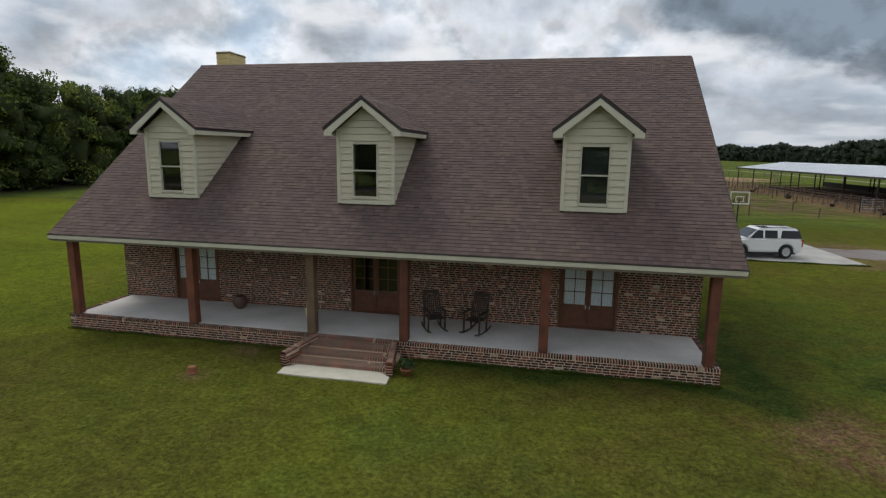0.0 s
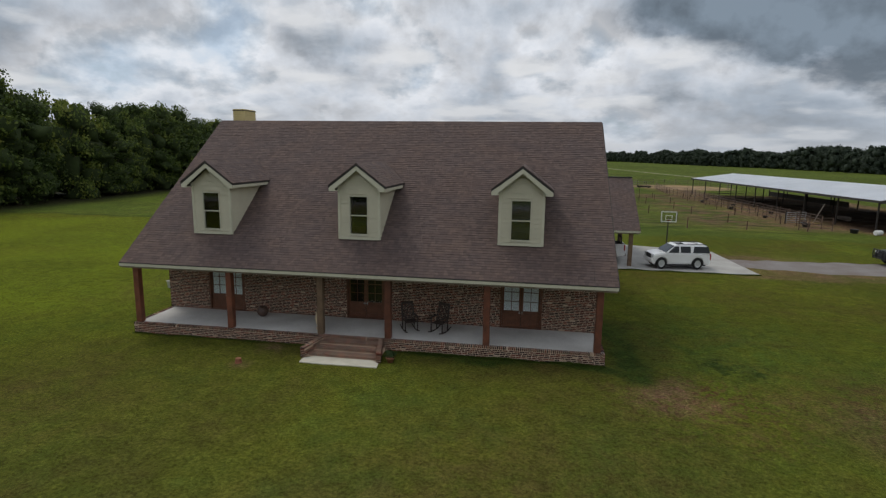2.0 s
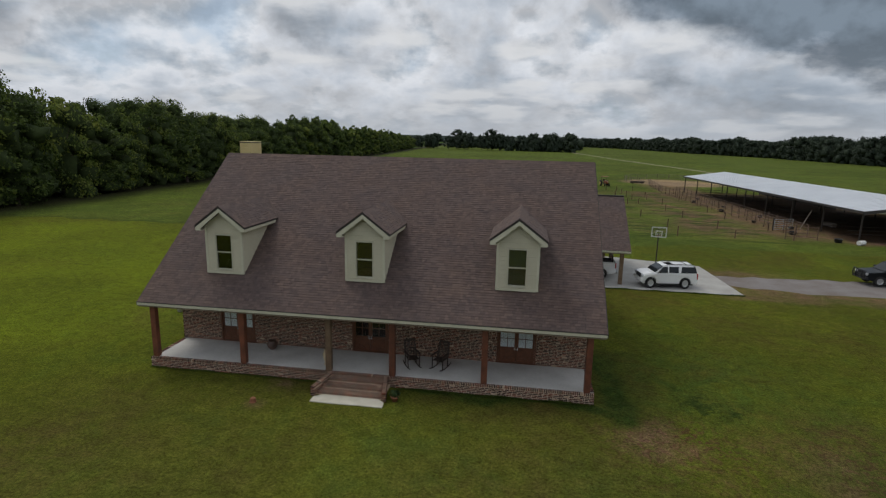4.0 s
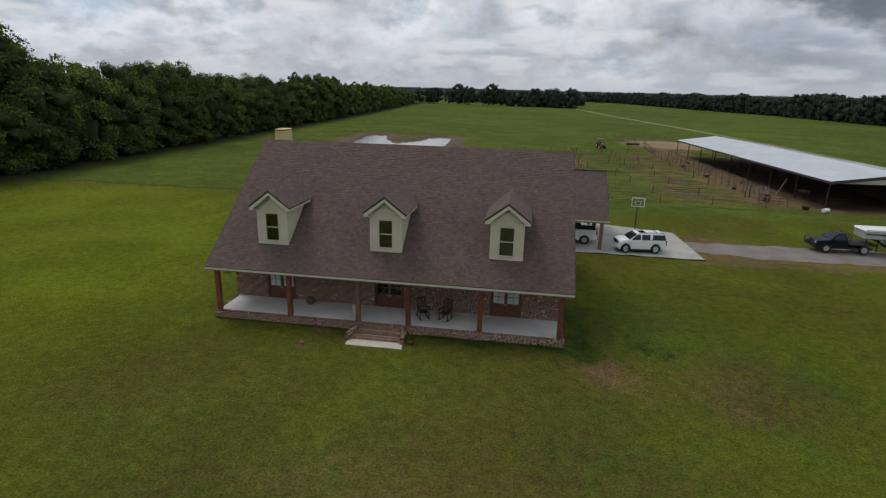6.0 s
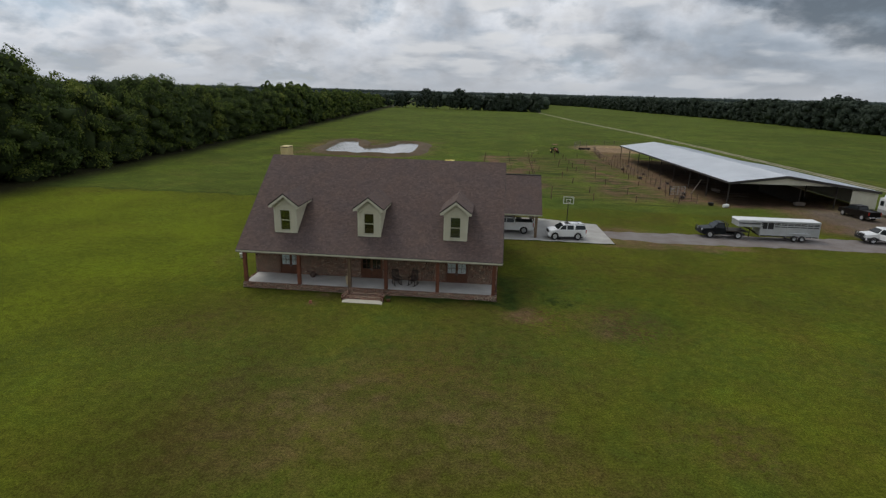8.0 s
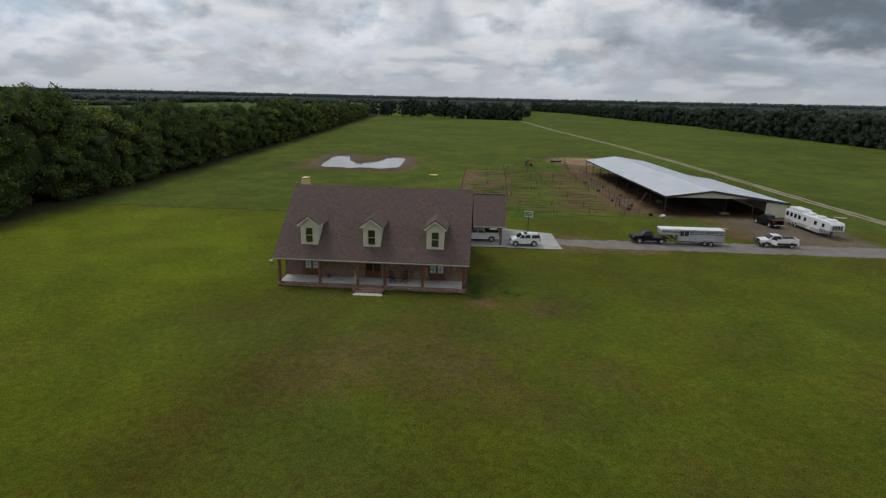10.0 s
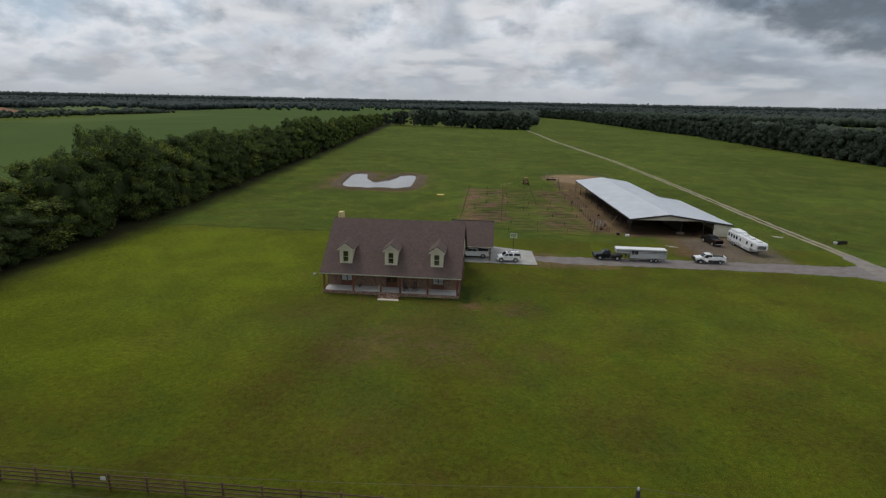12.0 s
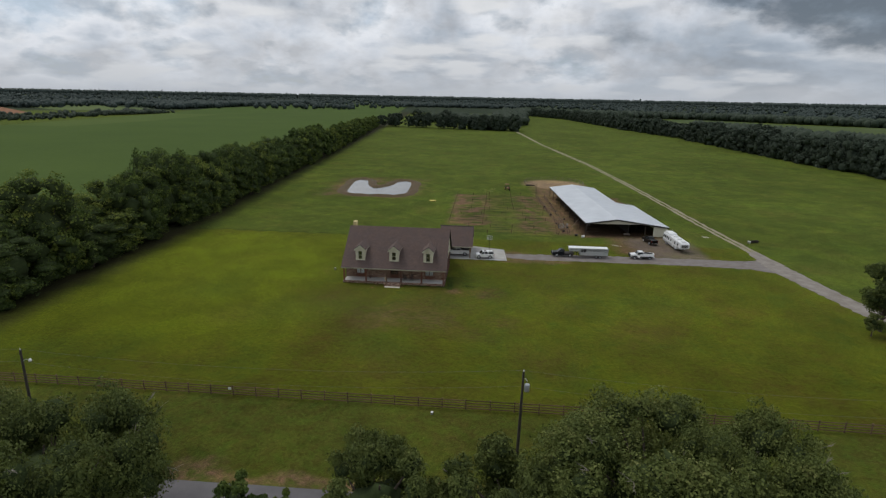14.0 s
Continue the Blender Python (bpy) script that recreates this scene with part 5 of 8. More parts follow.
# ---------------------------------------------------------------- rear wing with carport
def wing():
    w = thing("carport_wing", None, "rear wing with an open carport under a brown shingle roof", "carport")
    x0, x1, ye, yr, ze, zr = 7.2, 15.05, 20.35, 25.6, 2.72, 6.4
    bm = bmesh.new()
    prism(bm, [(ye, ze), (yr, zr), (2 * yr - ye, ze), (2 * yr - ye, ze - 0.16), (yr, zr - 0.16), (ye, ze - 0.16)], x0, x1, "yz")
    roof = part("roof", bm, ROOF_FELT, w, "brown shingle roof")
    d = Vector((0, yr - ye, zr - ze))
    shingles("shingle_layer", roof, (0, ye, ze), (1, 0, 0), d, d.length - 0.05, lambda v: (x0, x1), random.Random(31))
    bm = bmesh.new()
    box(bm, x0, x1, ye - 0.03, ye - 0.004, ze - 0.16, ze - 0.02)
    part("fascia", bm, TRIM, w, "cream fascia board")
    bm = bmesh.new()
    box(bm, x0 - 0.3, x1 + 0.02, yr - 0.12, yr + 0.12, zr - 0.05, zr + 0.05)
    part("ridge_cap", bm, ROOF_EDGE, w, "dark ridge vent")
    bm = bmesh.new()
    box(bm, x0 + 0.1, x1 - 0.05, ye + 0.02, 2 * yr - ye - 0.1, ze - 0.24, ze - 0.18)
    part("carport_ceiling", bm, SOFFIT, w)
    for x, y in ((14.45, 20.62), (14.45, 25.6), (14.45, 30.4)):
        bm = bmesh.new()
        box(bm, x - 0.14, x + 0.14, y - 0.14, y + 0.14, 0.05, ze - 0.24, 0.012)
        part("carport_post", bm, WEATHERED, w, "square weathered timber post")
    bm = bmesh.new()
    box(bm, x0 + 0.1, x0 + 0.35, ye + 0.4, 30.3, 0.05, ze - 0.24)
    part("side_wall", bm, MORTAR, w)
    bm = bmesh.new()
    box(bm, x0 + 0.36, 12.5, 30.0, 30.25, 0.05, ze - 0.24)
    part("back_wall", bm, DOORWOOD, w)
    # covered way back to the house
    bm = bmesh.new()
    box(bm, 7.6, 9.8, 16.3, 20.4, 2.4, 2.56)
    part("breezeway_roof", bm, ROOF_FELT, w)
    for x in (7.75, 9.65):
        bm = bmesh.new()
        box(bm, x - 0.08, x + 0.08, 18.3, 18.46, 0, 2.4)
        part("breezeway_post", bm, CEDAR, w)


wing()
bm = bmesh.new()
prism(bm, [(6.9, 19.45), (23.05, 19.3), (22.6, 28.7), (15.2, 31.0), (6.9, 31.0)], 0.0, 0.056, "xy")
tagged(part("parking_pad", bm, PAD_CONCRETE), "pale concrete parking pad beside the carport", "concrete pad", kind="structure")

# ---------------------------------------------------------------- trees
def leaf_spray(rng, centres, radii, count, size, squash=1.0, low=-0.55, loose=(0.55, 1.28)):
    """Small pointed leaf sprays scattered over the skins of many clumps."""
    area = radii[:, 0] ** 2
    k = rng.choice(len(centres), count, p=area / area.sum())
    d = rng.normal(size=(count, 3))
    d[:, 2] = np.where(d[:, 2] < low, -d[:, 2], d[:, 2])
    d /= np.linalg.norm(d, axis=1)[:, None]
    r = radii[k] * rng.uniform(*loose, count)[:, None]
    c = centres[k] + d * r * np.array([1, 1, squash])
    n = d + np.array([0, 0, 0.2]) + rng.normal(scale=0.6, size=(count, 3))
    n /= np.linalg.norm(n, axis=1)[:, None]
    t = np.cross(n, rng.normal(size=(count, 3)))
    t /= np.linalg.norm(t, axis=1)[:, None]
    b = np.cross(n, t)
    s = (size * rng.uniform(0.6, 1.35, count))[:, None]
    w = s * rng.uniform(0.52, 0.82, count)[:, None]
    v = np.stack([c - t * s * 0.5, c + b * w * 0.5 + n * s * 0.08, c + t * s * 0.5, c - b * w * 0.5 + n * s * 0.08], 1).reshape(-1, 3)
    f = np.arange(4 * count).reshape(-1, 4)
    return v, f


def clump_cores(rng, centres, radii, scale, rough=0.12, detail=1):
    """Rough inner lumps of a crown that close the gaps behind the leaf sprays."""
    bm = bmesh.new()
    bmesh.ops.create_icosphere(bm, subdivisions=detail, radius=1.0)
    bm.verts.index_update()
    ball = np.array([v.co[:] for v in bm.verts])
    tri = np.array([[v.index for v in f.verts] for f in bm.faces])
    bm.free()
    n, m = len(centres), len(ball)
    grow = scale + rng.normal(scale=rough, size=(n, m, 1))
    v = centres[:, None, :] + ball[None] * radii[:, None, :] * grow
    f = tri[None] + (np.arange(n) * m)[:, None, None]
    return v.reshape(-1, 3), f.reshape(-1, 3)


def leafy_mesh(name, leaves, quads, core, tris, mats):
    """Leaf quads and the core triangles behind them in one mesh with two materials."""
    me = bpy.data.meshes.new(name)
    all_v = np.concatenate([leaves, core])
    nq, nt = len(quads), len(tris)
    me.vertices.add(len(all_v))
    me.vertices.foreach_set("co", all_v.astype(np.float32).ravel())
    loops = np.concatenate([quads.ravel(), tris.ravel() + len(leaves)]).astype(np.int32)
    me.loops.add(len(loops))
    me.loops.foreach_set("vertex_index", loops)
    me.polygons.add(nq + nt)
    me.polygons.foreach_set("loop_start", np.concatenate([np.arange(nq) * 4, 4 * nq + 3 * np.arange(nt)]).astype(np.int32))
    me.polygons.foreach_set("material_index", np.concatenate([np.zeros(nq), np.ones(nt)]).astype(np.int32))
    me.polygons.foreach_set("use_smooth", np.concatenate([np.zeros(nq), np.ones(nt)]).astype(bool))
    me.update(calc_edges=True)
    for mt in mats:
        me.materials.append(mt)
    return me


def crown_lobes(rng, height, low, spread, lobes, per, flat, lobe):
    """Big rounded lobes piled into a dome, and the smaller clumps that stand out of each."""
    big, big_r, small, small_r = [], [], [], []
    for i in range(lobes):
        u, a = (i + rng.uniform(0.2, 0.8)) / lobes, 2.4 * i + rng.normal() * 0.4
        R = spread * rng.uniform(*lobe) * (1.06 - 0.22 * u)
        w = max(0.0, spread * math.sin(math.pi * (0.20 + 0.66 * u)) ** 0.7 * rng.uniform(0.78, 1.04) - R * 0.8)
        z = min(low + (height - low) * u, height - R * flat)
        c = np.array((w * math.cos(a), w * math.sin(a), z))
        big.append(c)
        big_r.append((R, R, R * flat))
        for _ in range(per):
            d = rng.normal(size=3) + np.array((0.35 * math.cos(a), 0.35 * math.sin(a), 0.45))
            d /= np.linalg.norm(d)
            r = R * rng.uniform(0.24, 0.56)
            small.append(c + d * R * rng.uniform(0.62, 1.04) * np.array((1, 1, flat)))
            small_r.append((r, r, r * rng.uniform(0.75, 0.95)))
    return np.array(big), np.array(big_r), np.array(small), np.array(small_r)


def tree_mesh(seed, height, spread, leaves, size, low, lobes, per, leaf_mat, trunk_r, dead=0, flat=0.82, core=(LEAF_CORE, 0.66), detail=2, lobe=(0.22, 0.42), loose=(0.6, 1.2)):
    """Trunk with limbs, and a crown of clumps with an uneven outline, as meshes to be shared by like trees."""
    rng = np.random.default_rng(seed)
    bm = bmesh.new()
    top = height * 0.8
    pts = [(0, 0, -0.1), (0.1 * rng.normal(), 0.1 * rng.normal(), top * 0.3), (0.3 * rng.normal(), 0.3 * rng.normal(), top * 0.65), (0.4 * rng.normal(), 0.4 * rng.normal(), top)]
    tube(bm, pts, [trunk_r * 1.35, trunk_r, trunk_r * 0.6, trunk_r * 0.15], 8)
    big, big_r, centres, radii = crown_lobes(rng, height, low, spread, lobes, per, flat, lobe)
    clumps = len(centres)
    for c in big[::max(1, lobes // 9)]:
        z0 = max(low * 0.6, c[2] * 0.45)
        tube(bm, [(0, 0, z0), (c[0] * 0.5, c[1] * 0.5, (z0 + c[2]) / 2 + 0.3), tuple(c)], [trunk_r * 0.5, trunk_r * 0.3, trunk_r * 0.08], 5)
    bmesh.ops.recalc_face_normals(bm, faces=bm.faces[:])
    trunk = bpy.data.meshes.new("trunk")
    bm.to_mesh(trunk)
    bm.free()
    trunk.materials.append(BARK)
    v, f = leaf_spray(rng, np.concatenate([centres, big]), np.concatenate([radii, big_r * 0.86]), leaves, size, loose=loose)
    middle = np.array([[0, 0, low + k * (height - low)] for k in (0.3, 0.5)])
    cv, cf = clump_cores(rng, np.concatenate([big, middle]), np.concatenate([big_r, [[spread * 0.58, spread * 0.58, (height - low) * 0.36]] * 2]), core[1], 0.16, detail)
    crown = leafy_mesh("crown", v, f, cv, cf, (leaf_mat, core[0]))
    twigs = None
    if dead:
        bm = bmesh.new()
        for _ in range(dead):
            c = centres[rng.integers(0, clumps)]
            d = Vector(rng.normal(size=3)) + Vector((c[0], c[1], 4)).normalized()
            p0 = Vector(c) + d.normalized() * spread * 0.06
            for _ in range(3):
                e = (d + Vector(rng.normal(scale=0.5, size=3))).normalized()
                L = spread * rng.uniform(0.07, 0.15)
                tip = p0 + e * L
                tube(bm, [p0, p0 + e * L * 0.5 + Vector(rng.normal(scale=0.06, size=3)), tip], [0.03, 0.02, 0.008], 4)
                for _ in range(2):
                    tube(bm, [p0 + e * L * rng.uniform(0.35, 0.8), tip + Vector(rng.normal(scale=0.3, size=3))], [0.016, 0.006], 3)
        twigs = bpy.data.meshes.new("bare_twigs")
        bm.to_mesh(twigs)
        bm.free()
        twigs.materials.append(DEAD_TWIG)
    return trunk, crown, twigs


def plant_tree(meshes, m, name, label, group=""):
    t = thing(name, m, label, "tree", group)
    for n, me in zip(("trunk", "crown", "bare_twigs"), meshes):
        if me is not None:
            ob = new(n, me)
            ob.parent = t
            if n == "bare_twigs":
                tagged(ob, "pale bare twigs", kind="stuff")
    return t


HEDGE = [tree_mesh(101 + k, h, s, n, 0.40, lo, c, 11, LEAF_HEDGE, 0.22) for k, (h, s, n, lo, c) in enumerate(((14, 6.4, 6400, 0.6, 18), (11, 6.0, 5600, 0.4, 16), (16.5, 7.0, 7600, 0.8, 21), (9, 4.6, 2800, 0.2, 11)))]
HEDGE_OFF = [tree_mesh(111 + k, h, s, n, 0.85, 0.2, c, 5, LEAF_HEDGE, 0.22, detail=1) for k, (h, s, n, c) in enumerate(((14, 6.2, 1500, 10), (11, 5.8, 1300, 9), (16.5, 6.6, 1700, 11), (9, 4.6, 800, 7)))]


def row_x(y):
    """The middle of the tree row beside the lawn."""
    return np.interp(y, [-60, -20, 45, 120, 270, 560], [-67, -67.5, -69, -75, -86, -118])


def row_height(y):
    return np.interp(y, [-60, -15, -4, 3, 10, 18, 30, 43, 52, 67, 80, 92, 105, 170, 190, 230, 270, 330, 560], [12, 13, 16, 11, 12, 16, 18.5, 21.5, 17.5, 15.5, 18, 18.5, 16, 16, 18.3, 18, 17, 16.3, 14])


rng = random.Random(77)
TALL = (14.3, 11.2, 16.8, 9.2)
y, k = -22.0, 0
while y < 560:
    for row in range(2 if y < 240 else 1):
        which = (0, 2, 0, 1, 2, 0, 1, 2)[(k + 3 * row) % 8]
        x = row_x(y) + rng.uniform(-1.2, 1.2) - (4.5 if row else 0)
        tall = row_height(y) * (rng.uniform(0.80, 1.09) if row else rng.uniform(0.64, 1.02)) / TALL[which]
        s = rng.uniform(0.92, 1.12)
        plant_tree((HEDGE if y < 170 else HEDGE_OFF)[which], pose(x, y + rng.uniform(-1, 1) + 3 * row, 0, 0, 0, rng.uniform(0, 360)) @ Matrix.Diagonal((s, s, tall, 1)), "row_tree", "broad dark green tree in a dense field-edge row", "trees of the field-edge row")
    if y < 190 and k % 3 == 0:
        s = rng.uniform(0.7, 0.95)
        plant_tree((HEDGE if y < 100 else HEDGE_OFF)[3], pose(row_x(y) + rng.uniform(2.4, 3.6), y + rng.uniform(1, 4), 0, 0, 0, rng.uniform(0, 360)) @ Matrix.Diagonal((s, s, s, 1)), "row_shrub", "low dark shrub at the foot of a tree row", "shrubs of the field-edge row")
    y += rng.uniform(6.6, 8.6) if y < 200 else rng.uniform(7, 9)
    k += 1
# the tall trees that stand out of the row
for x, y, s in ((-70.0, 42.0, 1.24), (-72.5, 47.5, 1.16), (-69.5, -3.0, 1.22), (-72.5, 83.0, 1.06), (-74.0, 92.0, 1.06), (-79.0, 188.0, 1.08)):
    plant_tree(HEDGE[2], pose(x, y, 0, 0, 0, 40 * s) @ Matrix.Diagonal((s, s, s, 1)), "row_tree", "tall spreading tree standing out of a field-edge row", "trees of the field-edge row")

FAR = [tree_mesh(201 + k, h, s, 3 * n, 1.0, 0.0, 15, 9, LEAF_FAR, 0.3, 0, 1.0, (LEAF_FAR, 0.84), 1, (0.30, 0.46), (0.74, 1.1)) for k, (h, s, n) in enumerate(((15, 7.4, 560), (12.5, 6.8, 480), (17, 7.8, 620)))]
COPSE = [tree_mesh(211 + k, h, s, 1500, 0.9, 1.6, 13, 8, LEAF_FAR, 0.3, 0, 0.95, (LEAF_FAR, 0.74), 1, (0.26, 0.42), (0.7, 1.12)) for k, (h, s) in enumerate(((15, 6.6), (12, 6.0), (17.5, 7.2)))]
rng = random.Random(78)
for row in range(2):
    for i in range(15):
        f = (i + rng.uniform(-0.3, 0.3)) / 14
        x, y = -112 + 160 * f, 563 - 42 * f + row * 9
        if row and i in (3, 6, 9):
            continue
        s = rng.uniform(0.88, 1.22)
        mesh = (COPSE if f < 0.6 else FAR)[(i + row) % 3]
        plant_tree(mesh, pose(x, y, 0, 0, 0, rng.uniform(0, 360)) @ Matrix.Diagonal((s, s, s, 1)), "copse_tree", "dark green tree of a distant copse", "trees of the far copse")


def right_x(y):
    return np.interp(y, [60, 190, 260, 470, 600, 900, 1060], [222, 220, 214, 212, 190, 162, 110])


TOP = (1.0, 0.83, 1.13)
y = 60.0
while y < 1060:
    for d in ((0, 11) if y < 700 else (0,)):
        s, wide = rng.uniform(0.86, 1.0), rng.uniform(1.05, 1.35)
        tall = (1.14 + 0.12 * math.sin(0.061 * y) + 0.06 * math.sin(0.017 * y * d + 0.23 * y)) * rng.uniform(0.95, 1.05) / TOP[which := rng.randrange(3)]
        plant_tree(FAR[which], pose(right_x(y) + d + rng.uniform(-2, 2), y + rng.uniform(-2, 2), 0, 0, 0, rng.uniform(0, 360)) @ Matrix.Diagonal((s * wide, s * wide, s * tall, 1)), "belt_tree", "dark green tree of a distant belt along the pasture", "trees of the pasture belt")
    y += rng.uniform(6.5, 9.5) if y < 420 else rng.uniform(12, 17)


def woods(name, strips, size, count, height, mat, seed, label, even=0.72, sprays=8, split=3):
    """A far wood: thousands of rounded crowns heaped along strips of country."""
    r = np.random.default_rng(seed)
    cs, rs = [], []
    total = sum(math.hypot(b[0] - a[0], b[1] - a[1]) for a, b, w in strips)
    for a, b, w in strips:
        n = max(6, int(count * math.hypot(b[0] - a[0], b[1] - a[1]) / total))
        f = r.uniform(0, 1, n)
        d = r.uniform(-w / 2, w / 2, (n, 2))
        h = height * r.uniform(even, 1.0, n) * (1 + 0.5 * (1 - even) * np.sin(f * 37 + seed) * np.sin(f * 91))
        at = np.stack([a[0] + (b[0] - a[0]) * f + d[:, 0], a[1] + (b[1] - a[1]) * f + d[:, 1], h * 0.40], 1)
        for _ in range(split):
            k = h * r.uniform(0.34, 0.46, n) if split > 1 else h * 0.55
            off = r.normal(size=(n, 3)) * np.stack([h * 0.26, h * 0.26, h * 0.12], 1) * (split > 1)
            c = at + off
            c[:, 2] = np.minimum(c[:, 2] + (0.08 * h if split > 1 else 0), h - k)
            cs.append(c)
            rs.append(np.stack([k, k, k * 1.1], 1))
    cs, rs = np.concatenate(cs), np.concatenate(rs)
    v, q = leaf_spray(r, cs, rs, len(cs) * sprays, size * 0.5, low=-0.9)
    cv, cf = clump_cores(r, cs, rs, 1.0, 0.09, 1)
    ob = new(name, leafy_mesh(name, v, q, cv, cf, (mat, mat)))
    return tagged(ob, label, "woods", kind="stuff")


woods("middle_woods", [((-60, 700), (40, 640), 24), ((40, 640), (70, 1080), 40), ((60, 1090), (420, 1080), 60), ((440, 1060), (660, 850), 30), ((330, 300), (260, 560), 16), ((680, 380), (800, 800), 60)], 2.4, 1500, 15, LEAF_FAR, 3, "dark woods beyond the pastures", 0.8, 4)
woods("left_woods", [((-650, 1010), (-690, 2050), 60), ((-300, 1900), (-300, 2160), 60), ((-300, 1880), (80, 1800), 120), ((-900, 960), (-1300, 900), 120), ((-1000, 1180), (-760, 1400), 100)], 3.0, 1500, 15, LEAF_HAZED, 4, "dark woods across the crop field", 0.8, 3)
woods("field_scrub", [((-620, 440), (-540, 560), 90), ((-560, 560), (-560, 780), 60), ((-540, 700), (-530, 820), 20), ((-700, 560), (-640, 600), 50)], 1.8, 420, 7.5, LEAF_FAR, 7, "scrubby bushes along the edge of a crop field", 0.35, 6)
def far_arcs():
    """Belts of woodland one behind another, with gaps, out to the horizon."""
    r, out, dist = random.Random(15), [], 1330.0
    while dist < 4600:
        a = -0.95 + r.uniform(0, 0.1)
        while a < 0.95:
            b = a + r.uniform(0.12, 0.4)
            d0, d1 = dist * r.uniform(0.97, 1.04), dist * r.uniform(0.97, 1.04)
            out.append(((d0 * math.sin(a), d0 * math.cos(a)), (d1 * math.sin(b), d1 * math.cos(b)), dist * 0.05))
            a = b + (r.uniform(0.02, 0.1) if r.random() < 0.3 else -0.02)
        dist *= 1.10
    return [q for q in out if not (-640 < q[0][0] < -60 and q[0][1] < 2150)]


woods("horizon_woods", far_arcs(), 5.0, 5200, 14, LEAF_HAZED, 5, "hazy wooded country out to the horizon", 0.85, 1, 2)
woods("horizon_rise", [((4760 * math.sin(a), 4760 * math.cos(a)), (4760 * math.sin(a + 0.12), 4760 * math.cos(a + 0.12)), 60) for a in (-0.9 + 0.12 * k for k in range(15))], 26.0, 2600, 36, LEAF_HAZED, 6, "low wooded rise along the horizon", 0.97, 1, 1)

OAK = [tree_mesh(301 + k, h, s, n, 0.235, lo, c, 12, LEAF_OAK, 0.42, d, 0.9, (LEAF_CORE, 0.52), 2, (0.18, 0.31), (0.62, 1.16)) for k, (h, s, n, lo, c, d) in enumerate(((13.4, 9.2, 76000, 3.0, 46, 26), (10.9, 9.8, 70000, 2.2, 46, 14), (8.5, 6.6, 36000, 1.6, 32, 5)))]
for which, x, y, s, tall, turn in ((0, 30.8, -65.0, 1.02, 1.0, 20), (0, 37.4, -65.4, 0.74, 1.0, 140), (2, 20.4, -66.0, 1.0, 1.13, 70), (2, 9.9, -66.0, 0.92, 1.12, 200), (1, -15.2, -68.0, 0.86, 1.13, 10), (1, -27.0, -67.5, 0.95, 1.06, 100)):
    plant_tree(OAK[which], pose(x, y, 0, 0, 0, turn) @ Matrix.Diagonal((s, s, tall, 1)), "oak_tree", "spreading dark green oak with some bare twigs by the road", "oaks by the road")
YOUNG = tree_mesh(333, 7.0, 2.1, 9000, 0.22, 1.2, 12, 8, LEAF_HEDGE, 0.1)
for x, y, s in ((-1.5, -66.0, 1.0), (2.4, -66.2, 0.86)):
    plant_tree(YOUNG, pose(x, y, 0, 0, 0, 40 * s) @ Matrix.Diagonal((s * s * s, s * s * s, s, 1)), "young_tree", "bright green young tree beside the road", "young trees by the road")
SMALL = tree_mesh(340, 11.5, 4.6, 9000, 0.32, 3.4, 12, 8, LEAF_OAK, 0.24, 4)
for x, y, s in ((83.5, -12.2, 1.0), (88.5, -16.0, 0.9), (80.6, -14.6, 0.34)):
    plant_tree(SMALL, pose(x, y, 0, 0, 0, 90 * s) @ Matrix.Diagonal((s, s, s, 1)), "driveway_tree", "dark young tree standing beside the gravel drive", "trees by the drive")


# ---------------------------------------------------------------- fences and poles
def board_fence():
    fence = thing("board_fence", pose(0, -43.2, 0), "dark brown four-rail board fence along the road", "fence")
    bm = bmesh.new()
    box(bm, -0.06, 0.06, -0.06, 0.06, -0.05, 1.42, 0.012)
    post = bpy.data.meshes.new("post")
    bm.to_mesh(post)
    bm.free()
    bm = bmesh.new()
    box(bm, -1.44, 1.44, -0.02, 0.02, -0.055, 0.055, 0.006)
    rail = bpy.data.meshes.new("rail")
    bm.to_mesh(rail)
    bm.free()
    for me in (post, rail):
        me.materials.append(FENCE_WOOD)
    r = random.Random(4)
    for i in range(58):
        x = -76 + 2.88 * i
        shared("post", post, fence, pose(x, 0, 0, r.uniform(-1.5, 1.5), r.uniform(-1.5, 1.5), 0))
        for z in (0.24, 0.58, 0.92, 1.26):
            shared("rail", rail, fence, pose(x + 1.44, -0.083, z + r.uniform(-0.015, 0.015), 0, r.uniform(-0.5, 0.5), r.uniform(-0.3, 0.3)))


board_fence()


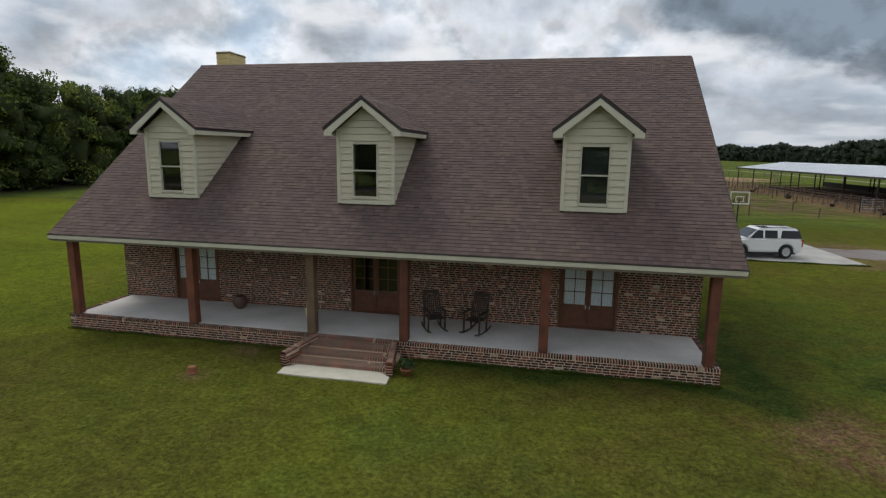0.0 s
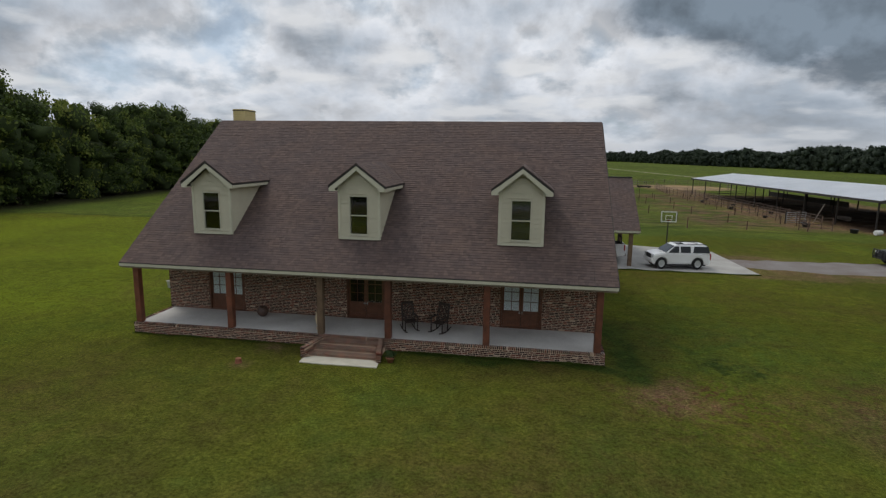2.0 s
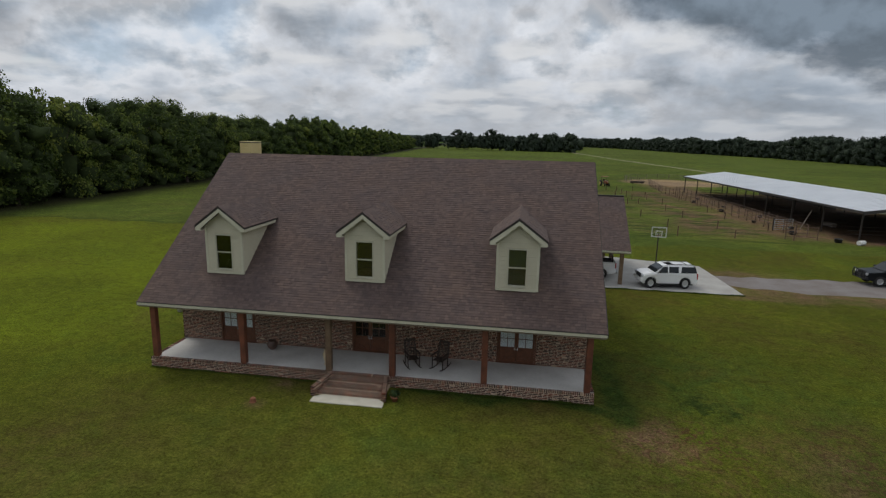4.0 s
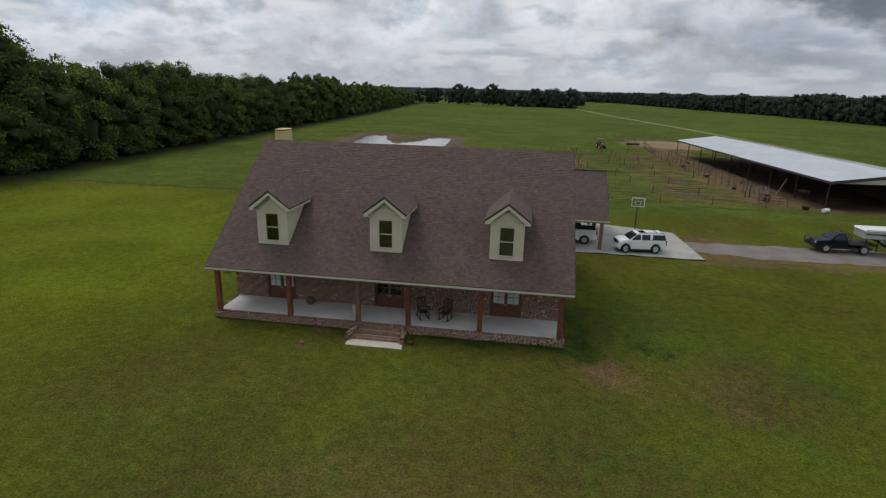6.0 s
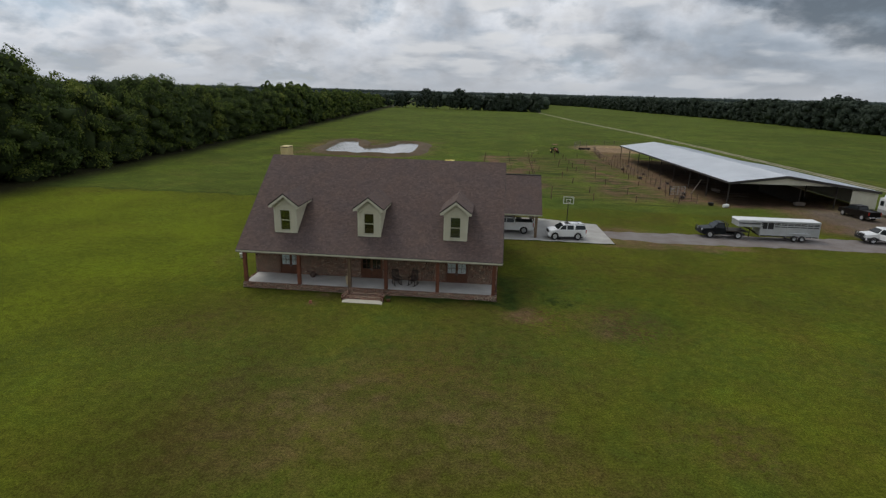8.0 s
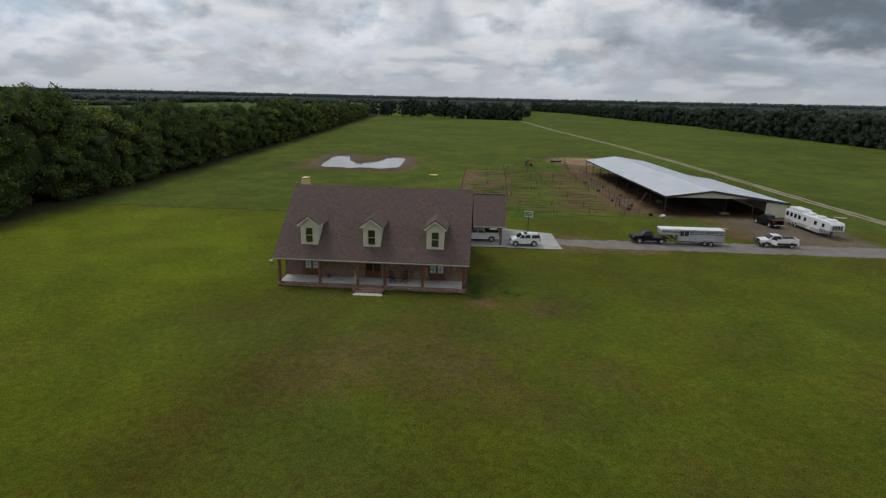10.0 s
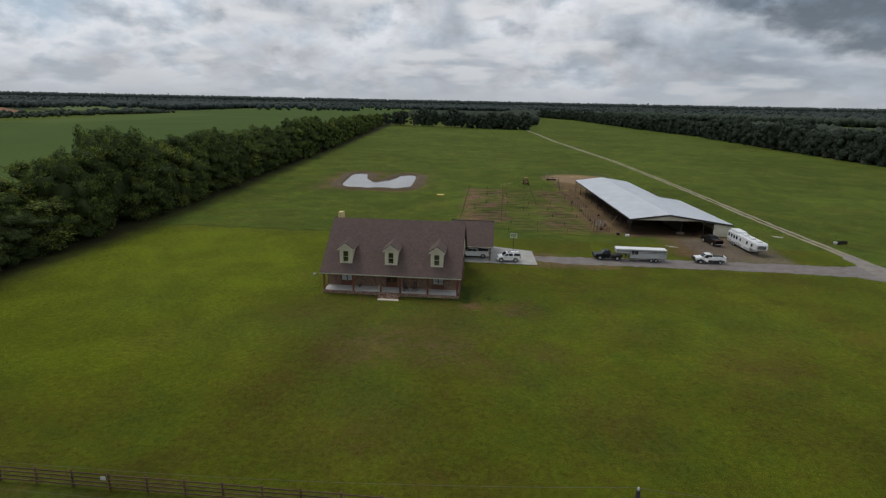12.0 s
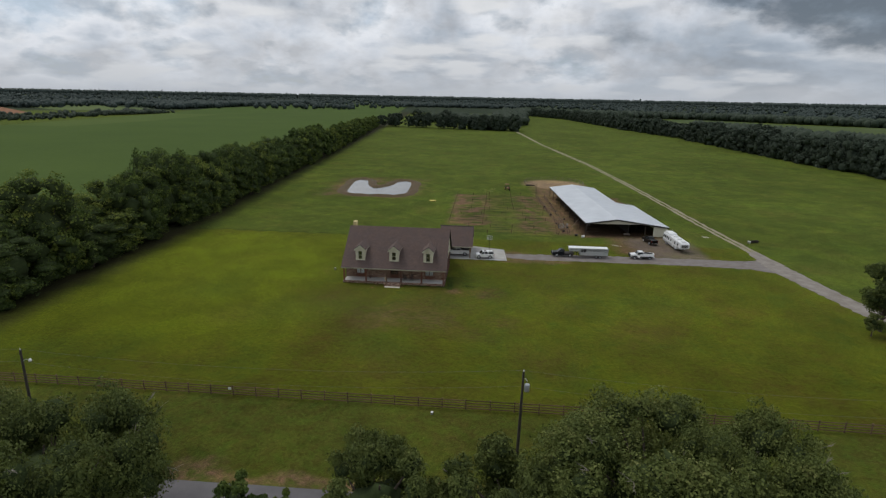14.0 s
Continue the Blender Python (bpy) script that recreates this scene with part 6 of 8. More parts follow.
def utility_pole(x, y, height, turn, can, lamp):
    p = thing("utility_pole", pose(x, y, 0, 0, 0.8, turn), "tall dark wooden utility pole" + (" with a grey transformer" if can else " with a white yard lamp"), "utility pole", "utility poles")
    tubed("pole", [(0, 0, -0.1), (0, 0, height * 0.5), (0, 0, height)], [0.17, 0.145, 0.11], POLE_WOOD, p, 10)
    bm = bmesh.new()
    box(bm, -0.05, 0.05, -0.16, -0.1, height - 0.5, height - 0.3, 0.01)
    part("bracket", bm, STEEL_DARK, p)
    turned("insulator", [(0.03, 0), (0.06, 0.05), (0.04, 0.1), (0.06, 0.15), (0.02, 0.2)], WHITE_PLASTIC, p, 8, m=pose(0, 0, height))
    if can:
        turned("transformer", [(0.24, 0), (0.27, 0.03), (0.27, 0.72), (0.25, 0.78), (0.1, 0.84)], ALUMINIUM, p, 14, "pale grey transformer can", pose(0.42, -0.12, height - 2.1))
        tubed("cutout", [(0.15, 0, height - 0.7), (0.42, -0.1, height - 0.95)], 0.035, WHITE_PLASTIC, p, 6)
        tubed("drop_wire", [(0.42, -0.12, height - 1.2), (0.3, -0.1, height - 0.7), (0.0, -0.1, height - 0.1)], 0.012, WIRE, p, 5)
    if lamp:
        tubed("lamp_arm", [(0, 0, height - 1.3), (0.5, 0, height - 1.1), (0.9, 0, height - 1.1)], 0.03, GATE_STEEL, p, 6)
        turned("lamp_head", [(0.06, 0.2), (0.2, 0.0), (0.16, -0.1), (0.02, -0.14)], WHITE_PLASTIC, p, 12, m=pose(0.95, 0, height - 1.15))


utility_pole(21.85, -51.4, 9.8, 5, True, False)
utility_pole(-32.05, -51.2, 8.94, 0, False, True)


def power_line(points, sag, r=0.008):
    """One wire hung from pole to pole, with its sag between them."""
    w = thing("power_line", None, "thin grey overhead wire strung between utility poles", "power line", "overhead wires")
    path = []
    for a, b in zip(points, points[1:]):
        a, b = Vector(a), Vector(b)
        path += [a.lerp(b, i / 14) - Vector((0, 0, sag * 4 * (i / 14) * (1 - i / 14))) for i in range(14)]
    tubed("wire", path + [Vector(points[-1])], r, WIRE, w, 4)


power_line([(-86, -51.0, 9.0), (-32.05, -51.2, 9.05), (21.85, -51.4, 9.95), (76, -51.6, 9.9)], 1.1)
power_line([(-86, -51.0, 7.6), (-32.05, -51.36, 7.7), (21.85, -51.56, 8.3), (76, -51.6, 8.3)], 1.3)


def fence_sign(x):
    v = thing("fence_sign", pose(x, -43.33, 1.0), "small white metal sign nailed to a board fence", "sign")
    bm = bmesh.new()
    box(bm, -0.2, 0.2, -0.012, 0.012, -0.16, 0.16, 0.004)
    part("panel", bm, WHITE_PLASTIC, v)


def white_bucket(x, y):
    v = thing("bucket", pose(x, y, 0) @ Matrix.Scale(0.7, 4), "white plastic bucket lying out on the grass", "bucket")
    turned("tub", [(0.15, 0), (0.19, 0.02), (0.23, 0.4), (0.24, 0.42), (0.2, 0.41)], WHITE_PLASTIC, v, 14)


fence_sign(-13.0)
white_bucket(12.2, -44.6)


def farm_fence(name, runs, spacing, height, seed, label, rails=(0.5, 1.05), mat=PIPE, r_post=0.06, r_rail=0.018):
    """Posts with thin rails between them, along several straight runs."""
    fence = thing(name, None, label, "fence")
    r = random.Random(seed)
    bm = bmesh.new()
    tube(bm, [(0, 0, -0.1), (0, 0, height)], r_post, 6)
    post = bpy.data.meshes.new("post")
    bm.to_mesh(post)
    bm.free()
    post.materials.append(mat)
    for a, b in runs:
        a, b = Vector((*a, 0)), Vector((*b, 0))
        n = max(1, round((b - a).length / spacing))
        tops = []
        for i in range(n + 1):
            p = a.lerp(b, i / n)
            shared("post", post, fence, pose(p.x, p.y, 0, r.uniform(-3, 3), r.uniform(-3, 3), 0) @ Matrix.Diagonal((1, 1, r.uniform(0.9, 1.12), 1)))
        for z in rails:
            tubed("rail", [a.lerp(b, i / n) + Vector((0, 0, z + r.uniform(-0.03, 0.03))) for i in range(n + 1)], r_rail, mat, fence, 5)


farm_fence("pen_fence", [((7, 104), (37, 109)), ((7, 104), (7, 57)), ((7, 57), (12, 45)), ((12, 45), (38, 46)), ((18, 104), (17, 57)), ((7, 78), (37, 80)), ((7, 92), (37, 95)), ((18, 62), (36, 63)), ((27, 105), (27, 80)), ((10, 70), (36, 71)), ((18, 87), (36, 88)), ((13, 52), (38, 53))], 6.2, 1.12, 12, "weathered post-and-wire fence round a horse pen", (0.5, 0.98), FENCE_WOOD, 0.07, 0.008)
farm_fence("corral_fence", [((37.5, 47), (41, 47)), ((39.4, 49), (36.5, 104)), ((36.5, 104), (38.5, 128)), ((40.8, 49), (39.4, 104))], 2.6, 1.6, 13, "brown pipe corral fence beside a barn", (0.35, 0.75, 1.15, 1.5), RUSTY, 0.05, 0.03)
arena_ring = [(47 + 12.6 * math.cos(a), 138 + 13.5 * math.sin(a)) for a in (math.radians(t) for t in range(-40, 245, 15))]
farm_fence("arena_fence", list(zip(arena_ring, arena_ring[1:])), 3.4, 1.6, 14, "pale pipe rail round a dirt arena", (0.5, 1.0, 1.5), PIPE, 0.05, 0.03)


# ---------------------------------------------------------------- barn
def barn():
    b = thing("barn", pose(45.4, 46.7, 0, 0, 0, 3.2), "long open-sided barn with a pale metal roof", "barn")
    L, W, lean, ze, k = 61.0, 16.3, 22.2, 3.68, 0.138
    zr = ze + k * W / 2
    zl = ze - k * (lean - W)

    def slab(name, quad, mat, t=0.06, label=""):
        bm = bmesh.new()
        top = [bm.verts.new(p) for p in quad]
        low = [bm.verts.new((p[0], p[1], p[2] - t)) for p in quad]
        bm.faces.new(top)
        bm.faces.new(low[::-1])
        for i in range(4):
            bm.faces.new((top[i], low[i], low[(i + 1) % 4], top[(i + 1) % 4]))
        bmesh.ops.recalc_face_normals(bm, faces=bm.faces[:])
        return part(name, bm, mat, b, label)

    # roof sheets, each a strip from ridge to eave
    wid = 3.9
    n = round(L / wid)
    r = random.Random(6)
    for i in range(n):
        y0, y1 = L * i / n - (0.4 if i == 0 else 0), L * (i + 1) / n - 0.012
        slab("roof_sheet", [(-0.35, y0, ze - 0.065), (W / 2, y0, zr), (W / 2, y1, zr), (-0.35, y1, ze - 0.065)], GALV)
        far = lean + 0.2 if y1 < 33 else W + 0.35
        slab("roof_sheet", [(W / 2 + 0.003, y0, zr), (far, y0, zr - k * (far - W / 2)), (far, y1, zr - k * (far - W / 2)), (W / 2 + 0.003, y1, zr)], GALV)
    bm = bmesh.new()
    for i in range(int(L / 0.9)):
        y = 0.2 + 0.9 * i
        for x0, x1 in ((-0.34, W / 2 - 0.1), (W / 2 + 0.1, (lean if y < 32.5 else W) + 0.1)):
            z0, z1 = (zr - k * abs(x - W / 2) for x in (x0, x1))
            prism(bm, [(x0, z0), (x1, z1), (x1, z1 + 0.025), (x0, z0 + 0.025)], y, y + 0.03, "xz")
    tagged(part("roof_rib", bm, GALV, b, "standing ribs of the roof sheets"), kind="stuff")
    bm = bmesh.new()
    prism(bm, [(W / 2 - 0.22, zr - 0.03), (W / 2, zr + 0.03), (W / 2 + 0.22, zr - 0.03), (W / 2, zr + 0.045)], -0.42, L, "xz")
    part("ridge_cap", bm, GALV, b)
    # gable panel, dark edge trim, end wall of the lean-to
    bm = bmesh.new()
    prism(bm, [(0.1, ze - 0.28), (W - 0.1, ze - 0.28), (W - 0.1, ze - 0.08), (W / 2, zr - 0.08), (0.1, ze - 0.08)], -0.05, 0.0, "xz")
    part("gable_panel", bm, BARN_PANEL, b, "tan corrugated gable panel")
    bm = bmesh.new()
    z = lambda x: zr - k * abs(x - W / 2)
    prism(bm, [(-0.38, z(-0.38) - 0.36), (W / 2, zr - 0.36), (W / 2, zr + 0.03), (-0.38, z(-0.38) + 0.02)], -0.47, -0.41, "xz")
    prism(bm, [(W / 2 + 0.002, zr - 0.36), (lean + 0.2, z(lean + 0.2) - 0.36), (lean + 0.2, z(lean + 0.2) + 0.02), (W / 2 + 0.002, zr + 0.03)], -0.47, -0.41, "xz")
    part("rake_trim", bm, ROOF_EDGE, b, "dark rake trim")
    bm = bmesh.new()
    box(bm, -0.42, -0.36, -0.4, L, ze - 0.30, ze - 0.03)
    part("eave_trim", bm, ROOF_EDGE, b)
    bm = bmesh.new()
    box(bm, 18.3, lean, -0.05, 0.0, 0.1, z(lean) - 0.06)
    box(bm, lean - 0.05, lean, 0.002, 32.8, 0.1, z(lean) - 0.06)
    part("end_wall", bm, BARN_PANEL, b, "tan metal wall panel")
    bm = bmesh.new()
    box(bm, W - 0.05, W, 33, L, 0.1, 1.05)
    part("side_wall", bm, STEEL_DARK, b, "low dark side wall")
    # frame
    for i in range(9):
        y = 0.3 + (L - 0.6) * i / 8
        for x in (0.05, W / 2, W - 0.12) if i > 2 else (0.05, W - 0.12):
            bm = bmesh.new()
            box(bm, x - 0.07, x + 0.07, y - 0.07, y + 0.07, 0, z(x) - 0.1)
            part("barn_post", bm, STEEL_DARK, b, "dark steel post")
        bm = bmesh.new()
        prism(bm, [(0.0, ze - 0.32), (W / 2, zr - 0.32), (W, ze - 0.32), (W, ze - 0.12), (W / 2, zr - 0.12), (0.0, ze - 0.12)], y - 0.06, y + 0.06, "xz")
        part("rafter", bm, STEEL_DARK, b)
    # stall partitions and feed boards inside
    for i in range(8):
        y = 3 + 7 * i
        bm = bmesh.new()
        for zz in (0.5, 0.95, 1.4):
            tube(bm, [(0.4, y, zz), (4.5, y, zz)], 0.035, 5)
        part("stall_rail", bm, STEEL_DARK, b)
    # dark partition added only to keep the barn's inside dark
    bm = bmesh.new()
    box(bm, 12.4, 12.6, 3.0, 15.0, 0, 2.4)
    part("stall_wall", bm, STEEL_DARK, b, "dark wall added to deepen the shade inside a barn")


barn()


def pipe_gate(x, y, turn, w=3.0, h=1.3):
    g = thing("pipe_gate", pose(x, y, 0.12, 0, 0, turn), "galvanised six-bar pipe gate in a corral fence", "gate")
    for a, b in (((0, 0, 0), (0, 0, h)), ((w, 0, 0), (w, 0, h)), ((w / 2, 0, 0), (w / 2, 0, h))):
        tubed("upright", [a, b], 0.035, GATE_STEEL, g, 6)
    for i in range(6):
        tubed("bar", [(0, 0, h * i / 5), (w, 0, h * i / 5)], 0.03, GATE_STEEL, g, 6)
    tubed("hinge_post", [(-0.15, 0, -0.2), (-0.15, 0, h + 0.25)], 0.07, STEEL_DARK, g, 8)


pipe_gate(38.9, 53.6, 24)
t = thing("leaning_pole", None, "pale metal pole leaning against a barn post", "pole")
tubed("pole", [(42.8, 55.3, 0.03), (45.02, 57.6, 2.35)], 0.05, PIPE, t, 8)


# ---------------------------------------------------------------- stock yard clutter
def feed_tub():
    t = thing("feed_tub", None, "round black rubber feed tub on trodden earth", "feed tub", "feed tubs in the corral")
    turned("tub", [(0.30, 0.0), (0.36, 0.05), (0.42, 0.42), (0.44, 0.45), (0.39, 0.44), (0.33, 0.1), (0.02, 0.09)], PLASTIC, t, 16)
    return t


first_tub = feed_tub()
first_tub.matrix_world = pose(39.9, 50.6, 0.0)
for x, y, k in ((41.6, 55.0, 1.1), (39.0, 60.2, 0.9), (42.2, 66.5, 1.0), (38.6, 72.4, 1.2), (41.0, 78.8, 0.95), (38.0, 85.5, 1.1), (40.6, 92.0, 1.0), (42.7, 45.9, 1.25)):
    copy_thing(first_tub, pose(x, y, 0.0, 0, 0, 40 * k) @ Matrix.Scale(0.8 * k, 4))


def stock_trough(m, label, mat, long=2.2):
    """A long open trough on two cross feet."""
    t = thing("stock_trough", m, label, "trough", "troughs in the yard")
    bm = bmesh.new()
    prism(bm, [(-0.34, 0.62), (-0.24, 0.16), (0.24, 0.16), (0.34, 0.62), (0.29, 0.62), (0.20, 0.22), (-0.20, 0.22), (-0.29, 0.62)], -long / 2, long / 2, "yz")
    part("basin", bm, mat, t)
    for sx in (-1, 1):
        bm = bmesh.new()
        prism(bm, [(-0.33, 0.60), (-0.24, 0.17), (0.24, 0.17), (0.33, 0.60)], sx * long / 2 - 0.03, sx * long / 2 + 0.03, "yz")
        part("end_plate", bm, mat, t)
        bm = bmesh.new()
        box(bm, sx * long * 0.35 - 0.06, sx * long * 0.35 + 0.06, -0.36, 0.36, 0.0, 0.165, 0.01)
        part("foot", bm, STEEL_DARK, t)


stock_trough(pose(36.4, 131.5, 0, 0, 0, 10), "dark steel feed trough by the arena rail", STEEL_DARK, 3.6)
stock_trough(pose(89.6, 45.6, 0, 0, 0, 20), "dark steel water trough beside a farm track", STEEL_DARK, 2.4)
stock_trough(pose(56.8, 48.4, 0, 0, 0, 4), "grey galvanised feed trough in a barn doorway", PIPE, 1.5)
stock_trough(pose(48.2, 59.0, 0, 0, 0, 92), "grey galvanised feed trough inside a barn", PIPE, 2.2)
mineral = thing("mineral_tub", pose(88.0, 45.1, 0), "white plastic mineral tub beside a water trough", "tub")
turned("tub", [(0.28, 0), (0.34, 0.04), (0.40, 0.5), (0.42, 0.53), (0.36, 0.52), (0.3, 0.1)], WHITE_PLASTIC, mineral, 16)


def plank_pile(m, count, label):
    """Weathered boards thrown down across one another."""
    t = thing("plank_pile", m, label, "planks", "planks lying in the grass")
    r = random.Random(count)
    for i in range(count):
        bm = bmesh.new()
        box(bm, -0.9, 0.9, -0.07, 0.07, 0.0, 0.045, 0.006)
        part("plank", bm, PALE_CONCRETE, t, "", pose(r.uniform(-0.3, 0.3), 0.24 * i - 0.12 * count, 0.006 + 0.05 * (i % 2), 0, 0, r.uniform(-14, 14)))


plank_pile(pose(78.6, 50.0, 0, 0, 0, -20), 4, "pale weathered planks lying in the grass")
plank_pile(pose(51.6, 37.0, 0, 0, 0, -12), 2, "two pale boards lying on the grass by a barn")


# ---------------------------------------------------------------- small yard things
def basketball_hoop(x, y):
    h = thing("basketball_hoop", pose(x, y, 0.05, 0, 0, -6) @ Matrix.Diagonal((0.92, 0.92, 0.97, 1)), "basketball hoop with a clear white-framed backboard on a dark pole", "basketball hoop")
    tubed("pole", [(0, 0.25, 0), (0, 0.25, 2.6), (0, 0.1, 2.9)], 0.055, STEEL_DARK, h, 8)
    bm = bmesh.new()
    box(bm, -0.68, 0.68, 0, 0.035, 2.55, 3.45, 0.01)
    part("backboard", bm, PANE, h, "clear backboard")
    bm = bmesh.new()
    for a, b, c, d in ((-0.7, 0.7, 3.40, 3.48), (-0.7, 0.7, 2.52, 2.60), (-0.7, -0.62, 2.6, 3.4), (0.62, 0.7, 2.6, 3.4), (-0.3, 0.3, 3.08, 3.13), (-0.3, 0.3, 2.70, 2.75), (-0.3, -0.25, 2.75, 3.08), (0.25, 0.3, 2.75, 3.08)):
        box(bm, a, b, -0.012, -0.002, c, d)
    part("white_border", bm, WHITE_PLASTIC, h, "white painted frame")
    bm = bmesh.new()
    tube(bm, [(0.23 * math.cos(a), -0.3 + 0.23 * math.sin(a), 2.72) for a in (math.tau * i / 14 for i in range(15))], 0.014, 5)
    part("rim", bm, TRACTOR_RED, h, "orange rim")


basketball_hoop(18.95, 28.9)


def rocking_chair(x, y, turn):
    c = thing("rocking_chair", pose(x, y, FLOOR_Z + 0.0, 0, 0, turn), "dark-stained wooden slat-back rocking chair on a porch", "rocking chair", "rocking chairs on the porch")
    for sx in (-0.27, 0.27):
        tubed("rocker", [(sx, -0.5, 0.1), (sx, -0.25, 0.035), (sx, 0.0, 0.025), (sx, 0.25, 0.035), (sx, 0.55, 0.12)], 0.025, DARK_WOOD, c, 6)
        tubed("front_leg", [(sx, -0.25, 0.04), (sx, -0.25, 0.66)], 0.028, DARK_WOOD, c, 6)
        tubed("back_leg", [(sx, 0.22, 0.04), (sx, 0.22, 0.45), (sx * 0.92, 0.42, 1.15)], 0.028, DARK_WOOD, c, 6)
        bm = bmesh.new()
        box(bm, sx - 0.055, sx + 0.055, -0.34, 0.27, 0.655, 0.685, 0.01)
        part("armrest", bm, DARK_WOOD, c)
    for i in range(6):
        bm = bmesh.new()
        box(bm, -0.25, 0.25, -0.27 + 0.085 * i, -0.2 + 0.085 * i, 0.42, 0.445, 0.006)
        part("seat_slat", bm, DARK_WOOD, c)
    for i in range(7):
        sx = -0.21 + 0.07 * i
        tubed("back_slat", [(sx, 0.23, 0.44), (sx * 0.97, 0.33, 0.8), (sx * 0.94, 0.42, 1.12 + 0.05 * math.cos(sx * 5))], 0.022, DARK_WOOD, c, 5)
    bm = bmesh.new()
    box(bm, -0.27, 0.27, 0.40, 0.44, 1.08, 1.2, 0.015)
    part("head_rail", bm, DARK_WOOD, c)


rocking_chair(2.12, 1.35, 30)
rocking_chair(3.42, 1.4, -20)

jar = thing("clay_jar", pose(-5.05, 2.0, FLOOR_Z) @ Matrix.Scale(0.84, 4), "round brown clay jar standing on the porch", "jar")
turned("jar_body", [(0.14, 0), (0.25, 0.12), (0.31, 0.27), (0.28, 0.42), (0.19, 0.5), (0.22, 0.54), (0.17, 0.53), (0.12, 0.45)], BROWN_GLAZE, jar, 18)
urn = thing("porch_urn", pose(-1.78, 0.75, FLOOR_Z), "slim cream ceramic urn behind a porch post", "urn")
turned("urn_body", [(0.12, 0), (0.13, 0.05), (0.08, 0.12), (0.14, 0.32), (0.18, 0.52), (0.11, 0.68), (0.14, 0.74), (0.09, 0.72)], URN_CREAM, urn, 16)
pot = thing("flower_pot", pose(1.92, -1.2, 0) @ Matrix.Scale(0.82, 4), "terracotta pot with a green plant beside brick steps", "flower pot")
turned("pot", [(0.13, 0), (0.2, 0.2), (0.215, 0.21), (0.215, 0.25), (0.18, 0.25), (0.16, 0.2)], TERRACOTTA, pot, 16)
r = np.random.default_rng(9)
lv, lf = leaf_spray(r, np.array([[0, 0, 0.38], [0.1, 0.06, 0.33], [-0.1, 0.05, 0.34]]), np.array([[0.17] * 3] * 3), 260, 0.11)
ob = new("foliage", fast_mesh("foliage", lv, lf, SHRUB))
ob.parent = pot
stump = thing("tree_stump", pose(-3.8, -2.4, 0) @ Matrix.Scale(0.76, 4), "small sawn reddish stump standing in the lawn", "stump")
bm = bmesh.new()
lathe(bm, [(0.2, -0.03), (0.16, 0.06), (0.145, 0.22), (0.13, 0.245)], 14)
for v in bm.verts:
    v.co.x *= 1 + 0.14 * noise.noise(v.co * 6)
    v.co.y *= 1 + 0.14 * noise.noise(v.co * 6 + Vector((5, 0, 0)))
part("stump_wood", bm, TERRACOTTA, stump)

bucket = thing("white_bucket", pose(-13.9, 7.7, 0), "white plastic bucket standing in the lawn", "bucket")
turned("bucket_body", [(0.17, 0), (0.21, 0.4), (0.23, 0.42), (0.2, 0.42), (0.16, 0.05)], WHITE_PLASTIC, bucket, 14)
tubed("bucket_handle", [(-0.21, 0, 0.4), (-0.12, 0.15, 0.5), (0.12, 0.15, 0.5), (0.21, 0, 0.4)], 0.008, WIRE, bucket, 5)

barrel = thing("white_barrel", pose(44.4, 44.6, 0.28, 0, 90, 25) @ Matrix.Scale(0.76, 4), "white plastic barrel lying open on its side in the grass", "barrel")
turned("barrel_body", [(0.33, -0.55), (0.36, -0.5), (0.37, 0), (0.36, 0.5), (0.33, 0.55), (0.29, 0.54), (0.29, 0.3)], WHITE_PLASTIC, barrel, 16)
# near-black disc paints the shade inside the open end
turned("barrel_mouth", [(0.28, 0.0), (0.27, 0.02)], DARK_ROOM, barrel, 16, "dark open end", pose(0, 0, 0.545))
tub = thing("yellow_tub", pose(-1.2, 89.8, 0), "round yellow stock tub in the pasture", "stock tub")
turned("tub_body", [(1.0, 0), (1.15, 0.28), (1.2, 0.3), (1.1, 0.3), (0.98, 0.08)], YELLOW, tub, 20)
turned("tub_floor", [(0.97, 0.0), (0.9, 0.03)], YELLOW, tub, 20, m=pose(0, 0, 0.06))


def wheel(parent, x, y, r, w, rim_r, hub=ALLOY, z=None):
    """Tyre with a bucketed rim; the axle lies along y."""
    sy = 1 if y > 0 else -1
    m = pose(x, y, r if z is None else z, -90 * sy, 0, 0)
    ty = turned("wheel", [(rim_r, -w / 2), (r * 0.93, -w / 2), (r, -w / 2 + 0.04), (r, w / 2 - 0.04), (r * 0.93, w / 2), (rim_r, w / 2), (rim_r, w / 2 - 0.03)], TYRE, parent, 24, "black tyre", m)
    bm = bmesh.new()
    lathe(bm, [(rim_r * 0.99, 0), (rim_r * 0.97, 0.02), (rim_r * 0.86, 0.0), (rim_r * 0.8, -0.045)], 24)
    for i in range(6):
        a = math.tau * i / 6
        vs = box(bm, rim_r * 0.12, rim_r * 0.9, -rim_r * 0.11, rim_r * 0.11, -0.03, 0.0)
        bmesh.ops.rotate(bm, verts=vs, cent=(0, 0, 0), matrix=Matrix.Rotation(a, 3, "Z"))
    lathe(bm, [(rim_r * 0.26, -0.03), (rim_r * 0.22, 0.02)], 12)
    part("rim", bm, hub, ty, "", pose(0, 0, w / 2 - 0.02))
    return ty


def arch_outline(top, wheels, wr, z0):
    """Closes a top outline (front to rear) with a sill line that is cut by wheel arches."""
    pts = list(top)
    for wx in sorted(wheels):
        pts += [(wx + wr * math.cos(a), max(z0, 0.40 + wr * math.sin(a))) for a in (math.radians(d) for d in range(180, -1, -20))]
    return pts


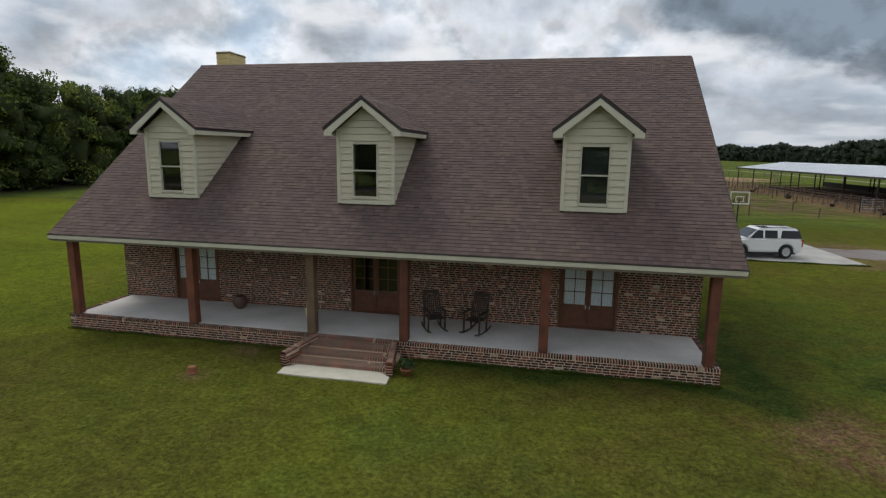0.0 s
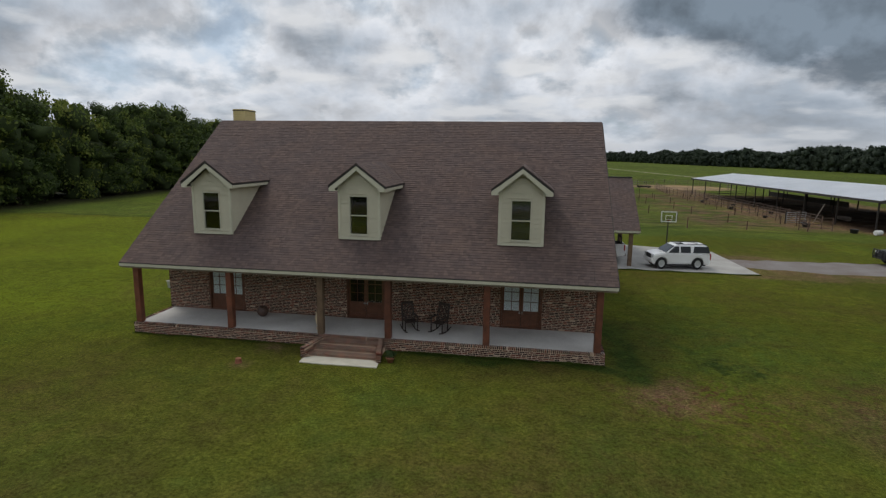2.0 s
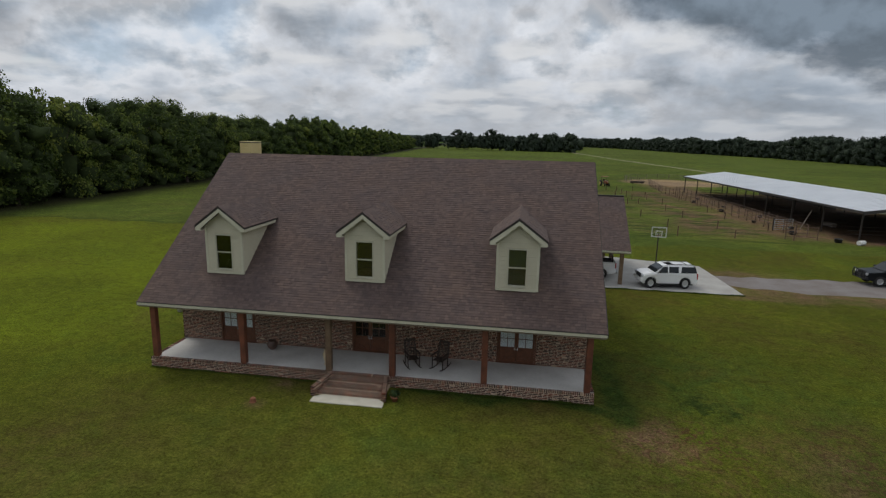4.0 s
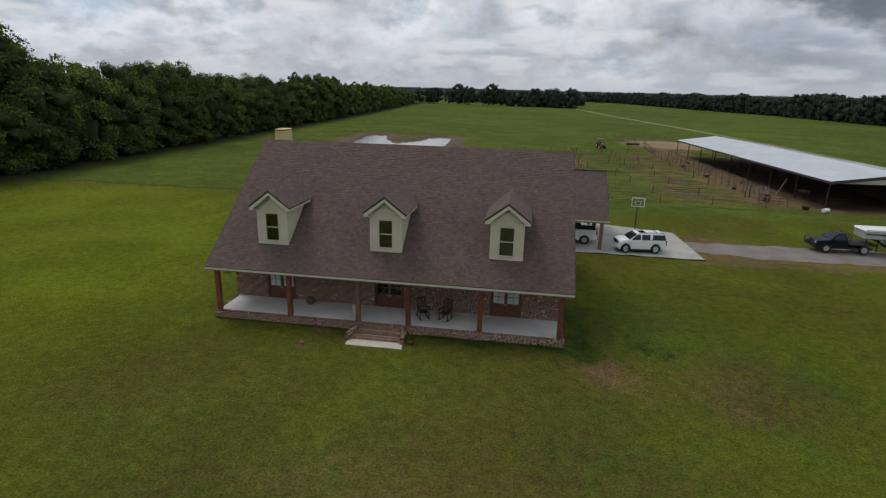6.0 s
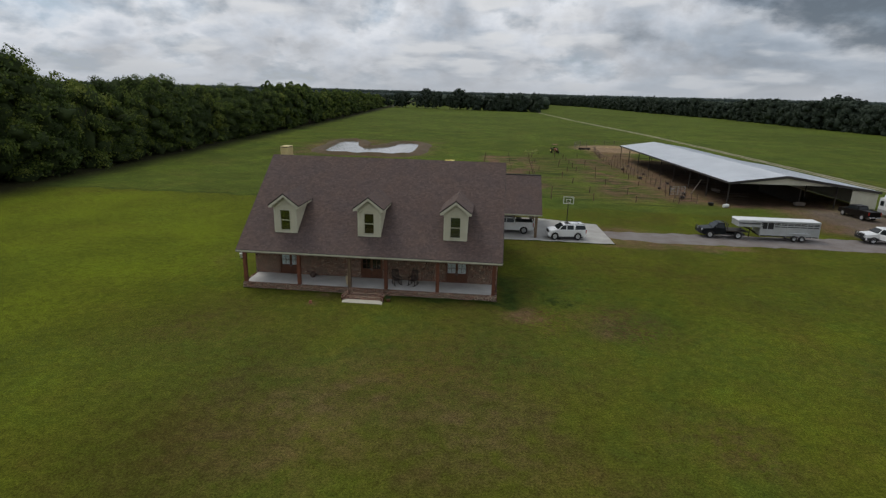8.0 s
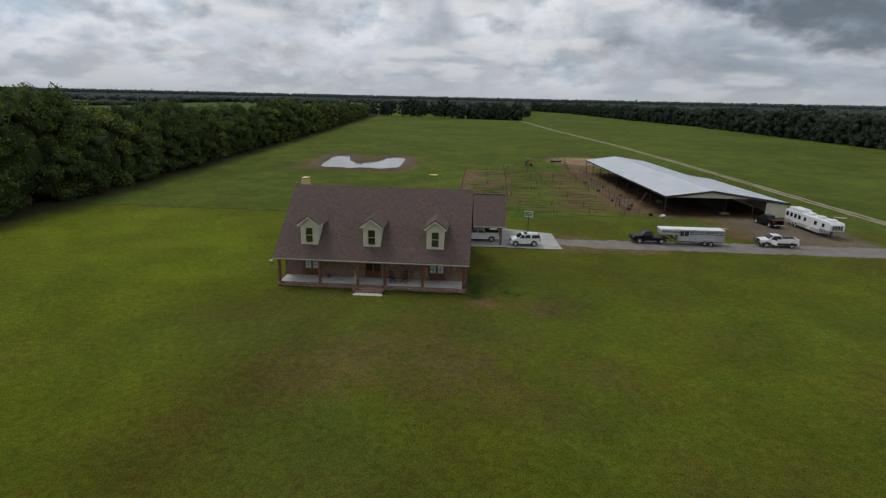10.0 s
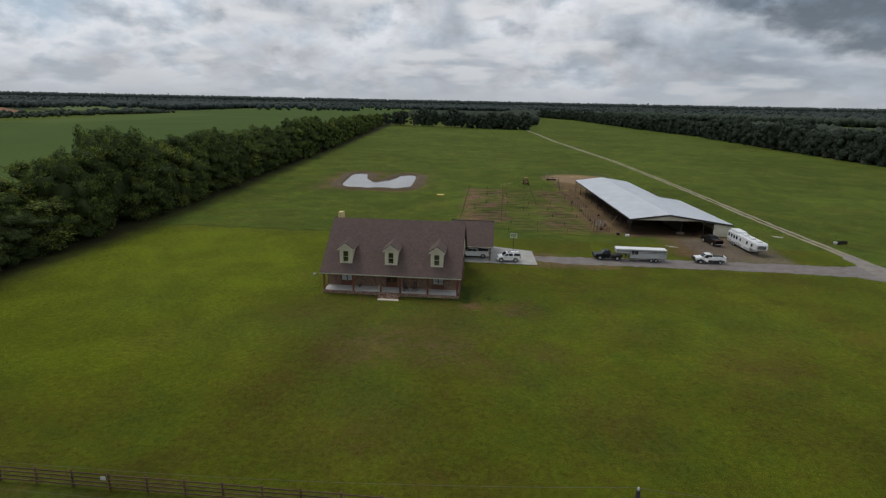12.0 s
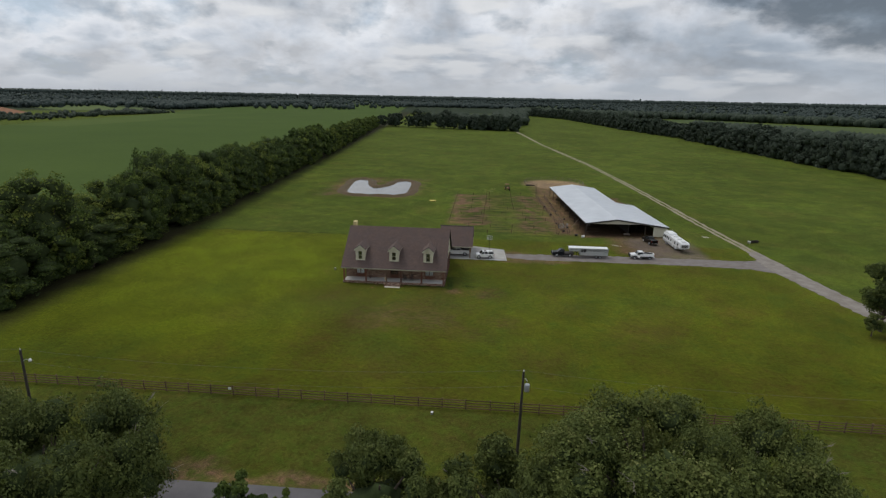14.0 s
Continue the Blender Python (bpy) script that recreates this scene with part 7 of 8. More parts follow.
def car_shell(bm, outline, hw, edge=0.05):
    prism(bm, outline, -hw, hw, "xz")
    caps = [f for f in bm.faces if len(f.verts) > 6]
    bmesh.ops.bevel(bm, geom=list({e for f in caps for e in f.edges}), offset=edge, segments=3, affect="EDGES")


def cabin(bm, low, high, zl, zh, wl, wh, edge=0.045):
    """A glasshouse: a lower and an upper rectangle (front x, rear x), joined."""
    vs = [bm.verts.new(p) for p in ((low[0], -wl, zl), (low[0], wl, zl), (low[1], wl, zl), (low[1], -wl, zl), (high[0], -wh, zh), (high[0], wh, zh), (high[1], wh, zh), (high[1], -wh, zh))]
    for f in ((3, 2, 1, 0), (4, 5, 6, 7), (0, 1, 5, 4), (1, 2, 6, 5), (2, 3, 7, 6), (3, 0, 4, 7)):
        bm.faces.new([vs[i] for i in f])
    bmesh.ops.recalc_face_normals(bm, faces=bm.faces[:])
    bmesh.ops.bevel(bm, geom=bm.edges[:], offset=edge, segments=2 if edge < 0.1 else 4, affect="EDGES")


def side_glass(parent, x0, x1, z0, z1, wl, zl, wh, zh, lean0=0.0, lean1=0.0):
    """A dark pane on both flanks of a cabin."""
    for sy in (-1, 1):
        bm = bmesh.new()
        at = lambda z: sy * (wl + (wh - wl) * (z - zl) / (zh - zl) + 0.006)
        q = [(x0, at(z0), z0), (x1, at(z0), z0), (x1 + lean1, at(z1), z1), (x0 + lean0, at(z1), z1)]
        a = [bm.verts.new(p) for p in q]
        b = [bm.verts.new((p[0], p[1] - sy * 0.02, p[2])) for p in q]
        bm.faces.new(a)
        bm.faces.new(b[::-1])
        for i in range(4):
            bm.faces.new((a[i], b[i], b[(i + 1) % 4], a[(i + 1) % 4]))
        bmesh.ops.recalc_face_normals(bm, faces=bm.faces[:])
        part("side_window", bm, CAR_GLASS, parent)


def cross_glass(name, parent, xl, zl, xh, zh, wl, wh, push):
    bm = bmesh.new()
    q = [(xl + push, -wl, zl), (xl + push, wl, zl), (xh + push, wh, zh), (xh + push, -wh, zh)]
    a = [bm.verts.new(p) for p in q]
    b = [bm.verts.new((p[0] - push * 2.2, p[1], p[2])) for p in q]
    bm.faces.new(a)
    bm.faces.new(b[::-1])
    for i in range(4):
        bm.faces.new((a[i], b[i], b[(i + 1) % 4], a[(i + 1) % 4]))
    bmesh.ops.recalc_face_normals(bm, faces=bm.faces[:])
    part(name, bm, CAR_GLASS, parent)


def front_parts(v, xf, hw, z, paint_trim):
    bm = bmesh.new()
    box(bm, xf - 0.03, xf + 0.03, -hw * 0.5, hw * 0.5, z - 0.2, z + 0.12, 0.01)
    part("grille", bm, PLASTIC, v, "dark grille")
    for sy in (-1, 1):
        bm = bmesh.new()
        y0, y1 = sorted((sy * hw * 0.55, sy * hw * 0.93))
        box(bm, xf - 0.14, xf + 0.025, y0, y1, z - 0.12, z + 0.12, 0.02)
        part("headlight", bm, LAMP_CLEAR, v)
    bm = bmesh.new()
    box(bm, xf - 0.1, xf + 0.12, -hw * 0.97, hw * 0.97, z - 0.5, z - 0.22, 0.04)
    part("front_bumper", bm, paint_trim, v)


def mirrors(v, x, hw, z):
    for sy in (-1, 1):
        bm = bmesh.new()
        y0, y1 = sorted((sy * (hw - 0.02), sy * (hw + 0.22)))
        box(bm, x - 0.05, x + 0.06, y0, y1, z, z + 0.17, 0.03)
        part("mirror", bm, PLASTIC, v)


def suv(m):
    v = thing("suv", m, "white full-size suv parked on a concrete pad", "suv")
    hw, ax = 0.99, (1.74, -1.50)
    top = [(2.44, 0.36), (2.54, 0.5), (2.56, 0.86), (2.52, 1.02), (2.42, 1.12), (2.2, 1.19), (1.9, 1.235), (1.55, 1.265), (1.3, 1.28), (-2.48, 1.28), (-2.60, 1.20), (-2.63, 1.05), (-2.63, 0.55), (-2.52, 0.36)]
    bm = bmesh.new()
    car_shell(bm, arch_outline(top, ax, 0.51, 0.28), hw, 0.085)
    part("body", bm, CAR_WHITE, v)
    bm = bmesh.new()
    cabin(bm, (1.52, -2.6), (0.50, -2.36), 1.22, 1.9, 0.965, 0.79, 0.11)
    part("cabin", bm, CAR_WHITE, v)
    for a, b, l0, l1 in ((1.16, 0.20, -0.58, 0.0), (0.08, -0.82, 0.0, 0.0), (-1.04, -2.50, -0.10, 0.18)):
        side_glass(v, a, b, 1.3, 1.78, 0.965, 1.22, 0.79, 1.9, l0, l1)
    cross_glass("windscreen", v, 1.37, 1.32, 0.62, 1.82, 0.86, 0.73, 0.028)
    cross_glass("rear_window", v, -2.56, 1.32, -2.38, 1.8, 0.86, 0.74, -0.028)
    front_parts(v, 2.545, hw, 1.0, CAR_WHITE)
    mirrors(v, 1.0, hw, 1.32)
    for sy in (-1, 1):
        tubed("roof_rail", [(0.3, sy * 0.7, 1.88), (0.15, sy * 0.7, 1.95), (-2.1, sy * 0.7, 1.95), (-2.3, sy * 0.7, 1.88)], 0.025, PLASTIC, v, 6)
        bm = bmesh.new()
        y0, y1 = sorted((sy * 0.82, sy * 0.995))
        box(bm, -2.65, -2.52, y0, y1, 0.8, 1.26, 0.02)
        part("tail_light", bm, LAMP_RED, v)
        bm = bmesh.new()
        y0, y1 = sorted((sy * 0.99, sy * 1.05))
        box(bm, -0.95, 0.95, y0, y1, 0.33, 0.4, 0.015)
        part("running_board", bm, PLASTIC, v)
        for x in (0.35, -0.6):
            bm = bmesh.new()
            y0, y1 = sorted((sy * 0.985, sy * 1.01))
            box(bm, x - 0.2, x - 0.02, y0, y1, 1.05, 1.09, 0.01)
            part("door_handle", bm, CAR_WHITE, v)
    bm = bmesh.new()
    box(bm, -0.5, 0.25, -0.38, 0.38, 1.885, 1.9, 0.004)
    part("sunroof", bm, CAR_GLASS, v)
    for x in (-0.3, -1.6):
        bm = bmesh.new()
        box(bm, x - 0.03, x + 0.03, -0.7, 0.7, 1.945, 1.965)
        part("roof_bar", bm, PLASTIC, v)
    bm = bmesh.new()
    box(bm, -2.3, 2.2, -0.8, 0.8, 0.26, 0.5)
    part("underbody", bm, PLASTIC, v)
    for x in ax:
        bm = bmesh.new()
        arch = [(x + 0.525 * math.cos(a), 0.40 + 0.525 * math.sin(a)) for a in (math.radians(d) for d in range(0, 181, 15))]
        inner = [(x + 0.495 * math.cos(a), 0.40 + 0.495 * math.sin(a)) for a in (math.radians(d) for d in range(180, -1, -15))]
        for y0, y1 in ((-0.978, -0.55), (0.55, 0.978)):
            prism(bm, arch + inner, y0, y1, "xz")
        part("arch_liner", bm, PLASTIC, v)
        for sy in (-1, 1):
            wheel(v, x, sy * 0.87, 0.45, 0.27, 0.285)


suv(pose(17.82, 20.98, 0.056, 0, 0, 188) @ Matrix.Diagonal((0.80, 0.92, 0.93, 1)))


def pickup(m, paint, label, cab_rear, bed, length_rear, ax, trim, extras=""):
    """A pickup: shell, cab and a box bed, a flat bed or a bed with a rack."""
    v = thing("pickup_truck", m, label, "pickup truck", "parked vehicles")
    hw = 1.0
    rear = length_rear if bed != "flat" else cab_rear - 0.1
    top = [(2.95, 0.5), (2.98, 0.9), (2.9, 1.16), (1.75, 1.27), (1.6, 1.32), (cab_rear, 1.32), (rear, 1.32) if bed != "flat" else (cab_rear - 0.05, 1.3), (rear, 0.6), (rear + 0.1, 0.5)]
    wheels = ax if bed != "flat" else ax[:1]
    bm = bmesh.new()
    car_shell(bm, arch_outline(top, wheels, 0.5, 0.42), hw)
    part("body", bm, paint, v)
    bm = bmesh.new()
    cabin(bm, (1.68, cab_rear), (0.95, cab_rear + 0.18), 1.28, 1.95, 0.93, 0.76)
    part("cab", bm, paint, v)
    mid = (1.3 + cab_rear) / 2
    if 1.5 - cab_rear > 1.9:
        side_glass(v, 1.4, mid + 0.1, 1.36, 1.84, 0.93, 1.28, 0.76, 1.95, -0.38, 0.0)
        side_glass(v, mid + 0.02, cab_rear + 0.14, 1.36, 1.84, 0.93, 1.28, 0.76, 1.95, 0.0, 0.1)
    else:
        side_glass(v, 1.4, cab_rear + 0.14, 1.36, 1.84, 0.93, 1.28, 0.76, 1.95, -0.38, 0.1)
    cross_glass("windscreen", v, 1.6, 1.35, 1.04, 1.87, 0.84, 0.72, 0.028)
    cross_glass("rear_window", v, cab_rear + 0.03, 1.4, cab_rear + 0.15, 1.85, 0.8, 0.68, -0.028)
    front_parts(v, 2.96, hw, 1.0, trim)
    mirrors(v, 1.35, hw, 1.36)
    bm = bmesh.new()
    box(bm, -2.2 if bed != "flat" else length_rear + 0.2, 2.6, -0.7, 0.7, 0.4, 0.62)
    part("chassis", bm, PLASTIC, v)
    if bed == "flat":
        bm = bmesh.new()
        box(bm, length_rear, cab_rear - 0.12, -1.08, 1.08, 0.92, 1.04, 0.01)
        part("flat_bed", bm, STEEL_DARK, v, "dark steel flat bed")
        bm = bmesh.new()
        for y in (-1.02, -0.5, 0, 0.5, 1.02):
            box(bm, cab_rear - 0.2, cab_rear - 0.14, y - 0.03, y + 0.03, 1.04, 1.9)
        for zz in (1.3, 1.6, 1.87):
            box(bm, cab_rear - 0.205, cab_rear - 0.135, -1.02, 1.02, zz, zz + 0.06)
        part("headache_rack", bm, STEEL_DARK, v)
    else:
        bm = bmesh.new()
        box(bm, rear + 0.12, cab_rear - 0.1, -0.84, 0.84, 1.322, 1.332)
        part("bed_floor", bm, PLASTIC, v, "dark open bed")
        for sy in (-1, 1):
            bm = bmesh.new()
            y0, y1 = sorted((sy * 0.85, sy * 0.985))
            box(bm, rear + 0.06, cab_rear - 0.06, y0, y1, 1.30, 1.46, 0.02)
            part("bed_rail", bm, paint, v)
            bm = bmesh.new()
            y0, y1 = sorted((sy * 0.825, sy * 0.849))
            box(bm, rear + 0.1, cab_rear - 0.08, y0, y1, 1.333, 1.464, 0.006)
            part("bed_liner", bm, PLASTIC, v, "black bed liner")
        bm = bmesh.new()
        box(bm, rear, rear + 0.07, -0.9, 0.9, 0.75, 1.46, 0.02)
        part("tailgate", bm, paint, v)
        bm = bmesh.new()
        box(bm, rear - 0.14, rear - 0.01, -0.95, 0.95, 0.5, 0.68, 0.03)
        part("rear_bumper", bm, CHROME, v)
        for sy in (-1, 1):
            bm = bmesh.new()
            y0, y1 = sorted((sy * 0.86, sy * 1.005))
            box(bm, rear - 0.015, rear + 0.1, y0, y1, 0.95, 1.4, 0.02)
            part("tail_light", bm, LAMP_RED, v)
    if "guard" in extras:
        bm = bmesh.new()
        for y in (-0.85, -0.4, 0.4, 0.85):
            tube(bm, [(3.12, y, 0.5), (3.2, y, 0.9), (3.1, y, 1.3)], 0.045, 6)
        for zz in (0.6, 0.95, 1.28):
            tube(bm, [(3.12, -0.9, zz), (3.16, 0, zz), (3.12, 0.9, zz)], 0.04, 6)
        part("grille_guard", bm, PLASTIC, v, "black tubular grille guard")
    if "rack" in extras:
        bm = bmesh.new()
        box(bm, cab_rear - 0.75, cab_rear - 0.12, -0.9, 0.9, 1.35, 1.72, 0.02)
        part("tool_box", bm, PLASTIC, v, "black tool box across the bed")
        bm = bmesh.new()
        for y in (-0.9, 0.9):
            tube(bm, [(rear + 0.3, y, 1.4), (rear + 0.3, y, 1.98)], 0.05, 6)
        tube(bm, [(rear + 0.3, -0.95, 1.98), (rear + 0.3, 0.95, 1.98)], 0.05, 6)
        part("bed_rack", bm, PLASTIC, v)
    if "stripe" in extras:
        for sy in (-1, 1):
            bm = bmesh.new()
            y0, y1 = sorted((sy * 0.992, sy * 1.012))
            box(bm, rear + 0.3, 2.75, y0, y1, 0.44, 0.78, 0.006)
            part("rocker_panel", bm, PLASTIC, v, "dark lower body panel")
    if "open" in extras:
        bm = bmesh.new()
        box(bm, -1.05, 0, -0.04, 0.04, 0.62, 1.32, 0.02)
        door = part("open_door", bm, paint, v, "driver's door standing open", pose(1.35, 1.06, 0, 0, 0, -62))
        bm = bmesh.new()
        box(bm, -0.95, -0.1, -0.015, 0.015, 1.33, 1.78, 0.006)
        part("door_glass", bm, CAR_GLASS, door)
    for x in ax:
        for sy in (-1, 1):
            wheel(v, x, sy * 0.88, 0.45, 0.28, 0.27)


pickup(pose(36.65, 25.4, 0.05, 0, 0, 180) @ Matrix.Scale(0.92, 4), CAR_BLACK, "black flatbed pickup truck hitched to a stock trailer", 0.15, "flat", -2.55, (1.95, -1.45), PLASTIC, "guard")
pickup(pose(54.9, 25.9, 0.05, 0, 0, 178) @ Matrix.Scale(0.91, 4), CAR_WHITE, "white extended-cab pickup truck with its driver's door open", -0.35, "box", -2.95, (1.95, -1.85), PLASTIC, "guard stripe open")
pickup(pose(61.0, 41.0, 0.02, 0, 0, 99) @ Matrix.Scale(0.92, 4), CAR_BROWN, "dark pickup truck parked beside a barn", -0.75, "box", -2.95, (1.95, -1.8), PLASTIC)
pickup(pose(11.5, 22.9, 0.056, 0, 0, 180) @ Matrix.Scale(0.95, 4), CAR_WHITE, "white pickup truck with a black rack parked under a carport", -0.75, "box", -2.95, (1.95, -1.8), CHROME, "rack")


def stock_trailer(m):
    """A gooseneck livestock trailer: slatted box with a raised nose; its front is at -x."""
    v = thing("livestock_trailer", m, "silver slat-sided gooseneck livestock trailer on a gravel drive", "trailer")
    hw, x0, x1, zf, zt = 1.0, 0.0, 6.9, 0.55, 2.45
    bm = bmesh.new()
    box(bm, x0, x1, -hw, hw, zf, zf + 0.12, 0.01)
    part("floor_frame", bm, STEEL_DARK, v)
    for sy in (-1, 1):
        y0, y1 = sorted((sy * hw, sy * (hw - 0.04)))
        for z0, z1 in ((zf + 0.121, 1.72), (1.83, 1.98), (2.09, 2.16), (2.24, zt)):
            bm = bmesh.new()
            box(bm, x0, x1, y0, y1, z0, z1, 0.008)
            part("side_slat", bm, ALUMINIUM, v)
        for i in range(10):
            bm = bmesh.new()
            x = x0 + (x1 - x0 - 0.08) * i / 9
            y2, y3 = sorted((sy * (hw + 0.035), sy * (hw + 0.002)))
            box(bm, x, x + 0.07, y2, y3, zf, zt, 0.006)
            part("side_rib", bm, ALUMINIUM, v)
        # dark opening toward the nose
        bm = bmesh.new()
        y2, y3 = sorted((sy * (hw + 0.002), sy * (hw + 0.012)))
        box(bm, 0.25, 1.5, y2, y3, 1.45, 2.16)
        part("side_window", bm, PLASTIC, v, "dark side opening")
        bm = bmesh.new()
        box(bm, -2.6, 0, y0, y1, 1.62, 1.95, 0.01)
        part("nose_side", bm, ALUMINIUM, v)
        bm = bmesh.new()
        box(bm, -2.6, 0, y0, y1, 2.12, zt, 0.01)
        part("nose_side", bm, ALUMINIUM, v)
        bm = bmesh.new()
        y2, y3 = sorted((sy * (hw - 0.02), sy * (hw + 0.2)))
        box(bm, 3.4, 5.6, y2, y3, 0.98, 1.06, 0.02)
        part("fender", bm, ALUMINIUM, v)
    for x in (-0.04, x1):
        bm = bmesh.new()
        box(bm, x, x + 0.04, -hw + 0.045, hw - 0.045, zf + 0.12, zt, 0.006)
        part("end_panel", bm, ALUMINIUM, v)
    bm = bmesh.new()
    box(bm, -2.6, 0.0, -hw + 0.045, hw - 0.045, 1.6, 1.66)
    part("nose_floor", bm, ALUMINIUM, v)
    bm = bmesh.new()
    prism(bm, [(-2.75, zt - 0.1), (-2.6, zt + 0.04), (x1, zt + 0.04), (x1, zt), (-2.7, zt - 0.12)], -hw - 0.02, hw + 0.02, "xz")
    part("trailer_roof", bm, TRAILER_WHITE, v, "pale flat roof")
    bm = bmesh.new()
    box(bm, -2.64, -2.6, -hw, hw, 1.62, zt - 0.05, 0.01)
    part("nose_panel", bm, ALUMINIUM, v)
    bm = bmesh.new()
    box(bm, x0 + 0.1, x1 - 0.1, -hw + 0.06, -hw + 0.08, zf + 0.2, zt - 0.1)
    box(bm, x0 + 0.1, x1 - 0.1, hw - 0.08, hw - 0.06, zf + 0.2, zt - 0.1)
    part("inner_lining", bm, DARK_ROOM, v, "dark inside")
    tubed("gooseneck", [(-0.1, 0, 0.75), (-0.9, 0, 1.2), (-1.9, 0, 1.58), (-1.9, 0, 1.1)], 0.09, STEEL_DARK, v, 8)
    tubed("jack_leg", [(-0.6, 0.4, 0.06), (-0.6, 0.4, 1.62)], 0.06, STEEL_DARK, v, 8)
    for x in (4.05, 4.95):
        for sy in (-1, 1):
            wheel(v, x, sy * (hw + 0.03), 0.38, 0.22, 0.2)


stock_trailer(pose(40.25, 25.35, 0.05, 0, 0, 0) @ Matrix.Scale(0.94, 4))


def living_trailer(m):
    """A long white horse trailer with living quarters; the raised nose is at +x."""
    v = thing("horse_trailer", m, "long white horse trailer with living quarters parked by a barn", "trailer")
    hw, zf, zt = 1.2, 0.45, 2.72
    bm = bmesh.new()
    prism(bm, [(-6.2, zf), (3.7, zf), (3.9, 1.3), (6.2, 1.3), (6.35, 1.5), (6.3, 2.35), (6.0, zt), (-6.1, zt), (-6.2, zt - 0.1)], -hw, hw, "xz")
    caps = [f for f in bm.faces if len(f.verts) > 6]
    bmesh.ops.bevel(bm, geom=list({e for f in caps for e in f.edges}), offset=0.06, segments=2, affect="EDGES")
    part("body", bm, TRAILER_WHITE, v)
    bm = bmesh.new()
    prism(bm, [(-5.9, zt + 0.002), (-1.9, zt + 0.002), (-2.1, zt + 0.5), (-5.7, zt + 0.5)], -0.95, 0.95, "xz")
    bmesh.ops.bevel(bm, geom=bm.edges[:], offset=0.08, segments=2, affect="EDGES")
    part("hay_pod", bm, TRAILER_WHITE, v, "white hay pod on the roof")
    for sy in (-1, 1):
        for x0, x1 in ((-6.1, -4.2), (-2.1, 0.6), (1.5, 3.6)):
            bm = bmesh.new()
            y0, y1 = sorted((sy * (hw + 0.003), sy * (hw + 0.02)))
            box(bm, x0, x1, y0, y1, zf + 0.05, 1.05, 0.004)
            part("lower_skirt", bm, ALUMINIUM, v, "grey metal lower skirt")
        for x, w, z, h in ((-5.5, 0.72, 1.95, 0.72), (-4.3, 0.72, 1.95, 0.72), (-3.1, 0.72, 1.95, 0.72), (-1.9, 0.72, 1.95, 0.72), (-0.3, 0.62, 1.95, 0.66), (2.6, 0.72, 1.95, 0.66), (4.6, 0.66, 2.0, 0.6)):
            bm = bmesh.new()
            y2, y3 = sorted((sy * (hw + 0.004), sy * (hw + 0.024)))
            box(bm, x - w / 2, x + w / 2, y2, y3, z - h / 2, z + h / 2, 0.01)
            part("side_window", bm, CAR_GLASS, v)
        bm = bmesh.new()
        y2, y3 = sorted((sy * (hw + 0.002), sy * (hw + 0.03)))
        box(bm, 0.7, 1.4, y2, y3, 0.6, 2.4, 0.01)
        part("side_door", bm, WHITE_PLASTIC, v)
        bm = bmesh.new()
        y2, y3 = sorted((sy * (hw - 0.05), sy * (hw + 0.1)))
        box(bm, -4.1, -2.2, y2, y3, 0.84, 0.92, 0.02)
        part("fender", bm, ALUMINIUM, v)
    bm = bmesh.new()
    box(bm, 6.33, 6.37, -0.85, 0.85, 1.55, 2.25, 0.01)
    part("nose_window", bm, PLASTIC, v, "dark barred nose window")
    bm = bmesh.new()
    for i in range(4):
        box(bm, 6.372, 6.39, -0.85, 0.85, 1.58 + 0.2 * i, 1.62 + 0.2 * i)
    for i in range(5):
        box(bm, 6.375, 6.395, -0.85 + 0.41 * i, -0.8 + 0.41 * i, 1.55, 2.25)
    part("window_bars", bm, ALUMINIUM, v)
    for x in (-0.6, 2.2, 4.9):
        bm = bmesh.new()
        box(bm, x - 0.55, x + 0.55, -0.5, 0.5, zt, zt + 0.36, 0.1)
        part("roof_unit", bm, TRAILER_WHITE, v, "white roof air unit")
    for x in (-3.6, -2.7):
        for sy in (-1, 1):
            wheel(v, x, sy * (hw - 0.08), 0.38, 0.24, 0.22)
    tubed("jack_leg", [(4.3, 0.5, -0.05), (4.3, 0.5, 1.31)], 0.07, STEEL_DARK, v, 8)
    tubed("gooseneck", [(5.3, 0, 1.31), (5.3, 0, 0.7)], 0.09, STEEL_DARK, v, 8)


living_trailer(pose(66.4, 37.7, 0.02, 0, 0, -88) @ Matrix.Scale(0.96, 4))


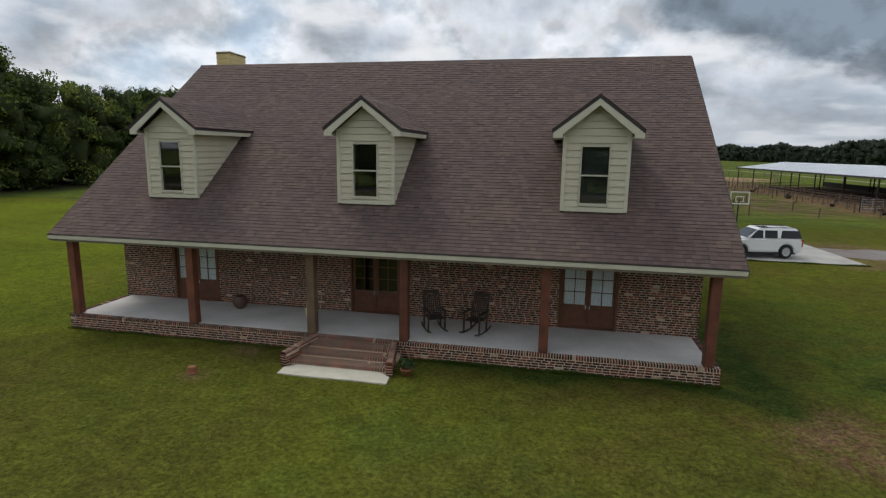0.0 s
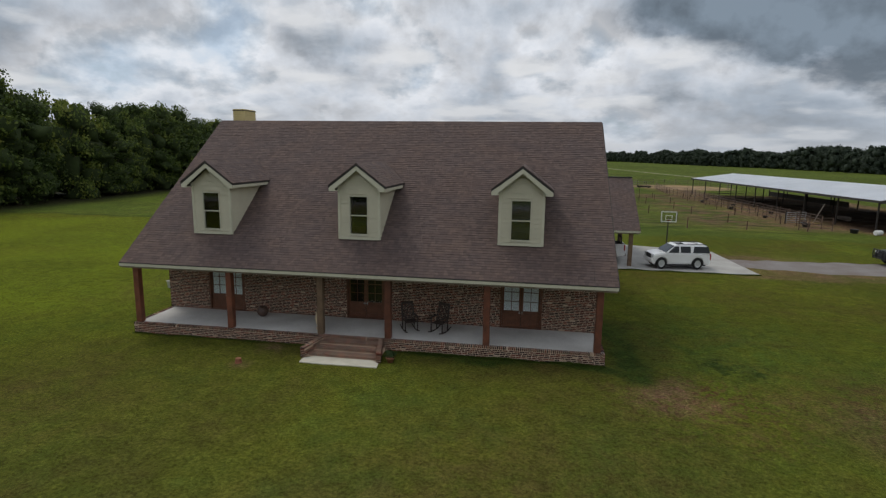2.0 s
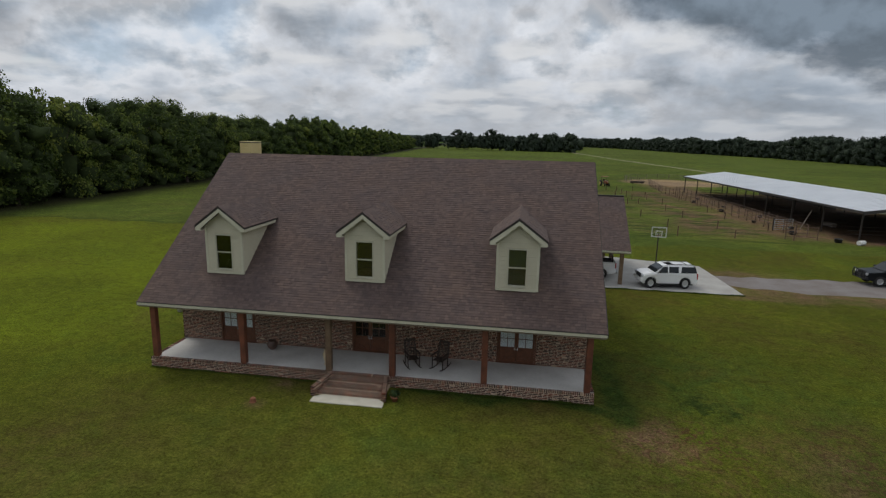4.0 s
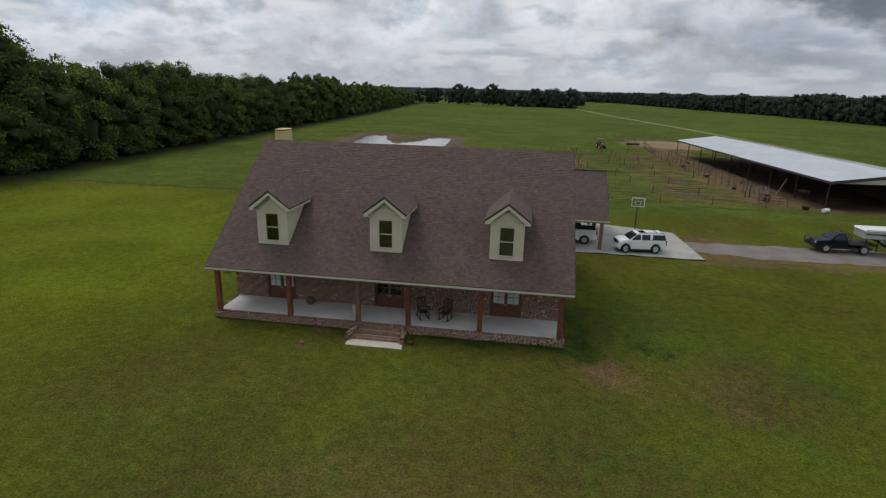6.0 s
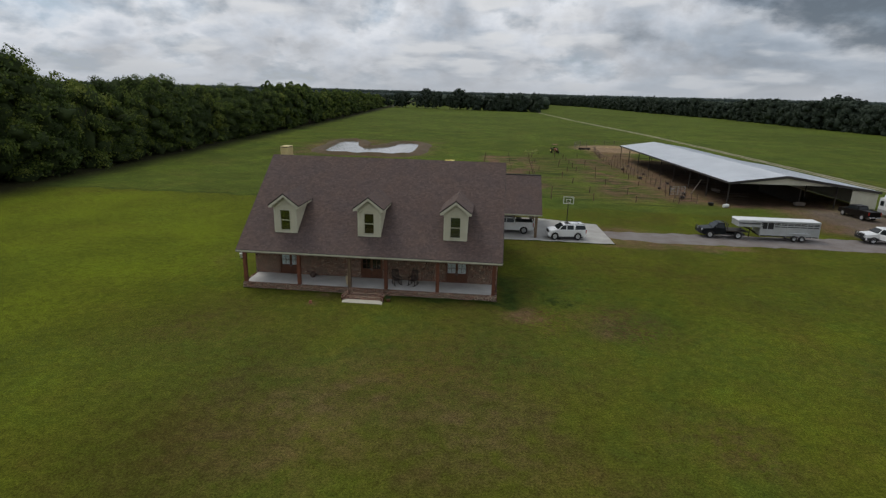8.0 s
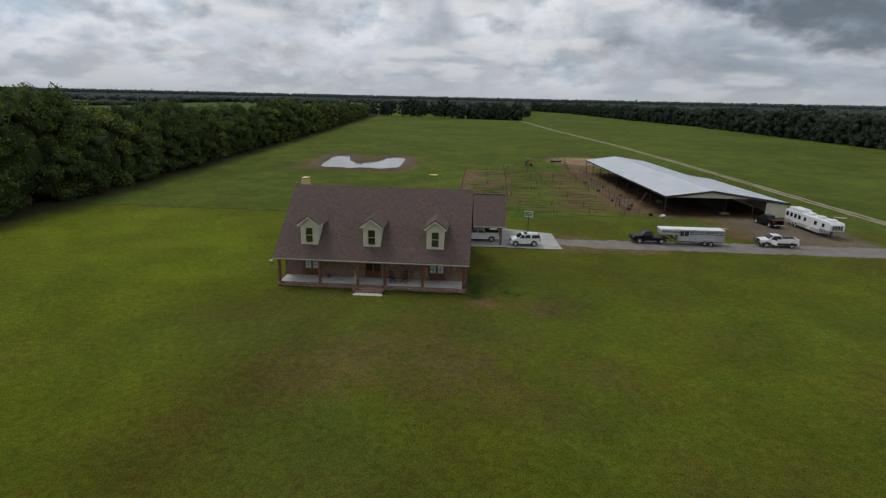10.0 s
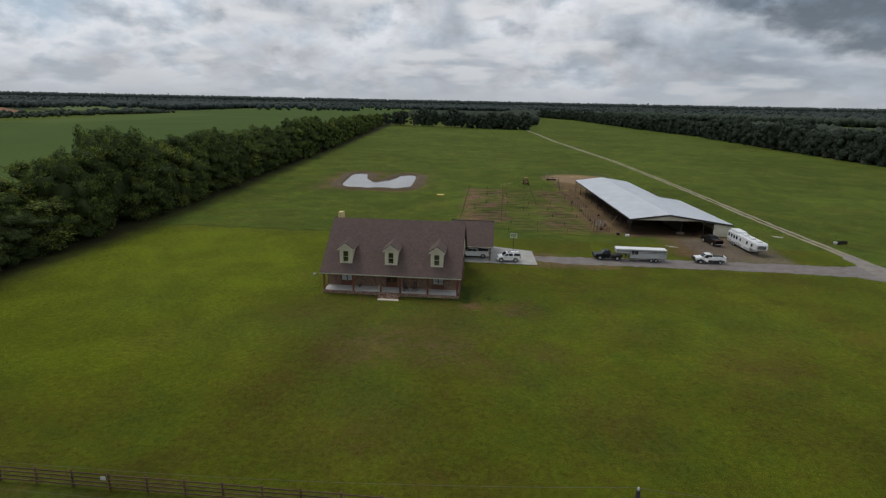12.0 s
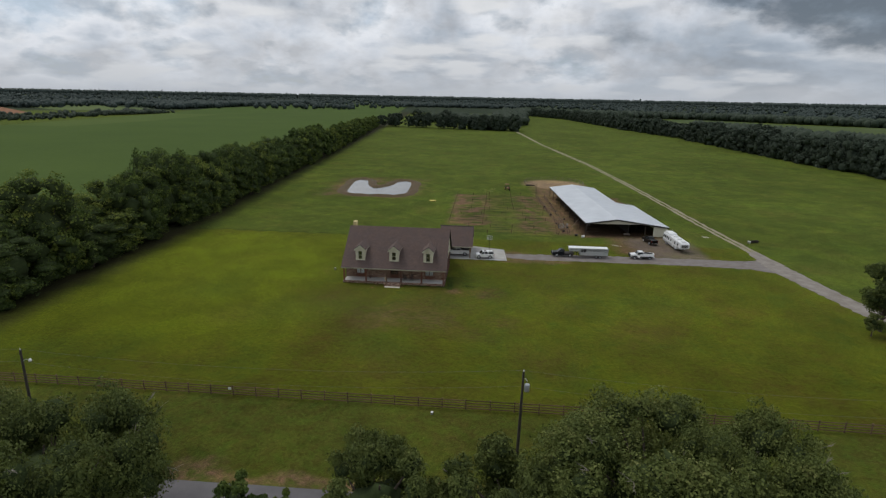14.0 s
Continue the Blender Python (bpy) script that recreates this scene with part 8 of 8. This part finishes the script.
def tractor(m):
    v = thing("tractor", m, "small old orange farm tractor in the pasture", "tractor")
    bm = bmesh.new()
    box(bm, 0.2, 1.9, -0.35, 0.35, 0.7, 1.35, 0.06)
    part("bonnet", bm, TRACTOR_RED, v)
    bm = bmesh.new()
    box(bm, -0.9, 0.2, -0.3, 0.3, 0.6, 1.0, 0.03)
    part("gearbox", bm, STEEL_DARK, v)
    bm = bmesh.new()
    box(bm, -0.85, -0.35, -0.28, 0.28, 1.15, 1.25, 0.03)
    box(bm, -0.9, -0.82, -0.28, 0.28, 1.25, 1.6, 0.03)
    part("seat", bm, PLASTIC, v)
    for y in (-0.6, 0.6):
        tubed("roll_bar", [(-0.95, y, 0.9), (-0.95, y, 2.3)], 0.04, STEEL_DARK, v, 6)
    bm = bmesh.new()
    box(bm, -1.3, 0.4, -0.75, 0.75, 2.3, 2.38, 0.03)
    part("canopy", bm, TRACTOR_RED, v)
    turned("headlamp", [(0.1, 0), (0.13, 0.06), (0.05, 0.1)], WHITE_PLASTIC, v, 12, m=pose(1.9, 0, 1.1, 0, 90, 0))
    for sy in (-1, 1):
        wheel(v, -0.7, sy * 0.8, 0.7, 0.4, 0.38, YELLOW)
        wheel(v, 1.5, sy * 0.65, 0.38, 0.22, 0.2, YELLOW)


tractor(pose(26.3, 119.5, 0, 0, 0, -80))


def hay_rake(m):
    v = thing("hay_rake", m, "pale green hay rake with spoked wheels in the pasture", "hay rake")
    tubed("frame", [(-2.6, 0, 0.7), (0, 0.6, 0.8), (2.6, 2.2, 0.7)], 0.06, HAY, v, 6)
    for i in range(5):
        f = i / 4
        x, y = -2.5 + 4.8 * f, -0.3 + 2.2 * f * f
        bm = bmesh.new()
        tube(bm, [(0.6 * math.cos(a), 0, 0.62 + 0.6 * math.sin(a)) for a in (math.tau * k / 14 for k in range(15))], 0.03, 5)
        for k in range(7):
            a = math.tau * k / 7
            tube(bm, [(0, 0, 0.62), (0.6 * math.cos(a), 0, 0.62 + 0.6 * math.sin(a))], 0.014, 4)
        part("rake_wheel", bm, HAY, v, "", pose(x, y, 0, 0, 0, 35))


hay_rake(pose(19.8, 113.5, 0, 0, 0, 25))

# ---------------------------------------------------------------- pieces: nearest porch bricks
def base_bricks():
    made = {}
    for x0, x1, y0, y1, z0, z1 in BASE_BRICKS:
        key = tuple(round(d, 2) for d in (x1 - x0, y1 - y0)) + (round(z1 - z0, 2),)
        if key not in made:
            bm = bmesh.new()
            hx, hy, hz = (x1 - x0) / 2, (y1 - y0) / 2, (z1 - z0) / 2
            box(bm, -hx, hx, -hy, hy, -hz, hz, 0.004)
            me = bpy.data.meshes.new("brick")
            bm.to_mesh(me)
            bm.free()
            me.materials.append(BRICK)
            made[key] = me
        shared("brick", made[key], BASE, pose((x0 + x1) / 2, (y0 + y1) / 2, (z0 + z1) / 2))


base_bricks()


# ---------------------------------------------------------------- pieces: the lowest shingles over the steps side of the porch roof
def loose_shingles():
    roof = next(o for o in house.children if o.name == "roof")
    d = Vector((0, RIDGE_Y - EAVE_Y, RIDGE_Z - EAVE_Z)).normalized()
    tilt = math.degrees(math.atan2(d.z, d.y))
    rng = random.Random(51)
    meshes = []
    for w in (0.13, 0.17, 0.22):
        bm = bmesh.new()
        vs = [bm.verts.new(p) for p in ((0, 0, 0), (w, 0, 0), (w, 0.19, 0), (0, 0.19, 0), (0, 0, 0.018), (w, 0, 0.018), (w, 0.19, 0.004), (0, 0.19, 0.004))]
        for f in ((3, 2, 1, 0), (4, 5, 6, 7), (0, 1, 5, 4), (1, 2, 6, 5), (2, 3, 7, 6), (3, 0, 4, 7)):
            bm.faces.new([vs[i] for i in f])
        me = bpy.data.meshes.new("shingle")
        bm.to_mesh(me)
        bm.free()
        me.materials.append(SHINGLE)
        meshes.append((w, me))
    for r in range(LOOSE_ROWS):
        x = LOOSE_X[0]
        while x < LOOSE_X[1] - 0.05:
            w, me = rng.choice(meshes)
            fill = min(1.0, (LOOSE_X[1] - x) / w)
            if LOOSE_X[1] - x - w < 0.12:
                fill = (LOOSE_X[1] - x) / w
            v = 0.142 * r
            shared("shingle", me, roof, pose(x, EAVE_Y + d.y * v, EAVE_Z + d.z * v + 0.002, tilt, 0, 0) @ Matrix.Diagonal((fill, 1, 1, 1)))
            x += w * fill + 0.004


loose_shingles()


# ---------------------------------------------------------------- lawn blades near the house
def lawn_blades():
    r = np.random.default_rng(61)
    n = 70000
    x = r.uniform(-15, 24, n)
    y = -0.08 - 13.5 * r.uniform(0, 1, n) ** 1.15
    keep = ~((np.abs(x) < 1.75) & (y > -2.05))
    keep &= r.uniform(0, 1, n) < np.clip((15 - np.abs(x - 4.5) * 0.75) / 9, 0, 1) * np.clip((13.6 + y) / 8, 0, 1)
    x, y = x[keep], y[keep]
    n = len(x)
    c = np.stack([x, y, np.zeros(n)], 1)
    a = r.uniform(0, math.tau, n)
    h = r.uniform(0.006, 0.016, n) * (1 + 0.5 * np.sin(x * 0.9) * np.sin(y * 1.3))
    w = r.uniform(0.008, 0.02, n)
    u = np.stack([np.cos(a), np.sin(a), np.zeros(n)], 1) * w[:, None]
    lean = r.normal(scale=2.4, size=(n, 2)) * h[:, None]
    tip = c + np.concatenate([lean, h[:, None]], 1)
    mid = (c + tip) / 2
    v = np.stack([c, mid + u, tip, mid - u], 1).reshape(-1, 3)
    ob = new("lawn_blades", fast_mesh("lawn_blades", v, np.arange(4 * n).reshape(-1, 4), BLADE))
    tagged(ob, "short mown grass blades round the porch", "grass", kind="stuff")


BLADE = leaf_material("grass_blade", [(0.0, (0.068, 0.060, 0.015)), (0.4, (0.080, 0.086, 0.014)), (0.8, (0.098, 0.108, 0.016)), (1.0, (0.13, 0.11, 0.04))], 0.4)
lawn_blades()


def edge_grass(name, x0, x1, line, n, tall, seed, label):
    """Longer uncut grass along an edge: line gives the edge's y at each x."""
    r = np.random.default_rng(seed)
    x = r.uniform(x0, x1, n)
    y = line(x) - 0.02 - np.abs(r.normal(scale=0.07, size=n)) + 0.04 * np.sin(x * 3.1)
    c = np.stack([x, y, np.zeros(n)], 1)
    a = r.uniform(0, math.tau, n)
    h = r.uniform(*tall, n) * (1 + 0.4 * np.sin(x * 2.3))
    u = np.stack([np.cos(a), np.sin(a), np.zeros(n)], 1) * r.uniform(0.008, 0.016, n)[:, None]
    tip = c + np.concatenate([r.normal(scale=0.5, size=(n, 2)) * h[:, None], h[:, None]], 1)
    mid = (c + tip) / 2
    v = np.stack([c, mid + u, tip, mid - u], 1).reshape(-1, 3)
    ob = new(name, fast_mesh(name, v, np.arange(4 * n).reshape(-1, 4), RANK_BLADE))
    tagged(ob, label, "grass", kind="stuff")


RANK_BLADE = leaf_material("rank_blade", [(0.0, (0.050, 0.082, 0.014)), (0.6, (0.072, 0.112, 0.018)), (1.0, (0.100, 0.135, 0.026))], 0.45, 1.5)
edge_grass("edge_grass", 12.5, 23.1, lambda x: 19.45 - (x - 6.9) * 0.0093, 6000, (0.03, 0.09), 67, "uncut dark grass along a concrete pad")
edge_grass("foot_grass", -10.15, -1.8, lambda x: 0 * x - 0.01, 3000, (0.01, 0.06), 68, "uncut grass along the foot of a brick porch")
edge_grass("foot_grass", 1.8, 10.2, lambda x: 0 * x - 0.01, 5000, (0.02, 0.09), 69, "rank dark green grass along the foot of a brick porch")
